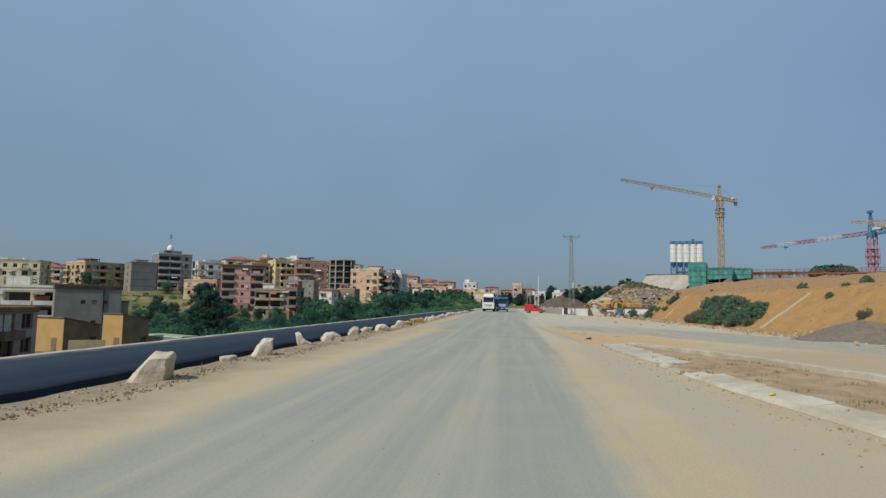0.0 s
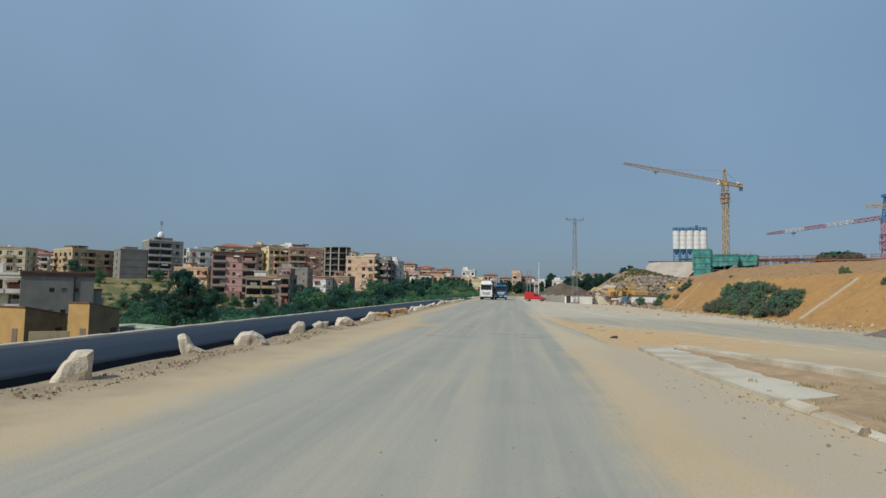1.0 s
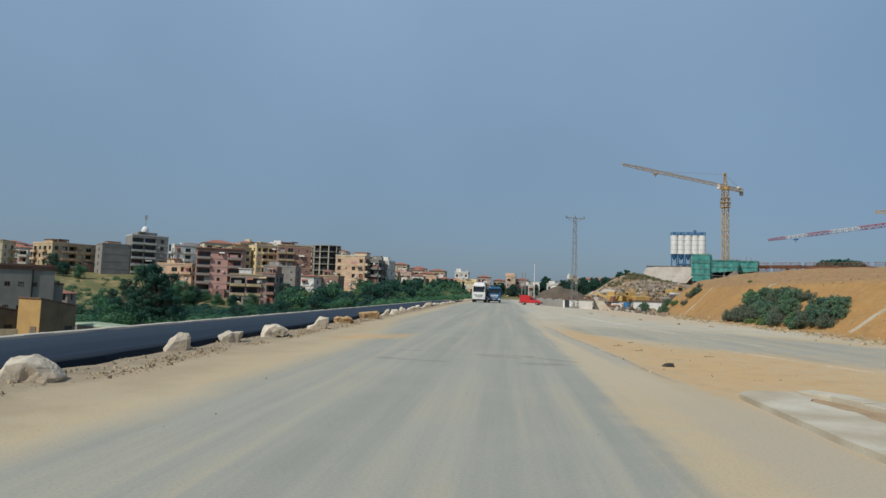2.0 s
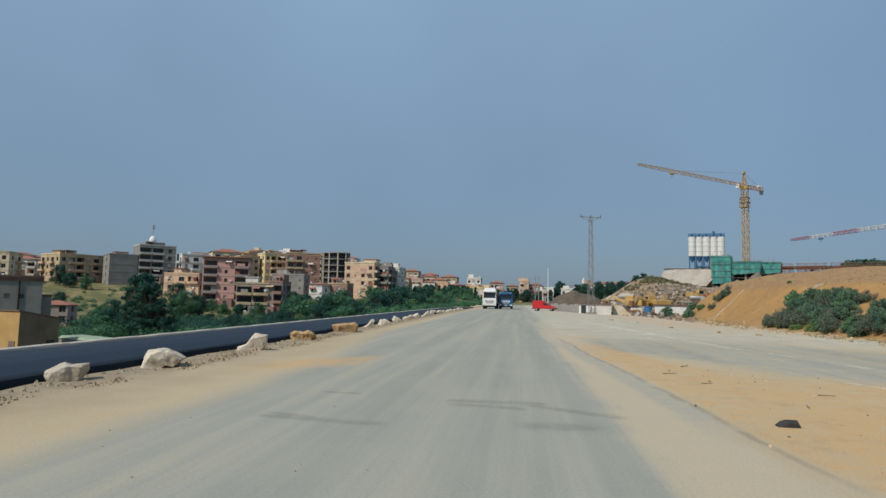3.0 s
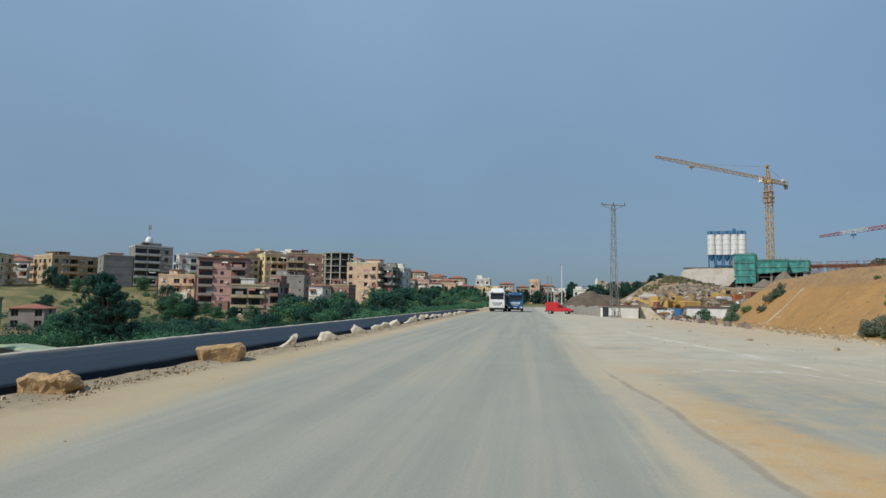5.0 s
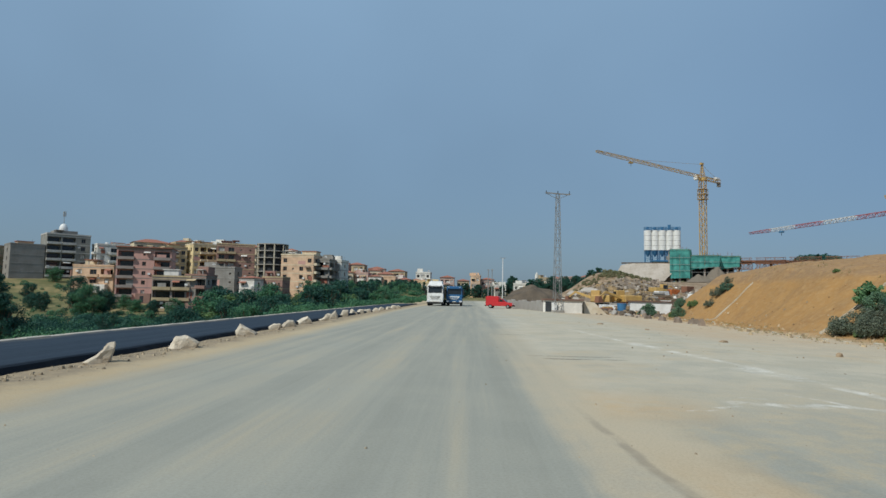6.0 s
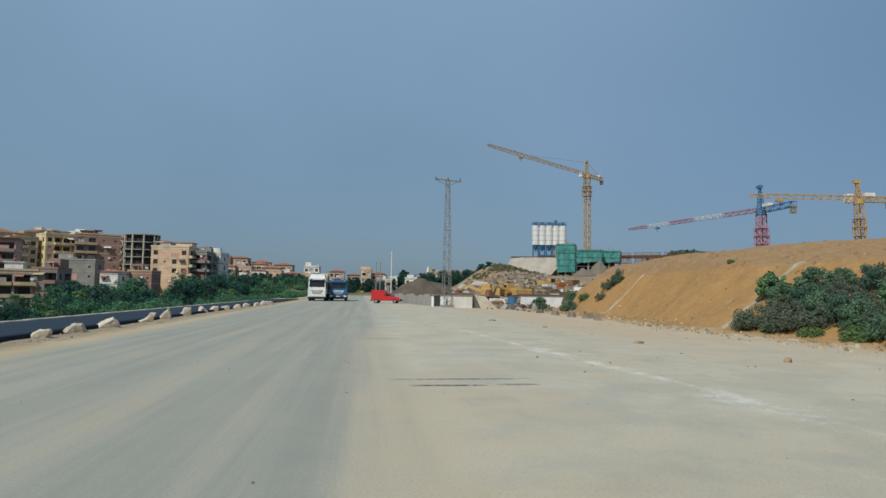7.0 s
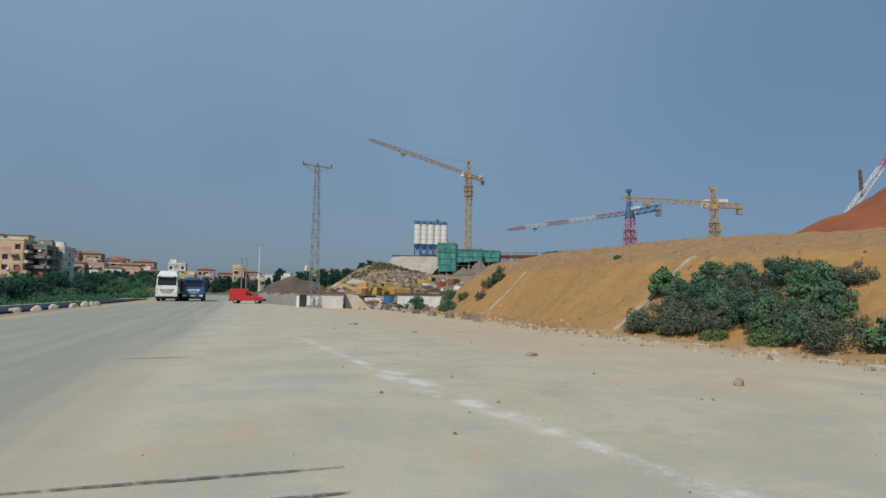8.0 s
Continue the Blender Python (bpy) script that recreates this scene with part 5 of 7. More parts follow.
        for q in ((A, B, Q, P), (B, C, Q), (C, D, P, Q), (D, A, P), (D, C, B, A)):
            r.quad(*q)
        part("roof", r, ROOF_TILE, ob, "red tiled roof")
    if h > 6 and extra != gable_extra:
        for k in range(n):
            zb = h - parapet - storey * k - 0.16
            if zb > 1:
                band = Shape()
                band.box(-w / 2 - 0.05, w / 2 + 0.05, -d / 2 - 0.05, -d / 2 - 0.003, zb, zb + 0.24)
                band.box(w / 2 + 0.003, w / 2 + 0.05, -d / 2 - 0.002, d / 2, zb, zb + 0.24)
                part("string_course", band, CONCRETE if trim in (wall, ROOF_DARK) else trim, ob)
    if category == "apartment building" or rg2.random() < 0.4:
        tx, ty = w * rg2.uniform(-0.35, 0.35), d * rg2.uniform(0.0, 0.35)
        if roof == "flat":
            part("water_tank", Shape().beam((tx, ty, h - 0.05), (tx, ty, h + 1.3), 0.55, 10), WHITE_METAL, ob, "white roof tank")
            part("roof_aerial", Shape().beam((tx + 1.4, ty, h - 0.05), (tx + 1.4, ty, h + 2.4), 0.05), GALV, ob)
    if roof == "flat" and extra is None and h > 6:
        for q in range(2):
            rx, ry, rw = w * rg2.uniform(-0.35, 0.3), d * rg2.uniform(-0.25, 0.2), rg2.uniform(1.2, 2.2)
            part("roof_room", Shape().box(rx - rw, rx + rw, ry - 1.2, ry + 1.2, h - 0.05, h + rg2.uniform(1.0, 2.3)), wall if q else trim, ob)
        for q in range(3):
            ax, ay, ah = w * rg2.uniform(-0.45, 0.45), d * rg2.uniform(-0.4, 0.4), rg2.uniform(1.2, 2.6)
            part("roof_aerial", Shape().beam((ax, ay, h - 0.05), (ax, ay, h + ah), 0.05), GALV, ob)
        dx = w * rg2.uniform(-0.4, 0.4)
        part("satellite_dish", Shape().beam((dx, -d / 2 + 0.5, h + 0.9), (dx + 0.1, -d / 2 + 0.38, h + 1.0), 0.45, 12), SHUTTER, ob)
    slabs = {}
    for face, c, mid, zb, ow, oh, bay, zf in fittings:
        m = pose(-w / 2 + mid, -d / 2, zb) if face == "f" else pose(w / 2, -d / 2 + mid, zb, 0, 0, 90) if face == "s" else pose(-w / 2, d / 2 - mid, zb, 0, 0, -90)
        if c != "o":
            fr, pn = window_meshes(ow, oh, rg2.random() < shut)
            win = part("window", fr, FRAME, ob, at=m)
            part("pane", pn, GLASS, win)
        elif ow > 2.4:
            key = ("glazing", round(ow, 2), round(oh, 2))
            if key not in WINDOWS:
                WINDOWS[key] = Shape().box(-ow * 0.40, ow * 0.42, 1.9, 1.97, 0.0, oh * 0.92).mesh("loggia_door", GLASS)
            part("loggia_door", WINDOWS[key], GLASS, ob, "dark glazed loggia door", at=m)
        if c in "do":
            key = (round(bay, 2), c)
            if key not in slabs:
                bal = Shape()
                bw, bd = bay * 0.94, 1.1 if c == "d" else 0.9
                bal.box(-bw / 2, bw / 2, -bd, 0.02, -0.2, 0.0)
                bal.box(-bw / 2, bw / 2, -bd, -bd + 0.1, 0.0, 0.7)
                bal.box(-bw / 2, -bw / 2 + 0.1, -bd + 0.1, 0.02, 0.0, 0.7)
                bal.box(bw / 2 - 0.1, bw / 2, -bd + 0.1, 0.02, 0.0, 0.7)
                slabs[key] = bal.mesh("balcony", trim)
            part("balcony", slabs[key], trim, ob, at=m @ pose(0, 0, zf + 0.05 - zb))
    dress(ob, w, d, h, n, storey, parapet, rg2, roof)
    if extra:
        extra(ob, w, d, h)
    return ob


def dress(ob, w, d, h, n, storey, parapet, rg2, roof):
    """Brick infills, coolers, awnings, patched plaster, a lean-to at the foot and a pergola on the roof."""
    if h < 6 or ob["label"].startswith(("grey rendered block", "bare grey gable")):
        return
    for _ in range(rg2.randint(1, 3)):
        pw, ph = rg2.uniform(1.2, 3.0), rg2.uniform(1.0, 2.4)
        px, pz = rg2.uniform(-w / 2, w / 2 - pw), max(0.3, h - parapet - storey * rg2.randint(1, max(1, n)) + 0.2)
        part("patch", Shape().box(px, px + pw, -d / 2 - 0.03, -d / 2 - 0.004, pz, pz + ph), rg2.choice((BRICK, BRICK_PINK, CONCRETE, WHITE, ROOF_TILE)), ob)
    for _ in range(rg2.randint(2, 4)):
        px, pz = rg2.uniform(-w / 2 + 0.3, w / 2 - 1.0), max(0.5, h - parapet - storey * rg2.uniform(0.3, max(0.5, n)))
        part("cooler", Shape().box(px, px + 0.8, -d / 2 - 0.4, -d / 2 - 0.006, pz, pz + 0.6), WHITE_METAL, ob, "white air cooler")
    for _ in range(rg2.randint(1, 2)):
        px, pw, pz = rg2.uniform(-w / 2, w / 2 - 2.6), rg2.uniform(1.6, 2.6), max(2.4, h - parapet - storey * rg2.randint(0, max(0, n - 1)) - 0.5)
        part("awning", Shape().prism([(px, -d / 2 - 1.2, pz - 0.5), (px + pw, -d / 2 - 1.2, pz - 0.5), (px + pw, -d / 2 - 0.01, pz), (px, -d / 2 - 0.01, pz)], [(px, -d / 2 - 1.2, pz - 0.44), (px + pw, -d / 2 - 1.2, pz - 0.44), (px + pw, -d / 2 - 0.01, pz + 0.06), (px, -d / 2 - 0.01, pz + 0.06)]), rg2.choice((WHITE, ROOF_TILE, FRAME, BEIGE)), ob)
    aw, ax, ah = rg2.uniform(2.5, 4.5), rg2.uniform(-w / 2, w / 2 - 4.0), rg2.uniform(2.4, 3.4)
    annex = part("annex", Shape().box(ax, ax + aw, -d / 2 - 2.4, -d / 2 - 0.02, 0, ah + 0.5), rg2.choice((BRICK, WHITE, PEACH, GREY_RENDER, CONCRETE)), ob)
    # flat near-black panel: an opening with its inner shade as colour
    part("annex_opening", Shape().box(ax + aw * 0.3, ax + aw * 0.3 + 1.1, -d / 2 - 2.43, -d / 2 - 2.405, 0.4, 2.5), VOID, annex)
    if roof == "flat" and rg2.random() < 0.4:
        gx, gw = rg2.uniform(-w / 2, 0), rg2.uniform(2.0, max(2.2, w * 0.28))
        part("pergola", Shape().box(gx, gx + gw, -d * 0.45, d * 0.05, h + 1.5, h + 1.66), rg2.choice((ROOF_TILE, CONCRETE, ROOF_DARK, WHITE)), ob)
        for qx in (gx + 0.15, gx + gw - 0.15):
            part("pergola_post", Shape().box(qx - 0.12, qx + 0.12, -d * 0.43, -d * 0.43 + 0.24, h - 0.1, h + 1.5), CONCRETE, ob)


def stair_head(material, roof_material=None, off=0.0, sw=3.5, shh=2.4):
    def build(ob, w, d, h):
        part("stair_head", Shape().box(off * w - sw / 2, off * w + sw / 2, -d * 0.1, d * 0.3, h - 0.1, h + shh), material, ob)
        part("stair_roof", Shape().box(off * w - sw / 2 - 0.3, off * w + sw / 2 + 0.3, -d * 0.1 - 0.3, d * 0.3 + 0.3, h + shh, h + shh + 0.22), roof_material or material, ob)
    return build


def dome_and_mast(ob, w, d, h):
    part("penthouse", Shape().box(-w * 0.32, w * 0.22, -d * 0.3, d * 0.3, h, h + 1.6), GREY_RENDER, ob)
    dome = Shape()
    rings = [(1.45, 1.6), (1.5, 2.6), (1.35, 3.4), (0.95, 4.1), (0.4, 4.5), (0.02, 4.6)]
    for (r0, za), (r1, zb) in zip(rings, rings[1:]):
        for i in range(14):
            p, q = 2 * math.pi * i / 14, 2 * math.pi * (i + 1) / 14
            dome.quad((r0 * math.cos(p) - 1, r0 * math.sin(p), h + za), (r0 * math.cos(q) - 1, r0 * math.sin(q), h + za), (r1 * math.cos(q) - 1, r1 * math.sin(q), h + zb), (r1 * math.cos(p) - 1, r1 * math.sin(p), h + zb))
    part("water_tank", dome, WHITE_METAL, ob, "white domed water tank", smooth=True)
    mast = Shape()
    mast.beam((-1, 0, h + 4.4), (-1, 0, h + 9.2), 0.12, 6, 0.05)
    for i in range(3):
        a = i * 2.1
        mast.beam((-1 + 0.4 * math.cos(a), 0.4 * math.sin(a), h + 7.4), (-1 + 0.4 * math.cos(a), 0.4 * math.sin(a), h + 9.4), 0.16, 6)
    part("antenna_mast", mast, GALV, ob, "phone antenna mast")


def gable_extra(ob, w, d, h):
    part("downpipe", Shape().beam((w * 0.22, -d / 2 - 0.07, 0), (w * 0.22, -d / 2 - 0.07, h - 0.1), 0.09, 6), BLACK, ob, "dark downpipe")
    for q in (-0.3, -0.1, 0.15, 0.38):
        part("roof_block", Shape().box(w * q, w * q + 0.7, -d / 2, -d / 2 + 0.6, h + 0.605, h + 0.85), ROOF_DARK, ob)
    part("side_wing", Shape().box(w / 2 + 0.003, w / 2 + 1.2, -d / 2 + 0.4, d / 2, 0, h - 2.3), GREY_BLOCK, ob)
    part("wing_roof", Shape().box(w / 2 + 0.003, w / 2 + 1.3, -d / 2 + 0.2, d / 2, h - 2.29, h - 2.05), ROOF_DARK, ob, "dark flat wing roof")
    part("roof_edge", Shape().box(-w / 2 - 0.15, w / 2 + 0.1, -d / 2 - 0.2, d / 2, h + 0.32, h + 0.6), ROOF_DARK, ob, "dark rusty roof edge")


def brick_edge(ob, w, d, h):
    part("roof_edge", Shape().box(-w / 2 - 0.3, w / 2 + 0.3, -d / 2 - 1.0, d / 2 + 0.1, h + 0.325, h + 0.6), ROOF_TILE, ob, "red brick roof edge")


def open_floor(ob, w, d, h):
    part("terrace_room", Shape().box(-w * 0.1, w * 0.42, -d * 0.2, d * 0.4, h, h + 2.6), BRICK, ob)


# nearest houses below the road
building("grey rendered block house with a bare gable wall", -73.25, 96.35, 3.1, 9.8, 6, 42, GREY_BLOCK, "..sss.,..ss..,......", "b", floors=3, storey=3.4, trim=ROOF_DARK, parapet=0.5, extra=gable_extra, group="houses below the road")
building("cream two-storey house with wide balconies", -106, 119.5, 3.7, 17, 10, 30, CREAM, "ooo,owo,ooo", "ow", trim=WHITE, group="houses below the road")
building("dingy flat-roofed house with a brown roof edge", -52.8, 52.8, 0.1, 8.5, 8, 2, GREY_PINK, "owd,owd", "wdw", trim=ROOF_DARK, parapet=0.3, storey=2.4, group="houses below the road")


# shaded side of the yellow sheds, its darkness put into the colour
SHADE_WALL = surface("shade_brown_wall", (0.20, 0.16, 0.105), (0.15, 0.12, 0.085), 0.6, 6, 0.95, 0.2, streak=0.4)


def lean_to(x, y, w, d, top, turn, label):
    """A small shed whose roof slopes down towards its back."""
    z0 = ground_z(x, y) - 0.8
    h = top - z0
    ob = thing("shed", label, "shed", pose(x, y, z0, 0, 0, turn), "yellow sheds below the road")
    fall = 0.2 * d
    foot = [(-w / 2, -d / 2), (w / 2, -d / 2), (w / 2, d / 2), (-w / 2, d / 2)]
    part("wall", Shape().prism([(*q, 0) for q in foot], [(*q, h - fall * (q[1] > 0)) for q in foot]), YELLOW, ob)
    # thin brown sheet over the yellow wall, standing in for its shade
    part("side_wall", Shape().prism([(w / 2 + 0.003, -d / 2, 0), (w / 2 + 0.06, -d / 2, 0), (w / 2 + 0.06, d / 2, 0), (w / 2 + 0.003, d / 2, 0)], [(w / 2 + 0.003, -d / 2, h), (w / 2 + 0.06, -d / 2, h), (w / 2 + 0.06, d / 2, h - fall), (w / 2 + 0.003, d / 2, h - fall)]), SHADE_WALL, ob, "brown side wall with shade put into its colour")
    eave = [(q[0] * 1.04, q[1] * 1.05) for q in foot]
    part("roof", Shape().prism([(*q, h + 0.03 - fall * (q[1] > 0)) for q in eave], [(*q, h + 0.2 - fall * (q[1] > 0)) for q in eave]), ROOF_DARK, ob, "thin dark roof sheet")
    part("door", Shape().box(-0.5, 0.5, -0.06, 0.02, 0.8, 2.8), FRAME, ob, at=pose(w * 0.25, -d / 2, 0))
    part("window", Shape().box(-0.06, 0.02, -0.5, 0.5, 0, 1.0), GLASS, ob, at=pose(w / 2 + 0.05, d * 0.3, 1.8))


lean_to(-65.7, 82.3, 7.0, 5.8, -1.5, -15, "ochre-yellow shed with a sloping dark roof")
lean_to(-56.6, 83.0, 3.9, 4.6, -0.87, -15, "small ochre-yellow shed standing before the grey house")
low_wall = Shape().box(-2.2, 2.2, -0.15, 0.15, -1.0, 0.8)
solid("garden_wall", low_wall, BEIGE, "low beige garden wall beside the sheds", "wall", kind="structure", m=pose(-58.5, 77.5, ground_z(-58.5, 77.5) + 0.7, 0, 0, 35))

tunnel = thing("greenhouse", "low greenhouse under pale green sheeting", "greenhouse", pose(-52.0, 87.5, ground_z(-52, 87.5), 0, 0, -28))
part("frame", Shape().box(-4.8, 4.8, -1.6, 1.6, -0.3, 1.8), GALV, tunnel)
part("sheeting", softened(Shape().prism([(-4.9, -1.7, 1.75), (4.9, -1.7, 1.75), (4.9, 1.7, 1.75), (-4.9, 1.7, 1.75)], [(-4.85, -1.3, 2.05), (4.85, -1.3, 2.05), (4.85, 1.3, 2.05), (-4.85, 1.3, 2.05)]).mesh("sheeting", PALE_GREEN), 0.1, 2), PALE_GREEN, tunnel, "pale green plastic sheeting")
building("low farm shed with a faded red roof", -109.5, 150.3, -1.5, 7.0, 6, 20, GREY_PINK, "w.w", "w", "hip", group="houses below the road", storey=2.4, parapet=0.2)
# the hill, from left to right
building("cream apartment block on the hill", -201, 222, 16.1, 21, 12, 22, CREAM, "wdwwdw", "wd", category="apartment building", trim=BEIGE)
building("white house with a red roof on the hill", -206, 247, 15.0, 10, 9, 24, WHITE, "dwd", "w", "hip")
building("cream house with a red roof on the hill", -214, 238, 16.0, 12, 9, 24, CREAM, "wdw", "w", "hip")
building("long beige apartment building with loggias", -186, 250, 17.0, 19.5, 15, 66, BEIGE, "wdowdw", "wdw", category="apartment building", trim=PEACH, extra=stair_head(BEIGE, ROOF_DARK, -0.2, 6, 1.6), left="dwdw")
building("bare grey gable house on the hill", -165.5, 250.5, 17.4, 10.6, 11.3, 48, GREY_RENDER, "....", "n.", extra=stair_head(PEACH, ROOF_TILE, 0.0, 5, 1.2), left="w")
building("grey tower house with white balconies and roof dome", -156.6, 260, 22.0, 14.4, 11.7, 46, GREY_BLOCK, "oow,oow,oow,oow,oow", "w.", category="apartment building", trim=SHUTTER, extra=dome_and_mast, left="..n")
building("peach house with an open terrace", -128.5, 238.5, 9.6, 13.5, 9, 6, PEACH, "wdo,wdw", "ww", extra=stair_head(CREAM, ROOF_TILE, -0.2, 4, 2.0))
building("white house behind the peach house", -142, 266, 18.9, 11.6, 9.1, 44, WHITE, "wdw", "w", "flat", extra=stair_head(WHITE, ROOF_TILE, 0.2, 4, 1.0), left="wd")
building("cream house with a red roof above the town", -136, 284, 21.5, 14.2, 10.1, 38, CREAM, "dww", "w", "hip", left="w")
building("beige house with terraces above the town", -121, 288, 21.8, 13.6, 9.7, 40, BEIGE, "wod", "ww", extra=stair_head(BEIGE, ROOF_TILE, 0.1, 5, 1.0), left="ww")
building("white house with a tiled roof above the town", -128, 296, 22.3, 12.1, 10.1, 38, WHITE, "wdw", "w", "hip", left="w")
building("unfinished pink and brick apartment building with loggias", -108.0, 231.5, 15.0, 16.2, 11.9, 20, BRICK_PINK, "oso,obo,obo", "w.w", category="apartment building", trim=GREY_PINK, parapet=0.4, extra=brick_edge, left="ob")
building("tan house with a brick upper room", -87.0, 209.5, 5.6, 10.3, 10.5, 16, GREY_PINK, "oo,oo,oo", ".w", trim=BEIGE, extra=stair_head(WHITE, WHITE, -0.1, 4, 2.0), left="w")
building("grey and brick house wing with dark loggias", -79.6, 210.6, 6.2, 6.0, 9, 4, GREY_RENDER, ".o,.o,.o", "wo", trim=BRICK, extra=open_floor)
building("bright yellow apartment building", -111, 279, 20.6, 10.9, 9.6, 44, SUNNY, "wodd", "dwd", category="apartment building", trim=CREAM, extra=stair_head(CREAM, ROOF_TILE, 0.1, 5, 1.2), left="ww,dw")
building("cream terrace house leaning on the yellow block", -121, 274, 19.0, 8.6, 9.5, 40, BEIGE, "odw", "w", extra=stair_head(BEIGE, ROOF_TILE, 0.0, 4, 1.3), left="dw")
building("unfinished red brick building with window holes", -95.5, 275, 20.5, 14.4, 11.3, 24, BRICK, "ddss", "ssss", category="apartment building", trim=BEIGE, extra=stair_head(BRICK, ROOF_DARK, -0.2, 5, 1.4), left="ss")
building("low grey house with a flat roof", -90.3, 249, 10.2, 13.0, 8, 3, GREY_RENDER, "w..s", "w", trim=CONCRETE)
building("small white gabled house among the trees", -73.5, 235, 6.3, 5.2, 7, -6, WHITE, "s.", "w", "hip")
building("low unfinished brick house among the trees", -67.2, 241.5, 6.8, 7.2, 7, -4, BRICK, "sss", "s", trim=BEIGE)
building("peach apartment building with a red tiled turret", -63.6, 261, 15.8, 12.5, 12, -4, PEACH, "w..w,wsw.,w.ww", "do", category="apartment building", trim=CREAM, extra=stair_head(CREAM, ROOF_TILE, 0.22, 5.5, 1.6))
building("grey side wing with dark loggias", -54.6, 263.5, 14.4, 5.0, 11, -6, GREY_RENDER, "o", "od", category="apartment building")
building("pale grey house at the end of the block", -51.5, 270, 14.6, 4.5, 9, -6, WHITE, "w", "w")


def frame_building():
    """A concrete skeleton: curved floor slabs on round columns, no walls yet."""
    x, y, top = -80.4, 275.5, 21.2
    z0 = ground_z(x, y) - 0.5
    ob = thing("unfinished_building", "bare concrete skeleton of an unfinished curved building", "building shell", pose(x, y, z0, 0, 0, 6), "houses of the hill town")
    ring = [(6.4 * math.cos(a) if abs(math.cos(a)) < 0.98 else 6.4 * math.copysign(1, math.cos(a)), 5.6 * math.sin(a)) for a in [2 * math.pi * i / 20 for i in range(20)]]
    h = top - z0
    n = 6
    for k in range(n + 1):
        z = h - 2.75 * k
        if z > 0.3:
            part("floor_slab", Shape().prism([(px, py, z - 0.32) for px, py in ring], [(px, py, z) for px, py in ring]), CONCRETE, ob)
    for i in range(0, 20, 2):
        px, py = ring[i]
        part("column", Shape().beam((px * 0.95, py * 0.95, 0), (px * 0.95, py * 0.95, h - 0.05), 0.32, 6), KERB, ob)
    part("stair_core", Shape().box(-1.8, 1.8, 0.5, 3.5, 0, h + 0.3), CONCRETE, ob)
    # near-black core added, standing in for shade in the open floors
    core = [(px * 0.80, py * 0.80) for px, py in ring]
    part("dark_core", Shape().prism([(px, py, 0) for px, py in core], [(px, py, h - 0.4) for px, py in core]), VOID, ob)


frame_building()

TOWN = [(-66, 322, 15.0, 5, "PINK", 0), (-63.4, 334, 16.0, 6, "BRICK", 0), (-55.2, 336, 13.2, 8, "PEACH", 1), (-48, 338, 14.6, 7, "CREAM", 1), (-42, 335, 12.8, 8, "PEACH", 1), (-36.5, 340, 11.3, 6, "WHITE", 0), (-33, 337, 10.4, 6, "PINK", 1), (-27.5, 342, 9.8, 8, "BRICK", 1), (-60, 352, 18.0, 9, "BEIGE", 1), (-50, 356, 16.2, 9, "PINK", 1), (-39, 358, 15.2, 9, "BEIGE", 1),
        (-150, 300, 22.6, 8, "WHITE", 1), (-142, 308, 23.4, 9, "PEACH", 1), (-133, 312, 24.0, 7, "CREAM", 0), (-126, 316, 24.4, 8, "PINK", 1), (-117, 310, 23.6, 7, "WHITE", 0), (-110, 314, 23.8, 9, "PEACH", 1), (-101, 312, 23.2, 8, "CREAM", 1), (-93, 316, 23.0, 8, "PINK", 1), (-86, 320, 22.6, 7, "WHITE", 1),
        (-222, 262, 18.6, 9, "WHITE", 1), (-213, 268, 18.0, 8, "PINK", 1), (-204, 272, 18.2, 8, "WHITE", 1),
        (-58, 318, 12.6, 6, "CREAM", 1), (-51, 322, 11.8, 6, "PINK", 0), (-45, 320, 11.0, 6, "WHITE", 1), (-38.5, 324, 10.2, 6, "PEACH", 0), (-32, 326, 9.4, 5, "CREAM", 1), (-25, 330, 9.0, 6, "PEACH", 0)]
TOWN_BEYOND = [(-26, 372, 14.6, 8, "WHITE", 0), (-13, 378, 13.0, 8, "PINK", 1), (-19.5, 322, 8.0, 9, "SUNNY", 0), (3.0, 352, 12.6, 5.0, "PEACH", 0), (9, 356, 11.6, 7, "PINK", 1), (-4, 386, 11.5, 7, "BEIGE", 1), (26.5, 341, 8.6, 9, "WHITE", 0), (15, 345, 7.6, 6, "WHITE", 0), (48, 372, 13.2, 9, "WHITE", 1), (57, 380, 13.8, 8, "PINK", 0), (66, 372, 14.5, 10, "WHITE", 1), (41, 380, 13.0, 7, "BEIGE", 0)]
SHADES = {"PINK": PINK, "BRICK": BRICK, "PEACH": PEACH, "CREAM": CREAM, "WHITE": WHITE, "BEIGE": BEIGE, "SUNNY": SUNNY}
WORDS = {"PINK": "faded pink", "BRICK": "bare brick", "PEACH": "peach", "CREAM": "cream", "WHITE": "white", "BEIGE": "beige", "SUNNY": "pale yellow"}
for k, (x, y, top, w, shade, hip) in enumerate(TOWN + TOWN_BEYOND):
    building(f"{WORDS[shade]} house {'with a red tiled roof' if hip else 'with a flat roof'} far down the road", x, y, top - 0.8 * hip, w, 8, 4 * math.sin(k * 2.3), SHADES[shade], ("wdw" if w > 6.5 else "ww") if shade != "SUNNY" else "...", "w", "hip" if hip else "flat", group="houses at the far end")
slim = Shape().beam((0, 0, -1), (0, 0, 13.4 - ground_z(33, 335)), 1.0, 8, 0.85)
slim.beam((0, 0, 13.4 - ground_z(33, 335)), (0, 0, 14.4 - ground_z(33, 335)), 0.6, 8, 0.1)
solid("water_tower", slim, WHITE, "slim white tower beyond the trees", "tower", m=pose(33, 335, ground_z(33, 335)))

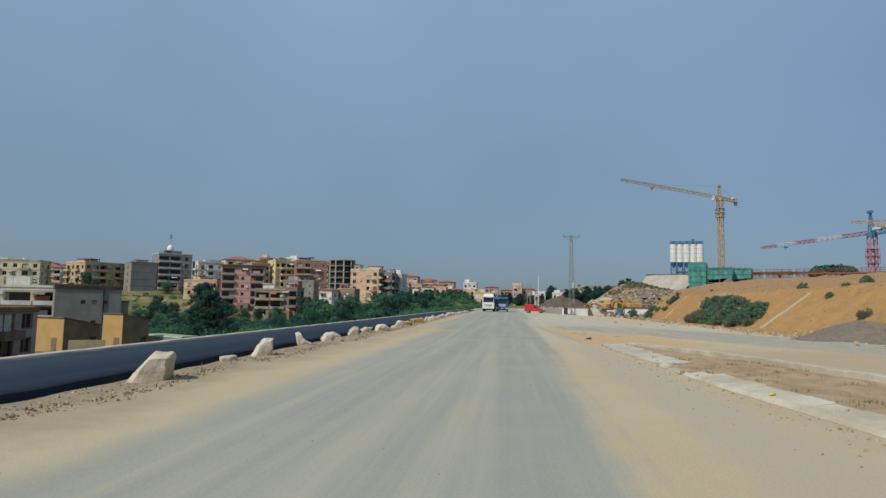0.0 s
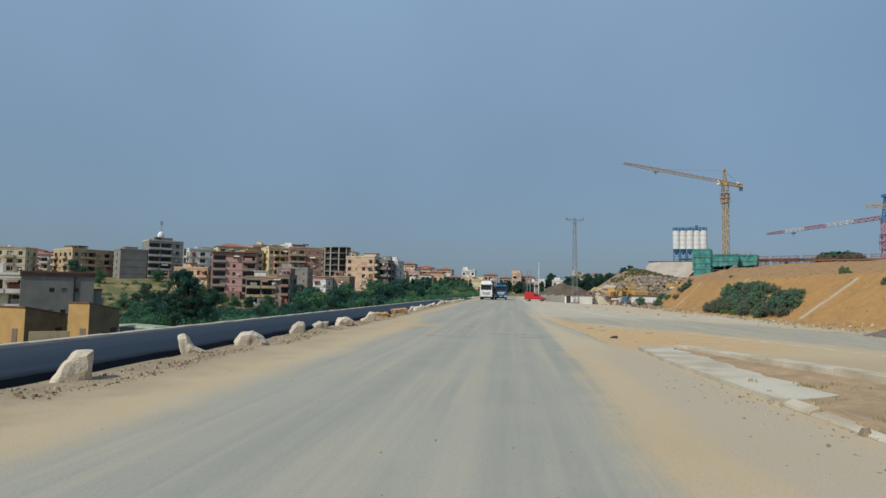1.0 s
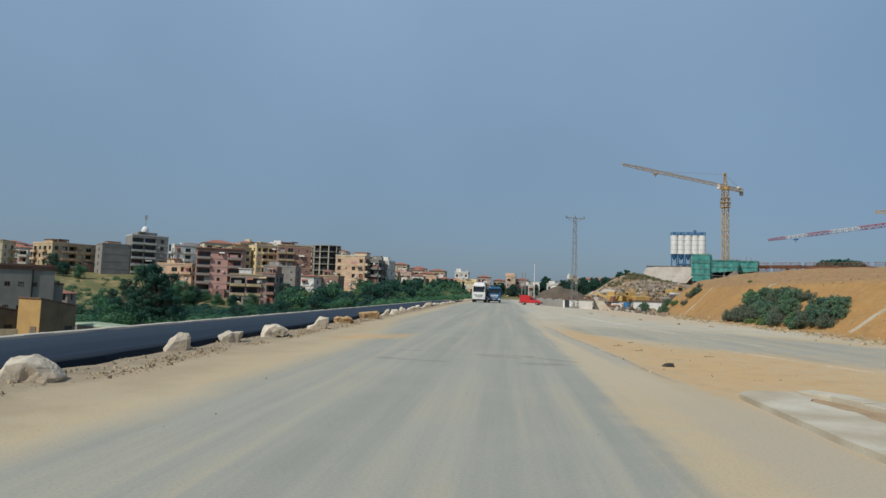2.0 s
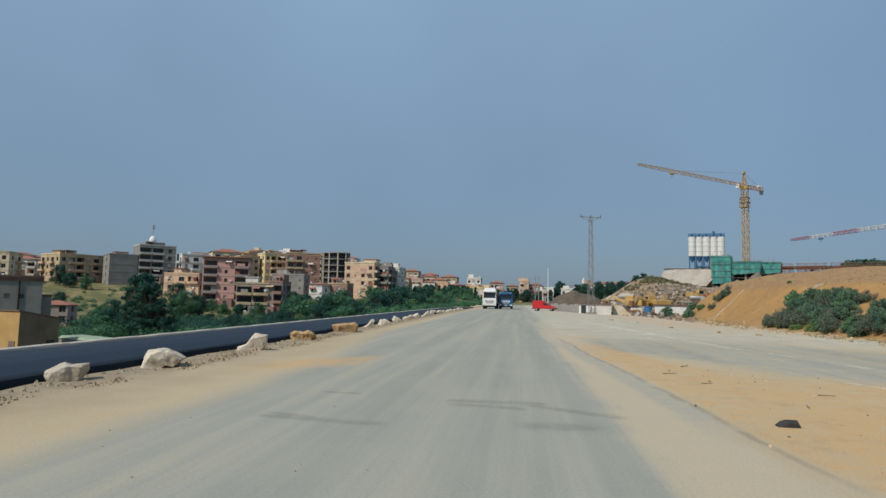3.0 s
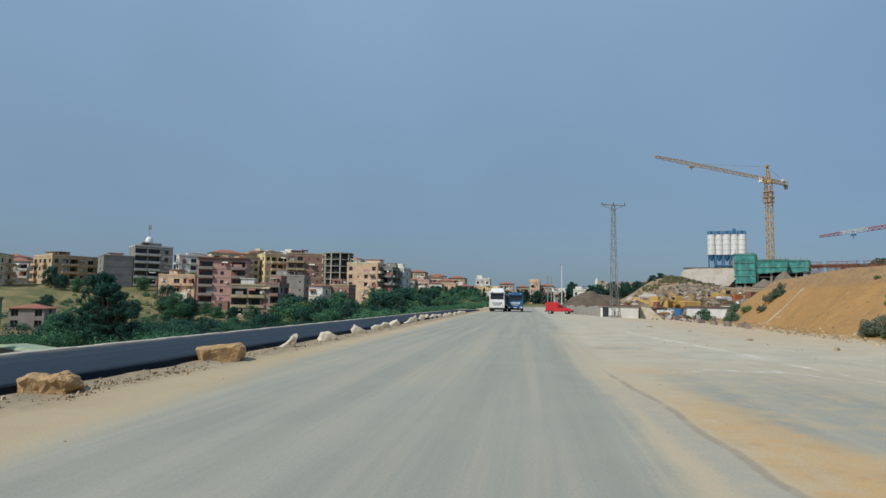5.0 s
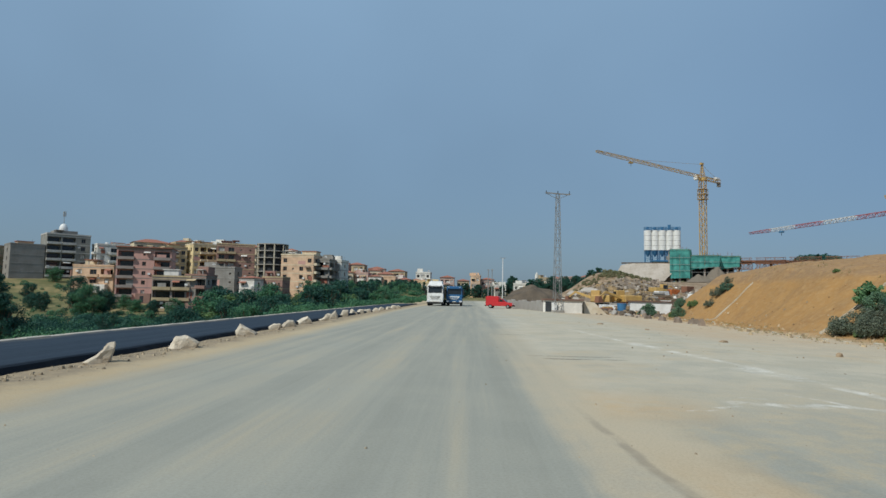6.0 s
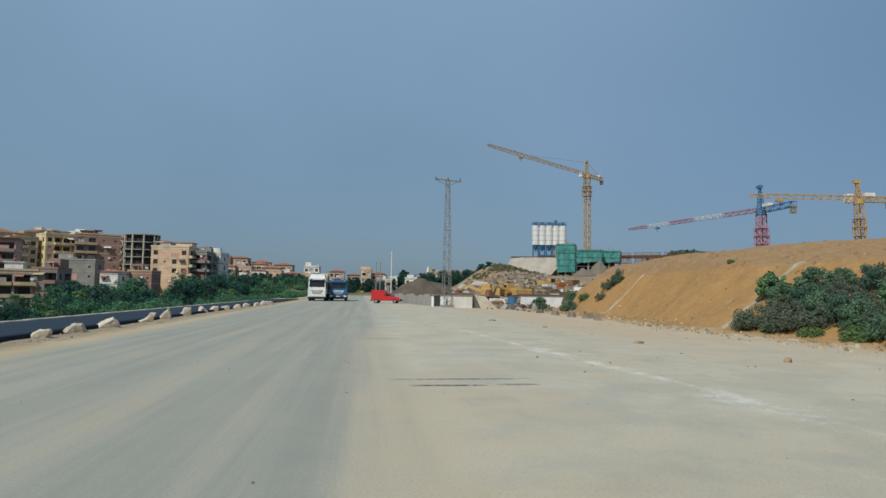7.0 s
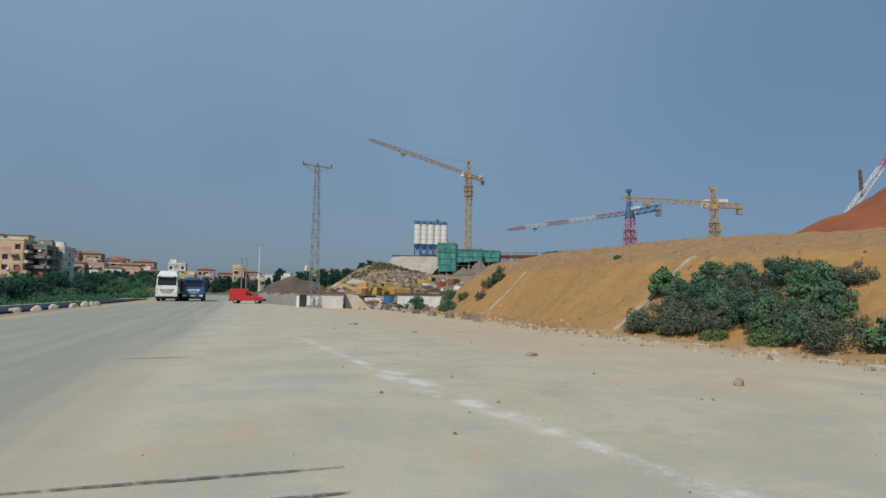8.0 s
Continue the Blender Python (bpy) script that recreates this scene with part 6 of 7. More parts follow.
# ---- trees on the valley side ----
rgq = random.Random(3)
PLACES = [(-63.5, 126, 1, 0.5), (-56, 121, 2, 0.6), (-57, 113, 2, 0.55), (-53, 116, 1, 0.5), (-64, 112, 4, 0.6), (-50, 122, 4, 0.6), (-56, 134, 2, 0.6), (-48, 137, 1, 0.55),
          (-77, 190, 1, 0.6), (-84, 192, 2, 0.55), (-92, 198, 4, 0.6), (-72, 205, 0, 0.9), (-66, 198, 1, 0.8), (-100, 206, 1, 0.55), (-108, 212, 2, 0.5)]
NEAR_VALLEY = [(-53.6, 99.5, 3, 1.06), (-51.6, 98.2, 3, 0.92), (-50.2, 98.6, 0, 0.72), (-54.6, 101.0, 0, 0.8), (-99.5, 184.0, 0, 1.1), (-96.0, 183.0, 1, 1.0), (-94.0, 187.0, 2, 0.9), (-66.0, 108.0, 4, 0.9), (-61.5, 103.0, 2, 0.76), (-60.0, 107.0, 4, 0.9), (-57.2, 104.0, 4, 0.8), (-63.0, 112.0, 2, 0.82), (-69.5, 113.0, 4, 0.7), (-58.5, 98.5, 4, 0.74), (-72.0, 124.0, 4, 0.6),
               (-54.3, 126.2, 4, 0.66), (-55.0, 137.0, 1, 0.6), (-54.8, 148.1, 2, 0.66), (-44.4, 109.3, 4, 0.6), (-45.3, 116.8, 1, 0.5), (-47.1, 127.2, 2, 0.6), (-39.3, 97.2, 4, 0.55), (-42.5, 101.0, 4, 0.55)]
for k, (x, y, i, s) in enumerate(PLACES + NEAR_VALLEY):
    tree(x, y, TREES[i], "dark green tree in the valley below the road", s, 50 * k, "valley trees")
for k in range(46):
    y = rgq.uniform(96, 190)
    x = -y * rgq.uniform(0.17, 0.40) - 5
    if x < -62 or (x < -48 and y > 150):
        continue
    tree(x, y, (TREES if y < 125 else FAR_TREES)[rgq.choice((1, 2, 2, 0, 4))], "bushy green tree in the valley beside the road", rgq.uniform(0.62, 0.9) * (0.7 + 0.0025 * y) * (0.68 if -x > 0.42 * (y - 22) else 0.95), rgq.uniform(0, 360), "valley trees", 1.0)
for k in range(64):
    t = rgq.random()
    y = 148 + 150 * t
    x = -26 - rgq.random() * (18 + 26 * t) - 0.10 * max(0, 215 - y) - 4 * (y < 190)
    if abs(x + 73) < 7 and abs(y - 235) < 9:
        continue
    tree(x, y, FAR_TREES[rgq.choice((1, 2, 2, 0, 4))], "bushy green tree on the slope beside the road", rgq.uniform(0.85, 1.2) * (1 - 0.35 * (y > 235)) * (0.7 if y > 255 else 1.0), rgq.uniform(0, 360), "trees on the slope", 1.0)
for k in range(26):
    y = rgq.uniform(275, 325)
    x = rgq.uniform(-40, -17) - (y - 275) * 0.1
    tree(x, y, FAR_TREES[rgq.choice((0, 2, 3))], "dark tree beside the far road", rgq.uniform(0.24, 0.4), rgq.uniform(0, 360), "trees at the far end")
for k in range(34):
    x = rgq.choice((rgq.uniform(-16, 4), rgq.uniform(6, 24), rgq.uniform(10, 26)))
    y = rgq.uniform(350, 385)
    tree(x, y, FAR_TREES[rgq.choice((0, 2, 3))], "dark tree on the skyline", rgq.uniform(0.6, 1.0) * (0.5 if x > 24 else 1.0), rgq.uniform(0, 360), "trees at the far end")
for k, (x, y, s) in enumerate([(-168, 226, 0.8), (-176, 230, 0.9), (-160, 224, 0.7), (-120, 196, 0.6), (-128, 205, 0.7), (-148, 243, 0.7), (-140, 244, 0.6), (-113, 190, 0.6), (-92, 262, 0.55), (-97, 263, 0.6), (-82, 257, 0.7), (-58, 250, 1.0), (-150, 200, 0.6), (-105, 165, 0.6), (-112, 170, 0.5), (-130, 175, 0.7)]):
    tree(x, y, FAR_TREES[(2, 0, 1)[k % 3]], "small dark tree on the hillside", s, 70 * k, "trees on the hillside")


def hedge(name, spots, material, leaf, per, label, lift=0.0):
    """Uncountable scrub: leaves round many clumps in one mesh."""
    rg2 = np.random.default_rng(len(name) + per)
    clumps = [(x, y, ground_z(x, y) + 0.35 * r + lift, r) for x, y, r in spots]
    co, faces = leaf_cloud(rg2, clumps, per * len(clumps), leaf, 0.75)
    return tagged(new(name, leaf_mesh(name, co, faces, material)), label, "scrub", kind="stuff")


rgh = random.Random(9)
hedge("valley_scrub", [(-24 - rgh.random() * 50, y, rgh.uniform(0.9, 2.2)) for y in (rgh.uniform(92, 205) for _ in range(200))], LEAF, 0.14, 480, "green scrub filling the valley below the road")
hedge("thicket", [(x, y, rgh.uniform(1.2, 2.3)) for x, y in ((-34 - rgh.random() * 34, rgh.uniform(90, 128)) for _ in range(150)) if (x + 50) ** 2 + (y - 86) ** 2 > 50], LEAF, 0.12, 520, "dense green thicket in the valley behind the kerb", 1.2)
hedge("dark_thicket", [(x, y, rgh.uniform(1.0, 1.9)) for x, y in ((-32 - rgh.random() * 36, rgh.uniform(96, 140)) for _ in range(90))], LEAF_DARK, 0.12, 460, "dark green thicket in the valley behind the kerb", 2.4)
hedge("slope_scrub", [(-22 - rgh.random() * 42, y, rgh.uniform(1.4, 2.8)) for y in (rgh.uniform(180, 300) for _ in range(190))], LEAF, 0.2, 420, "green scrub on the slope beside the road")
hedge("roadside_scrub", [(asphalt_edge(y) - 6.0 - rgh.random() * 5, y, rgh.uniform(0.5, 1.2)) for y in (rgh.uniform(82, 150) for _ in range(200))], LEAF, 0.085, 400, "low green scrub behind the kerb")
hedge("far_roadside_scrub", [(-11.5 - rgh.random() * 9 - 0.02 * (y - 150), y, rgh.uniform(0.6, 1.4)) for y in (rgh.uniform(150, 300) for _ in range(170))], LEAF, 0.15, 420, "green scrub along the far road edge")
hedge("hillside_scrub", [(-58 - rgh.random() * 100, y, rgh.uniform(0.5, 1.5)) for y in (rgh.uniform(140, 238) for _ in range(260))], LEAF, 0.2, 150, "patches of green scrub on the grassy hillside")
hedge("light_scrub", [(-30 - rgh.random() * 40, y, rgh.uniform(1.0, 1.8)) for y in (rgh.uniform(100, 230) for _ in range(60))], LEAF_LIGHT, 0.22, 300, "light green scrub in the valley")
hedge("hilltop_wood", [(150 + rgh.gauss(0, 4.0), 299 + rgh.gauss(0, 4), rgh.uniform(2.0, 3.6)) for _ in range(22)], LEAF_DARK, 0.6, 400, "dark wood on the hilltop beyond the site", 0.2)
for k in range(24):
    x, y = rgh.uniform(24, 58), 300 + rgh.gauss(0, 6)
    tree(x, y, FAR_TREES[(0, 2, 3)[k % 3]], "dark tree on the skyline behind the site", rgh.uniform(0.65, 0.95), 50 * k, "trees at the far end")
hedge("site_scrub", [(x, 216 + 0.25 * (x - 40) + rgh.gauss(0, 2.2), rgh.uniform(0.25, 0.75)) for x in (rgh.gauss(43, 6) for _ in range(150))], SITE_LEAF, 0.15, 120, "dry scrub on the spoil slope")

# ---- road end: lorries, van, pylon, walls ----


def wheel(parent, x, y, r, w):
    t = part("wheel", Shape().beam((x - w / 2, y, r), (x + w / 2, y, r), r, 18), BLACK, parent)
    part("rim", Shape().beam((x - w / 2 - 0.015, y, r), (x + w / 2 + 0.015, y, r), r * 0.55, 12), GALV, t)


def lorry(x, y, turn, paint, body_paint, label, high):
    ob = thing("lorry", label, "truck", pose(x, y, ground_z(x, y), 0, 0, turn), "parked lorries")
    ch = high
    cab = Shape().prism([(-1.22, 0, 0.95), (1.22, 0, 0.95), (1.22, 2.1, 0.95), (-1.22, 2.1, 0.95)], [(-1.16, 0.22, ch), (1.16, 0.22, ch), (1.16, 2.1, ch), (-1.16, 2.1, ch)])
    part("cab", softened(cab.mesh("cab", paint), 0.09, 2), paint, ob)
    part("windscreen", Shape().prism([(-1.08, 0.075, 1.62), (1.08, 0.075, 1.62), (1.08, 0.3, 1.62), (-1.08, 0.3, 1.62)], [(-1.02, 0.15, ch - 0.42), (1.02, 0.15, ch - 0.42), (1.02, 0.35, ch - 0.42), (-1.02, 0.35, ch - 0.42)]), GLASS, ob, "dark windscreen")
    part("sun_visor", Shape().box(-1.08, 1.08, -0.12, 0.2, ch - 0.40, ch - 0.28), BLACK if high > 3.2 else paint, ob, "dark sun visor")
    fair = Shape().prism([(-1.1, 0.3, ch - 0.05), (1.1, 0.3, ch - 0.05), (1.1, 2.0, ch - 0.05), (-1.1, 2.0, ch - 0.05)], [(-0.92, 0.75, ch + 0.42), (0.92, 0.75, ch + 0.42), (1.0, 2.0, ch + 0.55), (-1.0, 2.0, ch + 0.55)])
    if high > 3.2:
        part("roof_deflector", softened(fair.mesh("roof_deflector", paint), 0.07, 2), paint, ob)
    for sx in (-1, 1):
        part("cab_step", Shape().box(sx * 1.16 - 0.1, sx * 1.16 + 0.1, 0.2, 0.75, 0.45, 0.9), BLACK, ob)
        part("corner_panel", softened(Shape().box(sx * 1.13 - 0.1, sx * 1.13 + 0.1, -0.02, 0.3, 1.0, 1.75).mesh("corner_panel", paint), 0.04), paint, ob)
        part("marker_lamp", Shape().box(sx * 0.85 - 0.09, sx * 0.85 + 0.09, -0.02, 0.22, ch - 0.2, ch - 0.12), LAMP_GLASS, ob)
    part("grille", Shape().prism([(-0.5, -0.03, 1.0), (0.5, -0.03, 1.0), (0.5, 0.1, 1.0), (-0.5, 0.1, 1.0)], [(-0.85, 0.0, 1.5), (0.85, 0.0, 1.5), (0.85, 0.14, 1.5), (-0.85, 0.14, 1.5)]), GALV if high > 3.2 else WHITE_METAL, ob, "slatted grille")
    for k in range(3):
        part("grille_bar", Shape().box(-0.54, 0.54, -0.055, -0.03, 1.06 + 0.13 * k, 1.11 + 0.13 * k), paint, ob)
    part("bumper", softened(Shape().box(-1.24, 1.24, -0.1, 0.5, 0.58, 0.94).mesh("bumper", paint), 0.06), paint, ob)
    part("underrun_bar", softened(Shape().box(-1.2, 1.2, -0.05, 0.4, 0.30, 0.575).mesh("underrun_bar", BLACK), 0.04), BLACK, ob, "black lower bumper")
    part("number_plate", Shape().box(-0.27, 0.27, -0.125, -0.102, 0.62, 0.74), SHUTTER, ob)
    for s in (-0.5, 0.5):
        part("wiper", Shape().beam((s - 0.3, 0.06, 1.9), (s + 0.3, 0.09, 2.25), 0.018), BLACK, ob)
    for s in (-1, 1):
        part("headlight", Shape().box(s * 0.98 - 0.2, s * 0.98 + 0.2, -0.13, 0.05, 0.60, 0.83), LAMP_GLASS, ob)
        mir = part("mirror", softened(Shape().box(s * 1.43 - 0.13, s * 1.43 + 0.13, 0.0, 0.12, 1.75, 2.45).mesh("mirror", BLACK), 0.03), BLACK, ob)
        part("mirror_arm", Shape().beam((s * 1.15, 0.3, 2.4), (s * 1.43, 0.06, 2.35), 0.03), BLACK, mir)
        part("side_window", Shape().box(s * 1.19 - 0.025, s * 1.19 + 0.025, 0.55, 1.5, 1.9, 2.6), GLASS, ob)
        for yy in (1.25, 4.6, 5.9):
            wheel(ob, s * 1.05, yy, 0.5, 0.32)
    part("chassis", Shape().box(-0.45, 0.45, 0.6, 8.2, 0.6, 0.98), BLACK, ob)
    bed = Shape().prism([(-1.18, 2.35, 1.1), (1.18, 2.35, 1.1), (1.18, 8.2, 1.1), (-1.18, 8.2, 1.1)], [(-1.25, 2.3, high - 0.35), (1.25, 2.3, high - 0.35), (1.25, 8.3, high - 0.35), (-1.25, 8.3, high - 0.35)])
    part("tipper_body", softened(bed.mesh("tipper_body", body_paint), 0.05), body_paint, ob)
    for k in range(5):
        yy = 2.9 + k * 1.2
        for s in (-1, 1):
            part("body_rib", Shape().box(s * 1.25 - 0.05, s * 1.25 + 0.05, yy, yy + 0.12, 1.15, high - 0.4), body_paint, ob)
    return ob


lorry(-5.1, 126.5, -2, WHITE_METAL, YELLOW_METAL, "white tipper lorry parked facing down the road", 3.25)
lorry(-2.25, 128.5, 0, TRUCK_BLUE, BLUE_METAL, "blue lorry parked beside the white lorry", 3.05)


def van(x, y, turn):
    """A small box van: low car nose, tall load box behind."""
    ob = thing("van", "small red box van parked side-on at the road's end", "van", pose(x, y, ground_z(x, y), 0, 0, turn) @ Matrix.Scale(0.9, 4))
    lower = [(-2.0, 0.35), (2.0, 0.35), (2.02, 0.62), (1.9, 0.82), (1.1, 0.93), (0.98, 0.98), (-2.0, 0.98)]
    sh = Shape().prism([(px, -0.78, pz) for px, pz in lower], [(px, 0.78, pz) for px, pz in lower])
    part("body", softened(sh.mesh("body", VAN_RED), 0.06), VAN_RED, ob)
    cabp = [(-0.1, 0.97), (1.05, 0.97), (0.42, 1.42), (-0.1, 1.46)]
    part("cab_roof", softened(Shape().prism([(px, -0.66, pz) for px, pz in cabp], [(px, 0.66, pz) for px, pz in cabp]).mesh("cab_roof", VAN_RED), 0.05), VAN_RED, ob)
    box = [(-2.0, 0.9), (-0.12, 0.9), (-0.02, 1.62), (-0.2, 1.80), (-1.9, 1.80), (-2.0, 1.7)]
    part("load_box", softened(Shape().prism([(px, -0.77, pz) for px, pz in box], [(px, 0.77, pz) for px, pz in box]).mesh("load_box", VAN_RED), 0.05), VAN_RED, ob)
    for s in (-1, 1):
        g = [(0.02, 1.0), (0.82, 1.0), (0.40, 1.36), (0.02, 1.38)]
        part("side_window", Shape().prism([(px, s * 0.665, pz) for px, pz in g], [(px, s * 0.69, pz) for px, pz in g]), GLASS, ob)
        part("headlight", Shape().box(1.9, 2.04, s * 0.58 - 0.14, s * 0.58 + 0.14, 0.60, 0.76), LAMP_GLASS, ob)
        part("tail_light", Shape().box(-2.06, -1.98, s * 0.68 - 0.06, s * 0.68 + 0.06, 0.7, 0.95), RED_METAL, ob)
        for px in (-1.3, 1.3):
            t = part("wheel", Shape().beam((px, s * 0.62, 0.29), (px, s * 0.80, 0.29), 0.29, 18), BLACK, ob)
            part("rim", Shape().beam((px, s * 0.62, 0.29), (px, s * 0.815, 0.29), 0.17, 12), GALV, t)
    part("windscreen", Shape().prism([(1.03, -0.58, 1.0), (1.03, 0.58, 1.0), (0.46, 0.54, 1.38), (0.46, -0.54, 1.38)], [(1.06, -0.58, 1.02), (1.06, 0.58, 1.02), (0.49, 0.54, 1.41), (0.49, -0.54, 1.41)]), GLASS, ob)
    part("bumper", softened(Shape().box(1.92, 2.12, -0.78, 0.78, 0.32, 0.5).mesh("bumper", BLACK), 0.03), BLACK, ob)
    part("bumper", softened(Shape().box(-2.12, -1.95, -0.78, 0.78, 0.32, 0.5).mesh("bumper", BLACK), 0.03), BLACK, ob)


van(4.2, 116.5, -14)


def lattice(sh, p, q, w0, w1, r, bays, sides=4):
    """Corner chords with zigzag bracing between them, from p to q."""
    p, q = Vector(p), Vector(q)
    d = (q - p).normalized()
    u = d.cross(Vector((0, 0, 1)) if abs(d.z) < 0.9 else Vector((1, 0, 0))).normalized()
    v = d.cross(u)

    def at(t, i):
        w = (w0 + (w1 - w0) * t) / 2
        if sides == 3:
            off = ((-1, -0.6), (1, -0.6), (0, 1.0))[i % 3]
        else:
            off = ((-1, -1), (1, -1), (1, 1), (-1, 1))[i % 4]
        return p + (q - p) * t + u * off[0] * w + v * off[1] * w
    for i in range(sides):
        sh.beam(at(0, i), at(1, i), r)
        for k in range(bays):
            a, b = k / bays, (k + 1) / bays
            sh.beam(at(a, i), at(b, i + 1), r * 0.62) if k % 2 else sh.beam(at(a, i + 1), at(b, i), r * 0.62)
            sh.beam(at(b, i), at(b, i + 1), r * 0.55)
    return sh


def pylon(x, y, h):
    ob = thing("pylon", "slim grey lattice power pylon with a crossarm", "pylon", pose(x, y, ground_z(x, y), 0, 0, 12))
    part("lattice_mast", lattice(Shape(), (0, 0, -0.3), (0, 0, h), 0.8, 0.34, 0.032, 18), GALV, ob)
    arm = Shape()
    for s in (-0.16, 0.16):
        arm.beam((-1.45, s, h + 0.05), (1.45, s, h - 0.05), 0.045)
    for k in range(7):
        arm.beam((-1.35 + 0.45 * k, -0.16, h), (-1.35 + 0.45 * k, 0.16, h), 0.03)
    arm.beam((-1.4, 0, h), (0, 0, h - 0.6), 0.03)
    arm.beam((1.4, 0, h), (0, 0, h - 0.6), 0.03)
    part("crossarm", arm, GALV, ob)
    for px in (-1.35, 0.0, 1.35):
        part("insulator", Shape().beam((px, 0, h), (px, 0, h + 0.32), 0.06, 6, 0.03), BLACK, ob)
    part("footing", Shape().box(-0.6, 0.6, -0.6, 0.6, -0.3, 0.25), CONCRETE, ob)


pylon(9.8, 102.6, 13.2)
for x, y, h, r in ((6.3, 150.0, 9.0, 0.11), (4.3, 150, 6.6, 0.12), (3.6, 150.5, 6.6, 0.12)):
    ob = thing("lamp_post", "tall pale steel lamp post" if h > 8 else "short grey steel post", "post", pose(x, y, ground_z(x, y)), "posts at the road's end")
    part("pole", Shape().beam((0, 0, -0.4), (0, 0, h), r, 8, r * 0.6), WHITE_METAL if h > 8 else GALV, ob)
    head = Shape().box(-0.5, 0.5, -0.05, 0.05, h - 0.1, h) if h > 8 else Shape().box(-0.2, 0.2, -0.12, 0.12, h, h + 0.15)
    part("lamp_head", head, GALV, ob)

panels = thing("panel_fence", "row of grey precast concrete fence panels", "fence", pose(0, 0, 0), kind="structure")
for k in range(9):
    t = k / 9
    x, y = 5.6 + 3.2 * t, 122.5 - 18.5 * t
    part("panel", softened(Shape().box(-0.06, 0.06, -2.0, 0, -0.2, 1.15 + 0.12 * math.sin(k * 2.1)).mesh("panel", CONCRETE), 0.02), CONCRETE, panels, at=pose(x, y, ground_z(x, y), 0, 3 * math.sin(k), 10))
shack = thing("hut", "low white block hut with a dark roof", "hut", pose(10.4, 103.6, 0.0, 0, 0, -8))
part("wall", softened(Shape().box(-2.0, 2.2, -1.0, 1.2, -0.2, 1.25).mesh("wall", WHITE), 0.02), WHITE, shack)
part("roof", Shape().box(-2.2, 2.4, -1.2, 1.4, 1.25, 1.42), ROOF_DARK, shack, "thin dark roof slab")
# open doorway as a flat panel, the dark inside painted on
part("door", Shape().box(-1.75, -1.1, -1.03, -0.98, 0.0, 1.1), VOID, shack)
part("door_leaf", Shape().box(-1.05, -0.5, -1.25, -1.2, 0.0, 1.0), WHITE_METAL, shack)
slab = Shape().prism([(0, 0, -0.3), (2.6, 0, -0.3), (2.6, 2.0, -0.3), (0, 2.0, -0.3)], [(0, 0.6, 1.2), (1.2, 0.6, 1.1), (1.2, 2.0, 1.1), (0, 2.0, 1.2)])
solid("concrete_slab", softened(slab.mesh("concrete_slab", DIRTY_KERB), 0.05), DIRTY_KERB, "broken pale concrete slab leaning beside the hut", "slab", m=pose(12.8, 103.2, 0.0, 0, 0, -6))
for k in range(9):
    x, y = 15.2 + 0.45 * k + 0.3 * math.sin(k * 5), 103.5 + 1.3 * math.sin(k * 2.2)
    solid("plank_pile", rock_mesh(120 + k, 0.9, 0.5, 0.5 + 0.2 * math.sin(k), 0.2, 0.5, (TAN_WOOD, BROWN_EARTH, CONCRETE)[k % 3]), None, "piece of broken rubble beside the hut", "debris", "debris beside the hut", m=pose(x, y, ground_z(x, y) - 0.03, 0, 0, 31 * k))
tank = thing("container", "low white cabin with a dark roof on the site", "cabin", pose(22.6, 113.0, ground_z(22.6, 113.0) - 0.2, 0, 0, -10))
part("wall", softened(Shape().box(-2.2, 3.4, -1.2, 1.2, 0, 1.75).mesh("wall", WHITE_METAL), 0.03), WHITE_METAL, tank)
part("roof", Shape().box(-2.4, 5.0, -1.4, 1.4, 1.75, 1.88), ROOF_DARK, tank)
part("blue_tank", Shape().beam((-3.1, 0, 0), (-3.1, 0, 1.5), 0.6, 12), BLUE_METAL, tank, "blue plastic barrel")
part("car_body", softened(Shape().box(-6.0, -4.2, -1.0, 1.0, 0.1, 0.9).mesh("skip", RUST), 0.05), RUST, tank, "rusty skip")

# ---- concrete drains on the bank ----


def drain(x0, y0, x1, y1, label):
    ob = thing("drain_channel", label, "drain", pose(0, 0, 0), "drains down the bank")
    n = 12
    p, q = Vector((x0, y0, 0)), Vector((x1, y1, 0))
    side = Vector((-(q - p).y, (q - p).x, 0)).normalized()
    for k in range(n):
        a, b = p + (q - p) * (k / n), p + (q - p) * ((k + 0.97) / n)
        sh = Shape()
        for o0, o1, up in ((-0.14, -0.07, 0.08), (0.07, 0.14, 0.08), (-0.07, 0.07, 0.03)):
            ring = [a + side * o0, b + side * o0, b + side * o1, a + side * o1]
            zz = [ground_z(v.x, v.y) for v in ring]
            sh.prism([(v.x, v.y, z - 0.2) for v, z in zip(ring, zz)], [(v.x, v.y, z + up) for v, z in zip(ring, zz)])
        part("channel_piece", sh, DIRTY_KERB, ob)


drain(21.2, 90.3, 24.9, 89.6, "pale concrete drain channel running down the bank")
drain(18.9, 69.0, 23.6, 69.3, "broken concrete drain channel behind the bushes")
drain(19.6, 50.6, 23.4, 50.5, "pale concrete drain channel down the bare bank")
# pale broken edging along the bank's foot
edging = thing("edging", "broken pale concrete edging along the bank", "edging", pose(0, 0, 0), kind="structure")
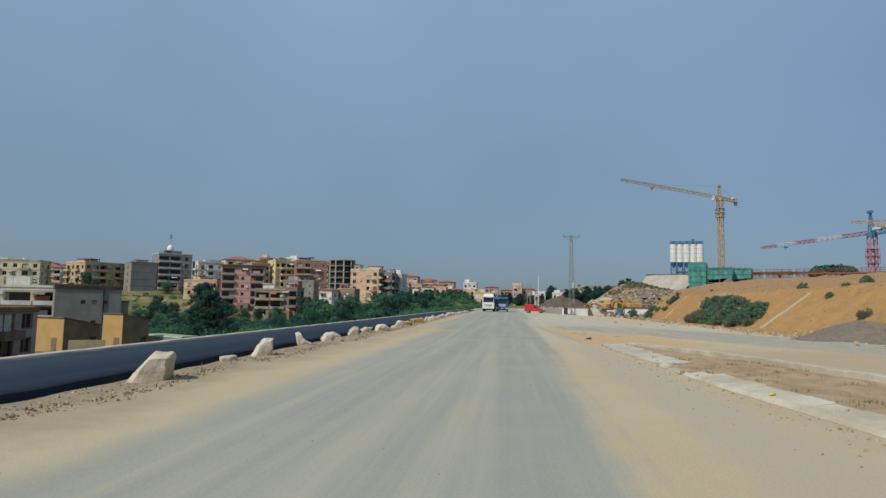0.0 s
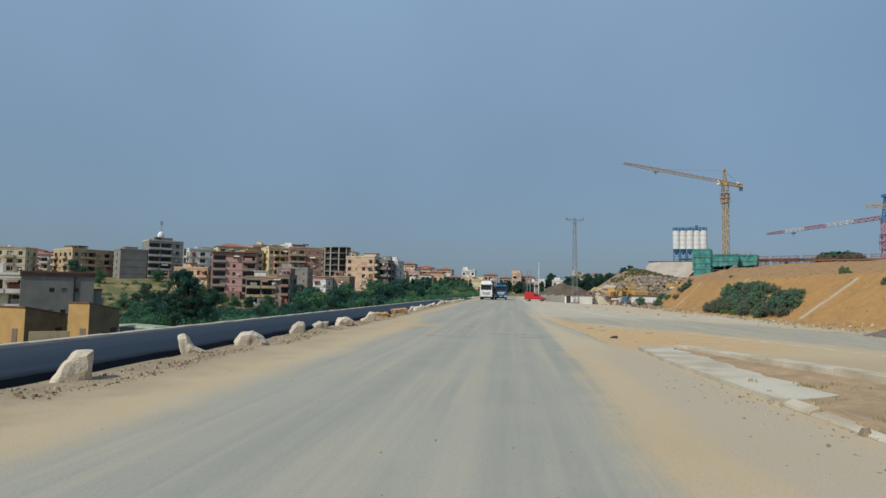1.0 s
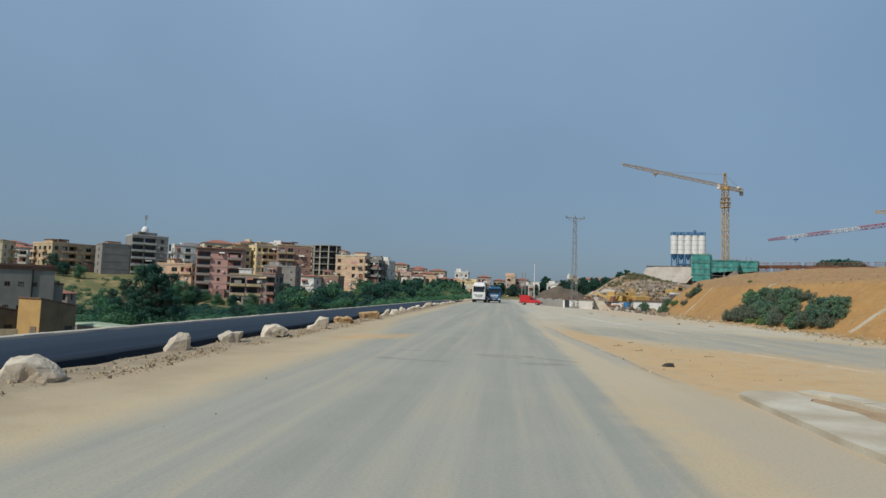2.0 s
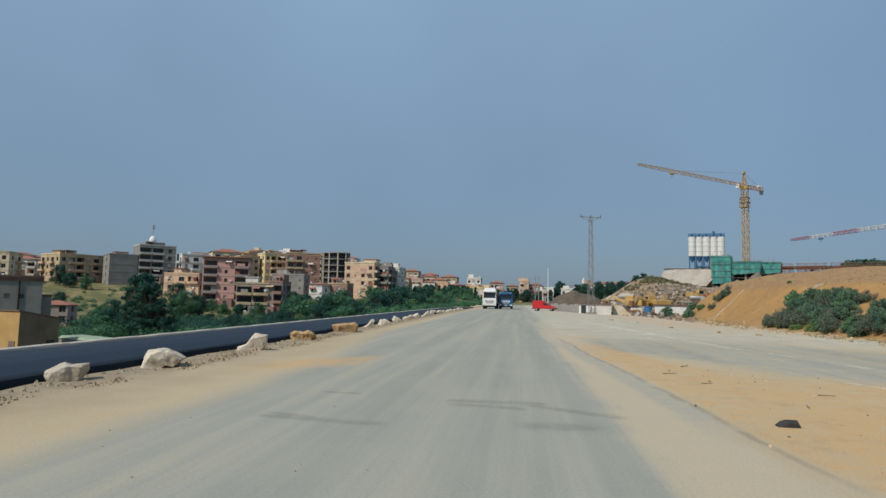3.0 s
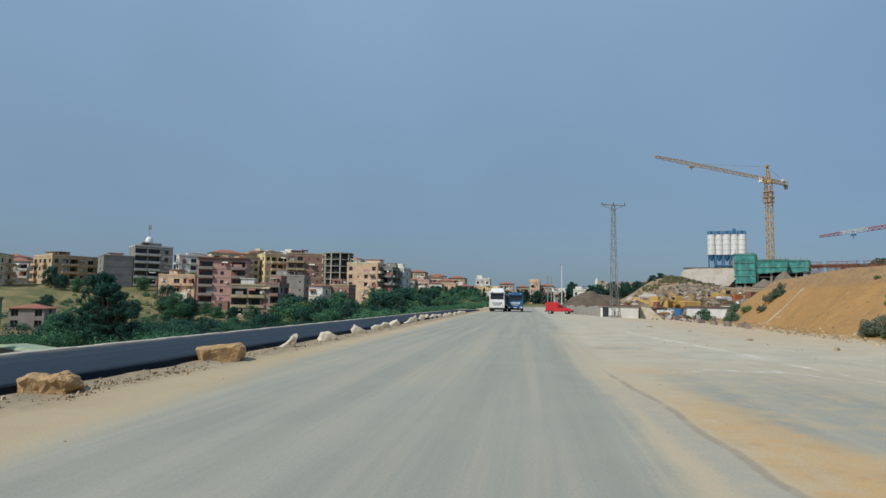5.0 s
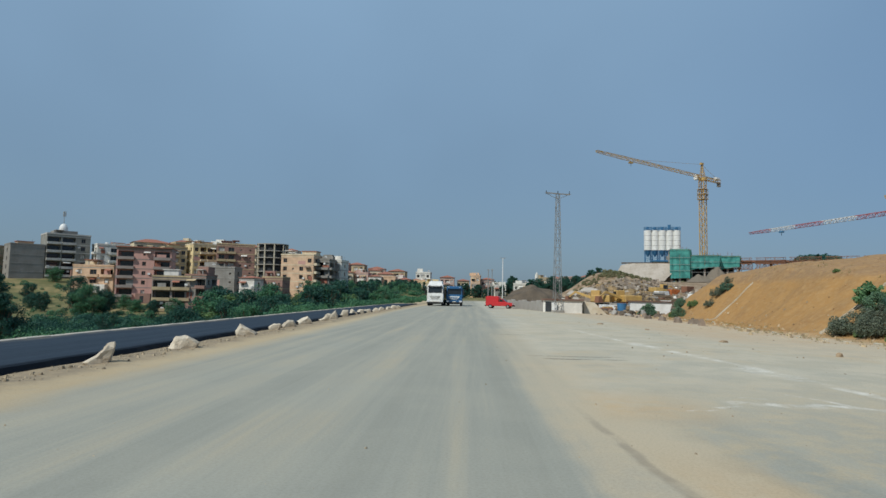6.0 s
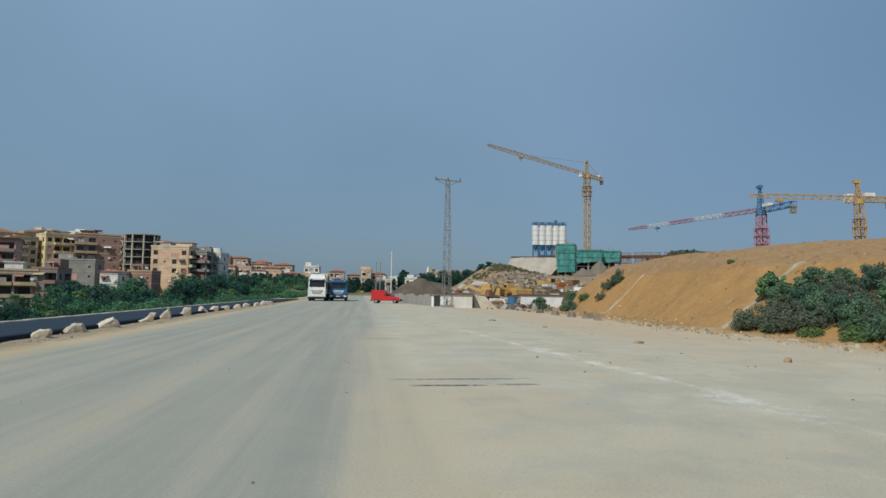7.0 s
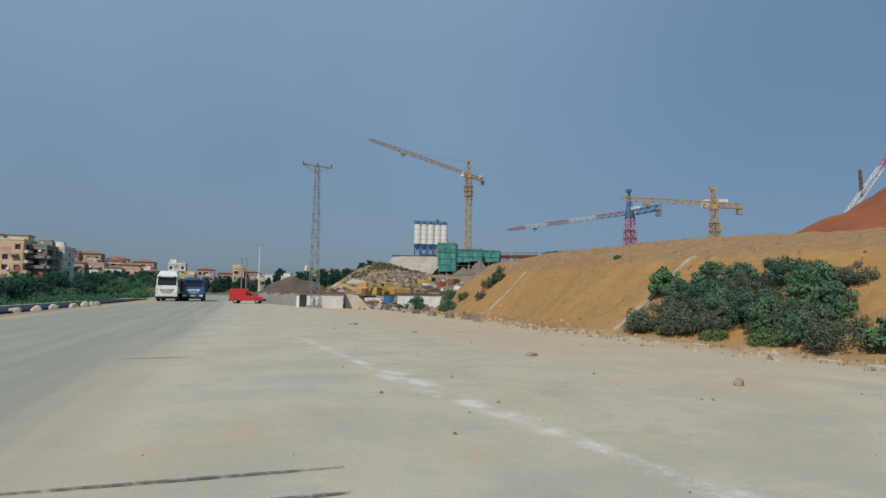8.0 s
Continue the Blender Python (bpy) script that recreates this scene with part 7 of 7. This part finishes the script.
for k in range(60):
    y = 50 + 0.8 * k + 0.2 * math.sin(k * 3)
    if math.sin(k * 2.7) < 0.25:
        continue
    x = float(bank_foot(y)) - 1.0 + 0.3 * math.sin(k * 1.3)
    part("edging_piece", softened(Shape().box(-0.07, 0.07, 0, 0.5, -0.1, 0.06 + 0.02 * math.sin(k)).mesh("edging_piece", KERB), 0.015), KERB, edging, at=pose(x, y, ground_z(x, y), 0, 4 * math.sin(k * 2), 15 * math.sin(k * 1.9)))

# ---- building site ----


def tower_crane(x, y, base, top, w, jib, back, turn, mast_mat, jib_mats, back_mat, head_mat, label, rise=0.0, apex=6.0):
    """Lattice mast, slewing ring, cab, jib in painted sections, counter-jib with its weights, apex and stays."""
    ob = thing("tower_crane", label, "crane", pose(x, y, base, 0, 0, turn), "tower cranes")
    h = top - base
    part("mast", lattice(Shape(), (0, 0, 0), (0, 0, h), w, w, 0.14 * w / 1.8, int(h / (w * 1.1))), mast_mat, ob)
    part("slewing_ring", Shape().beam((0, 0, h - 0.2), (0, 0, h + 0.9), w * 0.75, 10), head_mat, ob)
    part("climbing_frame", lattice(Shape(), (0, 0, h - 7.5), (0, 0, h - 4.0), w * 1.4, w * 1.4, 0.1, 2), mast_mat, ob)
    for zz in (h - 7.5, h - 5.5, h - 3.6):
        part("platform", Shape().box(-w * 0.8, w * 0.8, -w * 0.8, w * 0.8, zz, zz + 0.1), mast_mat, ob)
    part("cab", softened(Shape().box(0.6, 2.0, -w * 0.5 - 1.5, -w * 0.5, h + 0.2, h + 2.2).mesh("cab", WHITE_METAL), 0.08), WHITE_METAL, ob)
    part("apex", lattice(Shape(), (0, 0, h + 0.9), (0.3, 0, h + apex), w * 0.8, 0.3, 0.1, 5), head_mat, ob)
    part("apex_head", Shape().box(-0.4, 1.2, -0.4, 0.4, h + apex - 0.1, h + apex + 0.6), head_mat, ob)
    n = len(jib_mats)
    tipz = h + 1.2 + rise
    for k, mat in enumerate(jib_mats):
        a, b = k / n, (k + 1) / n
        p, q = (w * 0.4 + (jib - w * 0.4) * a, 0, h + 1.2 + rise * a), (w * 0.4 + (jib - w * 0.4) * b, 0, h + 1.2 + rise * b)
        part("jib_section", lattice(Shape(), p, q, 1.25, 1.25 if k < n - 1 else 0.8, 0.085, max(3, int(jib / n / 1.6)), 3), mat, ob)
    part("counter_jib", lattice(Shape(), (-w * 0.4, 0, h + 0.9), (-back, 0, h + 0.9), 1.2, 1.2, 0.1, 7), back_mat, ob)
    part("counterweight", softened(Shape().box(-back - 0.2, -back + 1.0, -0.5, 0.5, h - 1.2, h + 0.6).mesh("counterweight", CONCRETE), 0.05), CONCRETE, ob, "grey concrete counterweight")
    wx = -back + 3.0 if apex == 6.0 else -w * 0.5 - 0.4
    part("winch_house", softened(Shape().box(wx - 2.4, wx, -0.6, 0.6, h + 1.3, h + 2.3).mesh("winch_house", WHITE_METAL), 0.05), WHITE_METAL, ob, "white winch housing")
    if apex == 6.0:
        part("stay", Shape().beam((0.3, 0, h + apex), (jib * 0.62, 0, h + 1.9 + rise * 0.62), 0.05), head_mat, ob)
        part("stay", Shape().beam((0.3, 0, h + apex), (-back + 1, 0, h + 1.4), 0.05), head_mat, ob)
    part("trolley", Shape().box(jib * 0.7, jib * 0.7 + 1.4, -0.5, 0.5, h + rise * 0.7 - 0.1, h + rise * 0.7 + 0.35), head_mat, ob)
    part("hook_block", Shape().beam((jib * 0.7 + 0.7, 0, h + rise * 0.7 - 1.0), (jib * 0.7 + 0.7, 0, h + rise * 0.7), 0.06), BLACK, ob)
    return ob


tower_crane(87.9, 265.5, ground_z(87.9, 265.5), 47.6, 1.9, 62, 12, 219, YELLOW_METAL, [YELLOW_METAL] * 5, YELLOW_METAL, YELLOW_METAL, "tall yellow tower crane over the building site", 0.0, 6.0)
tower_crane(98.2, 176.4, ground_z(98.2, 176.4), 21.9, 1.7, 74, 11.5, 90, PALE_RED, [PALE_RED, WHITE_METAL, PALE_RED, WHITE_METAL, PALE_RED], PALE_BLUE, PALE_BLUE, "red and white tower crane with a blue head", 2.7, 6.6)
tower_crane(111.0, 161.0, ground_z(111.0, 161.0), 22.8, 1.35, 25, 7.5, 175, YELLOW_METAL, [YELLOW_METAL] * 4, YELLOW_METAL, YELLOW_METAL, "yellow tower crane beyond the earth bank", 0.0, 4.6)
crawler = thing("crawler_crane", "red and white lattice boom crane behind the red heap", "crane", pose(86.7, 119.0, ground_z(86.7, 119.0) + 1.4))
part("boom", lattice(Shape(), (0, 0, 1), (14.2, -4.8, 21.2), 0.8, 0.7, 0.06, 16), WHITE_METAL, crawler)
part("boom_tip", lattice(Shape(), (14.2, -4.8, 21.2), (21.4, -7.3, 32.2), 0.7, 0.5, 0.08, 10), PALE_RED, crawler)
part("back_mast", lattice(Shape(), (11.2, -3.7, 16.3), (11.2, -3.5, 20.8), 0.4, 0.25, 0.06, 5), ROOF_DARK, crawler, "dark short mast")
part("undercarriage", softened(Shape().box(-2, 2, -2, 2, -1.4, 1).mesh("undercarriage", RED_METAL), 0.1), RED_METAL, crawler)


def silo_plant(x, y, base):
    ob = thing("silo_plant", "row of white cement silos on blue steel legs", "silos", pose(x, y, base, 0, 0, -8) @ Matrix.Scale(1.2, 4))
    for k in range(5):
        cx = -5.0 + 2.5 * k
        cy = 0.25 * (k % 2)
        silo = part("silo", Shape().beam((cx, cy, 6.8), (cx, cy, 14.0), 1.32, 18), WHITE_METAL, ob, "white cement silo")
        part("hopper", Shape().beam((cx, cy, 4.5), (cx, cy, 6.8), 0.3, 14, 1.26), BLUE_METAL, silo)
        part("guard_rail", lattice(Shape(), (cx, cy, 14.0), (cx, cy, 15.2), 2.2, 2.2, 0.09, 2), BLUE_METAL, silo)
        for zz in (8.4, 10.2, 12.0):
            part("band", Shape().beam((cx, cy, zz), (cx, cy, zz + 0.1), 1.33, 18), GALV, silo)
        part("filter", Shape().beam((cx, cy, 14.0), (cx, cy, 15.3 + 0.8 * (k == 3)), 0.55, 8), BLUE_METAL, silo)
        for sx in (-0.95, 0.95):
            for sy in (-0.8, 0.8):
                part("leg", Shape().beam((cx + sx, cy + sy, -6), (cx + sx, cy + sy, 6.6), 0.14), BLUE_METAL, ob)
        part("brace", lattice(Shape(), (cx, cy, 0.4), (cx, cy, 5.6), 1.9, 1.9, 0.07, 3), BLUE_METAL, ob)
    part("mixing_deck", Shape().box(-3.6, 6.2, -2.6, 2.4, 2.6, 3.1), BLUE_METAL, ob)
    part("mixer_house", Shape().box(1.0, 6.0, -2.4, 2.2, 3.1, 4.6), GALV, ob)


silo_plant(83.0, 298.6, 15.1)


def netted_block(x, y, w, d, h, turn, base, label):
    """Half-built floors wrapped in green netting, with bare scaffold poles above."""
    ob = thing("netted_building", label, "building shell", pose(x, y, base, 0, 0, turn), "half-built blocks on the site")
    for zz in (0.6, h * 0.52, h - 0.6):
        part("floor_slab", Shape().box(-w / 2 + 0.3, w / 2 - 0.3, -d / 2 + 0.3, d / 2 - 0.3, zz, zz + 0.35), CONCRETE, ob)
    n = max(2, int(w / 3.6))
    for i in range(n + 1):
        px = -w / 2 + 0.5 + (w - 1) * i / n
        for py in (-d / 2 + 0.5, d / 2 - 0.5):
            part("column", Shape().box(px - 0.3, px + 0.3, py - 0.3, py + 0.3, -1.0, h - 0.3), CONCRETE, ob)
        part("scaffold_pole", Shape().beam((px, -d / 2 - 0.5, -0.5), (px, -d / 2 - 0.5, h + 1.0 + 0.6 * math.sin(i * 2.3)), 0.06), RUST, ob)
    rg2 = random.Random(int(w * 10))
    cols = max(6, int(w * 2))
    for face in ("front", "right"):
        sh = Shape()
        length = w if face == "front" else d
        pts = []
        for i in range(cols + 1):
            col = []
            for j in range(9):
                px = -length / 2 + length * i / cols
                bulge = -0.14 * math.sin(i * 1.9) * math.sin(math.pi * j / 8) + rg2.uniform(-0.07, 0.07)
                low = h * (0.06 if w < 7 else 0.40 + 0.14 * i / cols) + rg2.uniform(-0.2, 0.2)
                z = low + (h - low) * j / 8
                col.append((px, -d / 2 - 0.6 + bulge, z) if face == "front" else (w / 2 + 0.6 - bulge, px, z))
            pts.append(col)
        for i in range(cols):
            for j in range(8):
                sh.quad(pts[i][j], pts[i + 1][j], pts[i + 1][j + 1], pts[i][j + 1])
        part("net", sh, NET, ob, "green safety netting", smooth=True)
    for zz in (0.3, 0.5, 0.72, 0.97):
        part("scaffold_rail", Shape().beam((-w / 2 - 0.4, -d / 2 - 0.95, h * zz), (w / 2 + 0.4, -d / 2 - 0.95, h * zz), 0.07), RUST if zz > 0.9 else GALV, ob)
    # near-black sheet added behind the floors to paint their inner shade
    part("dark_backing", Shape().box(-w / 2 + 0.6, w / 2 - 0.6, d / 2 - 1.0, d / 2 - 0.8, 0, h * 0.9), VOID, ob)
    for i in range(7):
        px = rg2.uniform(-w / 2, w / 2)
        part("starter_bar", Shape().beam((px, 0, h - 0.5), (px, 0, h + rg2.uniform(0.6, 1.5)), 0.05), RUST, ob)


netted_block(72.4, 247.5, 6.4, 9, 10.6, -14, 8.6, "narrow half-built block wrapped in green netting")
netted_block(80.4, 246.5, 9.2, 9, 8.4, -14, 8.8, "half-built block wrapped in green netting")
netted_block(89.4, 250.0, 7.4, 10, 8.0, -14, 9.3, "half-built block behind, with torn green netting")
deck = thing("steel_deck", "long rusty steel deck of formwork on the site", "formwork", pose(118, 232, 12.5, 0, 0, -32))
for k in range(-1, 7):
    part("deck_section", Shape().box(-24 + 10 * k, -14.05 + 10 * k, -3, 3, 2.4 - 0.15 * k, 3.1 - 0.15 * k), RUST, deck)
    part("deck_leg", Shape().box(-20 + 10 * k, -19.2 + 10 * k, -0.5, 0.5, -6, 2.4), RUST, deck)
    part("truss", lattice(Shape(), (-24 + 10 * k, -2.5, 1.2), (-15 + 10 * k, -2.5, 1.2), 1.8, 1.8, 0.14, 7), RUST, deck)
    for q in range(4):
        part("prop", Shape().beam((-23.5 + 10 * k + 2.6 * q, -2.8, -6), (-23.5 + 10 * k + 2.6 * q, -2.8, 4.2), 0.09), RUST, deck)
    part("handrail", lattice(Shape(), (-24 + 10 * k, -3, 3.6), (-15 + 10 * k, -3, 3.6), 0.9, 0.9, 0.06, 6), RUST, deck)
apron = Shape()


def apron_point(a, b):
    lean = -8.5 - 3.0 * (1 - b / 8) + 20.0 * a / 14 * (0.85 + 0.15 * b / 8)
    return (lean, 5.0 * b / 8, 6.4 * b / 8 * (1 - 0.12 * max(0, 3 - a) / 3) + 0.06 * math.sin(a * 1.7 + b * 2.1))


for i in range(14):
    for j in range(8):
        apron.quad(apron_point(i, j), apron_point(i + 1, j), apron_point(i + 1, j + 1), apron_point(i, j + 1))
apron.box(-8.4, 8.5, 4.95, 9, -6, 5.6)
wall_site = solid("retaining_slope", apron, SHOTCRETE, "pale sprayed-concrete slope holding up the site", "retaining wall", kind="structure", m=pose(60.4, 243.0, 8.2, 0, 0, -14))
for k in range(9):
    x0 = -8.5 + 1.9 * k
    part("coping", Shape().box(x0, x0 + 1.88, 4.85, 5.3, 6.05 + 0.1 * math.sin(k * 2.2), 6.55), BROWN_EARTH, wall_site)


def excavator(x, y, turn, label):
    ob = thing("excavator", label, "excavator", pose(x, y, ground_z(x, y), 0, 0, turn), "yellow machines on the site")
    for s in (-1, 1):
        tr = [(-1.9, 0.1), (-1.6, 0.0), (1.6, 0.0), (1.9, 0.1), (2.0, 0.5), (1.7, 0.85), (-1.7, 0.85), (-2.0, 0.5)]
        part("track", Shape().prism([(px, s * 1.1 - 0.28, pz) for px, pz in tr], [(px, s * 1.1 + 0.28, pz) for px, pz in tr]), BLACK, ob)
    part("body", softened(Shape().box(-2.1, 1.0, -1.3, 1.3, 1.0, 2.1).mesh("body", YELLOW_METAL), 0.1), YELLOW_METAL, ob)
    cab = part("cab", softened(Shape().box(0.0, 1.5, -1.3, -0.3, 1.1, 2.9).mesh("cab", YELLOW_METAL), 0.08), YELLOW_METAL, ob)
    part("cab_window", Shape().box(0.2, 1.53, -1.33, -0.5, 1.8, 2.7), GLASS, cab)
    part("boom", Shape().beam((0.9, 0.2, 1.6), (3.9, 0.2, 2.6), 0.3, 4, 0.22), YELLOW_METAL, ob)
    part("stick", Shape().beam((3.9, 0.2, 2.6), (5.2, 0.2, 1.6), 0.2, 4, 0.15), YELLOW_METAL, ob)
    part("bucket", Shape().prism([(4.7, -0.4, 0.9), (5.6, -0.4, 0.9), (5.6, 0.8, 0.9), (4.7, 0.8, 0.9)], [(5.0, -0.4, 1.9), (5.4, -0.4, 1.9), (5.4, 0.8, 1.9), (5.0, 0.8, 1.9)]), RUST, ob)


excavator(21.0, 134, 150, "yellow excavator working on the rubble slope")
excavator(46.0, 184, 25, "yellow excavator beside the retaining slope")
excavator(25.2, 133.5, 200, "yellow excavator on the spoil heap")
for x, y, mat, lab in ((50, 186, ORANGE, "orange site container on the slope"), (55, 190, RUST, "rusty brown site container on the slope"), (46, 182, WHITE_METAL, "white site container on the slope")):
    ob = thing("site_container", lab, "container", pose(x, y, ground_z(x, y) - 0.2, 0, 0, -12 + x) @ Matrix.Scale(0.62, 4), "containers on the site")
    part("box", softened(Shape().box(-3, 3, -1.2, 1.2, 0, 2.5).mesh("box", mat), 0.04), mat, ob)
    for k in range(10):
        part("corrugation", Shape().box(-2.8 + 0.58 * k, -2.6 + 0.58 * k, -1.26, -1.2, 0.15, 2.35), mat, ob)
rgs = random.Random(21)
for shade, words in ((BROWN_EARTH, "dark churned earth and scraps beside the hut"), (TAN_WOOD, "broken timber beside the hut"), (OCHRE_STONE, "ochre lumps of earth beside the hut"), (SHOTCRETE, "broken concrete beside the hut")):
    scatter("hut_debris", [(rgs.gauss(17, 2.6), rgs.gauss(106.5, 2.2), rgs.choice((0.2, 0.35, 0.5, 0.8))) for _ in range(70)], shade, words, "debris")
for shade, words in ((WHITE, "white scraps of board and plaster on the site"), (BROWN_EARTH, "dark scraps and holes of churned earth on the site"), (TAN_WOOD, "weathered timber scraps on the site")):
    scatter("site_litter", [(x, 112 + (x - 16) * 1.9 + rgs.gauss(0, 8), rgs.choice((0.3, 0.4, 0.6, 0.8, 1.2))) for x in (rgs.uniform(18, 56) for _ in range(220))], shade, words, "litter")
scatter("slope_rubble", [(x, 118 + (x - 18) * 2.4 + rgs.gauss(0, 14), rgs.choice((0.3, 0.4, 0.6, 0.9, 1.3))) for x in (rgs.uniform(16, 58) for _ in range(1700))], surface("grey_brown_rubble", (0.30, 0.25, 0.20), (0.20, 0.15, 0.11), 1, 8, 0.95, 0.4, island=0.5), "broken concrete and spoil on the rising slope", "rubble")
for k, (x, y, w, h) in enumerate([(26, 138, 2.2, 1.1), (30, 150, 2.6, 1.3), (24, 146, 2.0, 1.2), (33, 160, 2.6, 1.2), (20, 134, 1.8, 0.8), (28.5, 142, 1.6, 1.0), (36, 166, 2.4, 1.4), (23, 139, 1.5, 0.9)]):
    solid("concrete_block", rock_mesh(200 + k, w, w * 0.6, h, 0.1, 0.75, SHOTCRETE), None, "big pale lump of broken concrete on the slope", "debris", "broken concrete on the slope", m=pose(x, y, ground_z(x, y) - 0.2, 0, 0, 40 * k))


def stack(x, y, turn, n, rows, size, material, label):
    """A pile of planks, pipes or panels lying on bearers."""
    ob = thing("stack", label, "stack", pose(x, y, ground_z(x, y) - 0.05, 0, 0, turn), "stacks on the site")
    l, w, h = size
    for sx in (-0.35, 0.35):
        part("bearer", Shape().box(sx * l - 0.08, sx * l + 0.08, -w * n / 2, w * n / 2, -0.3, 0.12), TAN_WOOD, ob)
    for j in range(rows):
        for i in range(n - j % 2):
            jig = 0.06 * l * math.sin(i * 3.1 + j * 1.7)
            part("piece", Shape().box(-l / 2 + jig, l / 2 + jig, -w * n / 2 + w * (i + 0.5 * (j % 2)), -w * n / 2 + w * (i + 0.5 * (j % 2)) + w * 0.9, 0.12 + h * j, 0.12 + h * j + h * 0.92), material, ob)


rgz = random.Random(77)
KINDS = [(5, 4, (4.0, 0.3, 0.22), TAN_WOOD, "stack of weathered planks on the site"), (4, 3, (3.0, 0.4, 0.3), RUST, "stack of rusty steel formwork on the site"), (3, 3, (2.4, 0.5, 0.4), CONCRETE, "stack of grey concrete blocks on the site"), (3, 2, (3.6, 0.45, 0.4), YELLOW_METAL, "stack of yellow formwork beams on the site"), (3, 2, (2.0, 0.6, 0.5), WHITE_METAL, "stack of white crates on the site")]
for k in range(34):
    t = rgz.random()
    x = 17.5 + 34 * t + rgz.gauss(0, 2.0)
    y = 116 + 68 * t + rgz.gauss(0, 7)
    n, rows, size, material, label = KINDS[k % 5]
    stack(max(x, 16.5), max(y, 110), rgz.uniform(-40, 40), n, rows, size, material, label)
for k in range(18):
    x, y = rgz.uniform(-16, 16), rgz.uniform(322, 344)
    tree(x, y, FAR_TREES[rgz.choice((0, 2, 3))], "dark tree among the far houses", rgz.uniform(0.4, 0.75), rgz.uniform(0, 360), "trees at the far end")


def spoil_slab(x, y, lift, turn, tilt, l, w, label):
    """A big pale slab of broken concrete lying on the spoil."""
    rg2 = random.Random(int(x * 10))
    rim = [(-l / 2, -w / 2), (-l * 0.1, -w / 2 * rg2.uniform(0.8, 1.1)), (l / 2, -w / 2), (l / 2 * rg2.uniform(0.9, 1.05), w * 0.1), (l / 2, w / 2), (0.0, w / 2 * rg2.uniform(0.85, 1.1)), (-l / 2, w / 2)]
    me = softened(Shape().prism([(px, py, -0.5) for px, py in rim], [(px * 0.97, py * 0.97, 0.25) for px, py in rim]).mesh("concrete_slab", SHOTCRETE), 0.05)
    solid("concrete_slab", me, None, label, "slab", "slabs on the spoil", m=pose(x, y, ground_z(x, y) + lift, tilt, 6, turn))


for x, y, lift, turn, tilt, l, w in ((17.6, 146.5, 0.9, -38, 22, 3.6, 2.0), (20.2, 148.6, 2.2, -30, 20, 3.8, 2.2), (22.6, 150.4, 2.9, -46, 24, 3.2, 1.8), (20.4, 144.2, 0.9, 8, 26, 3.4, 2.4), (23.4, 144.6, 1.1, 24, 22, 3.0, 2.2), (27.0, 147.0, 1.2, -14, 20, 3.0, 1.8), (31.0, 150.0, 1.0, 10, 18, 3.0, 1.8), (20.0, 131.0, 0.1, 40, 12, 2.6, 1.8)):
    spoil_slab(x, y, lift, turn, tilt, l, w, "pale tilted concrete slab on the spoil slope")
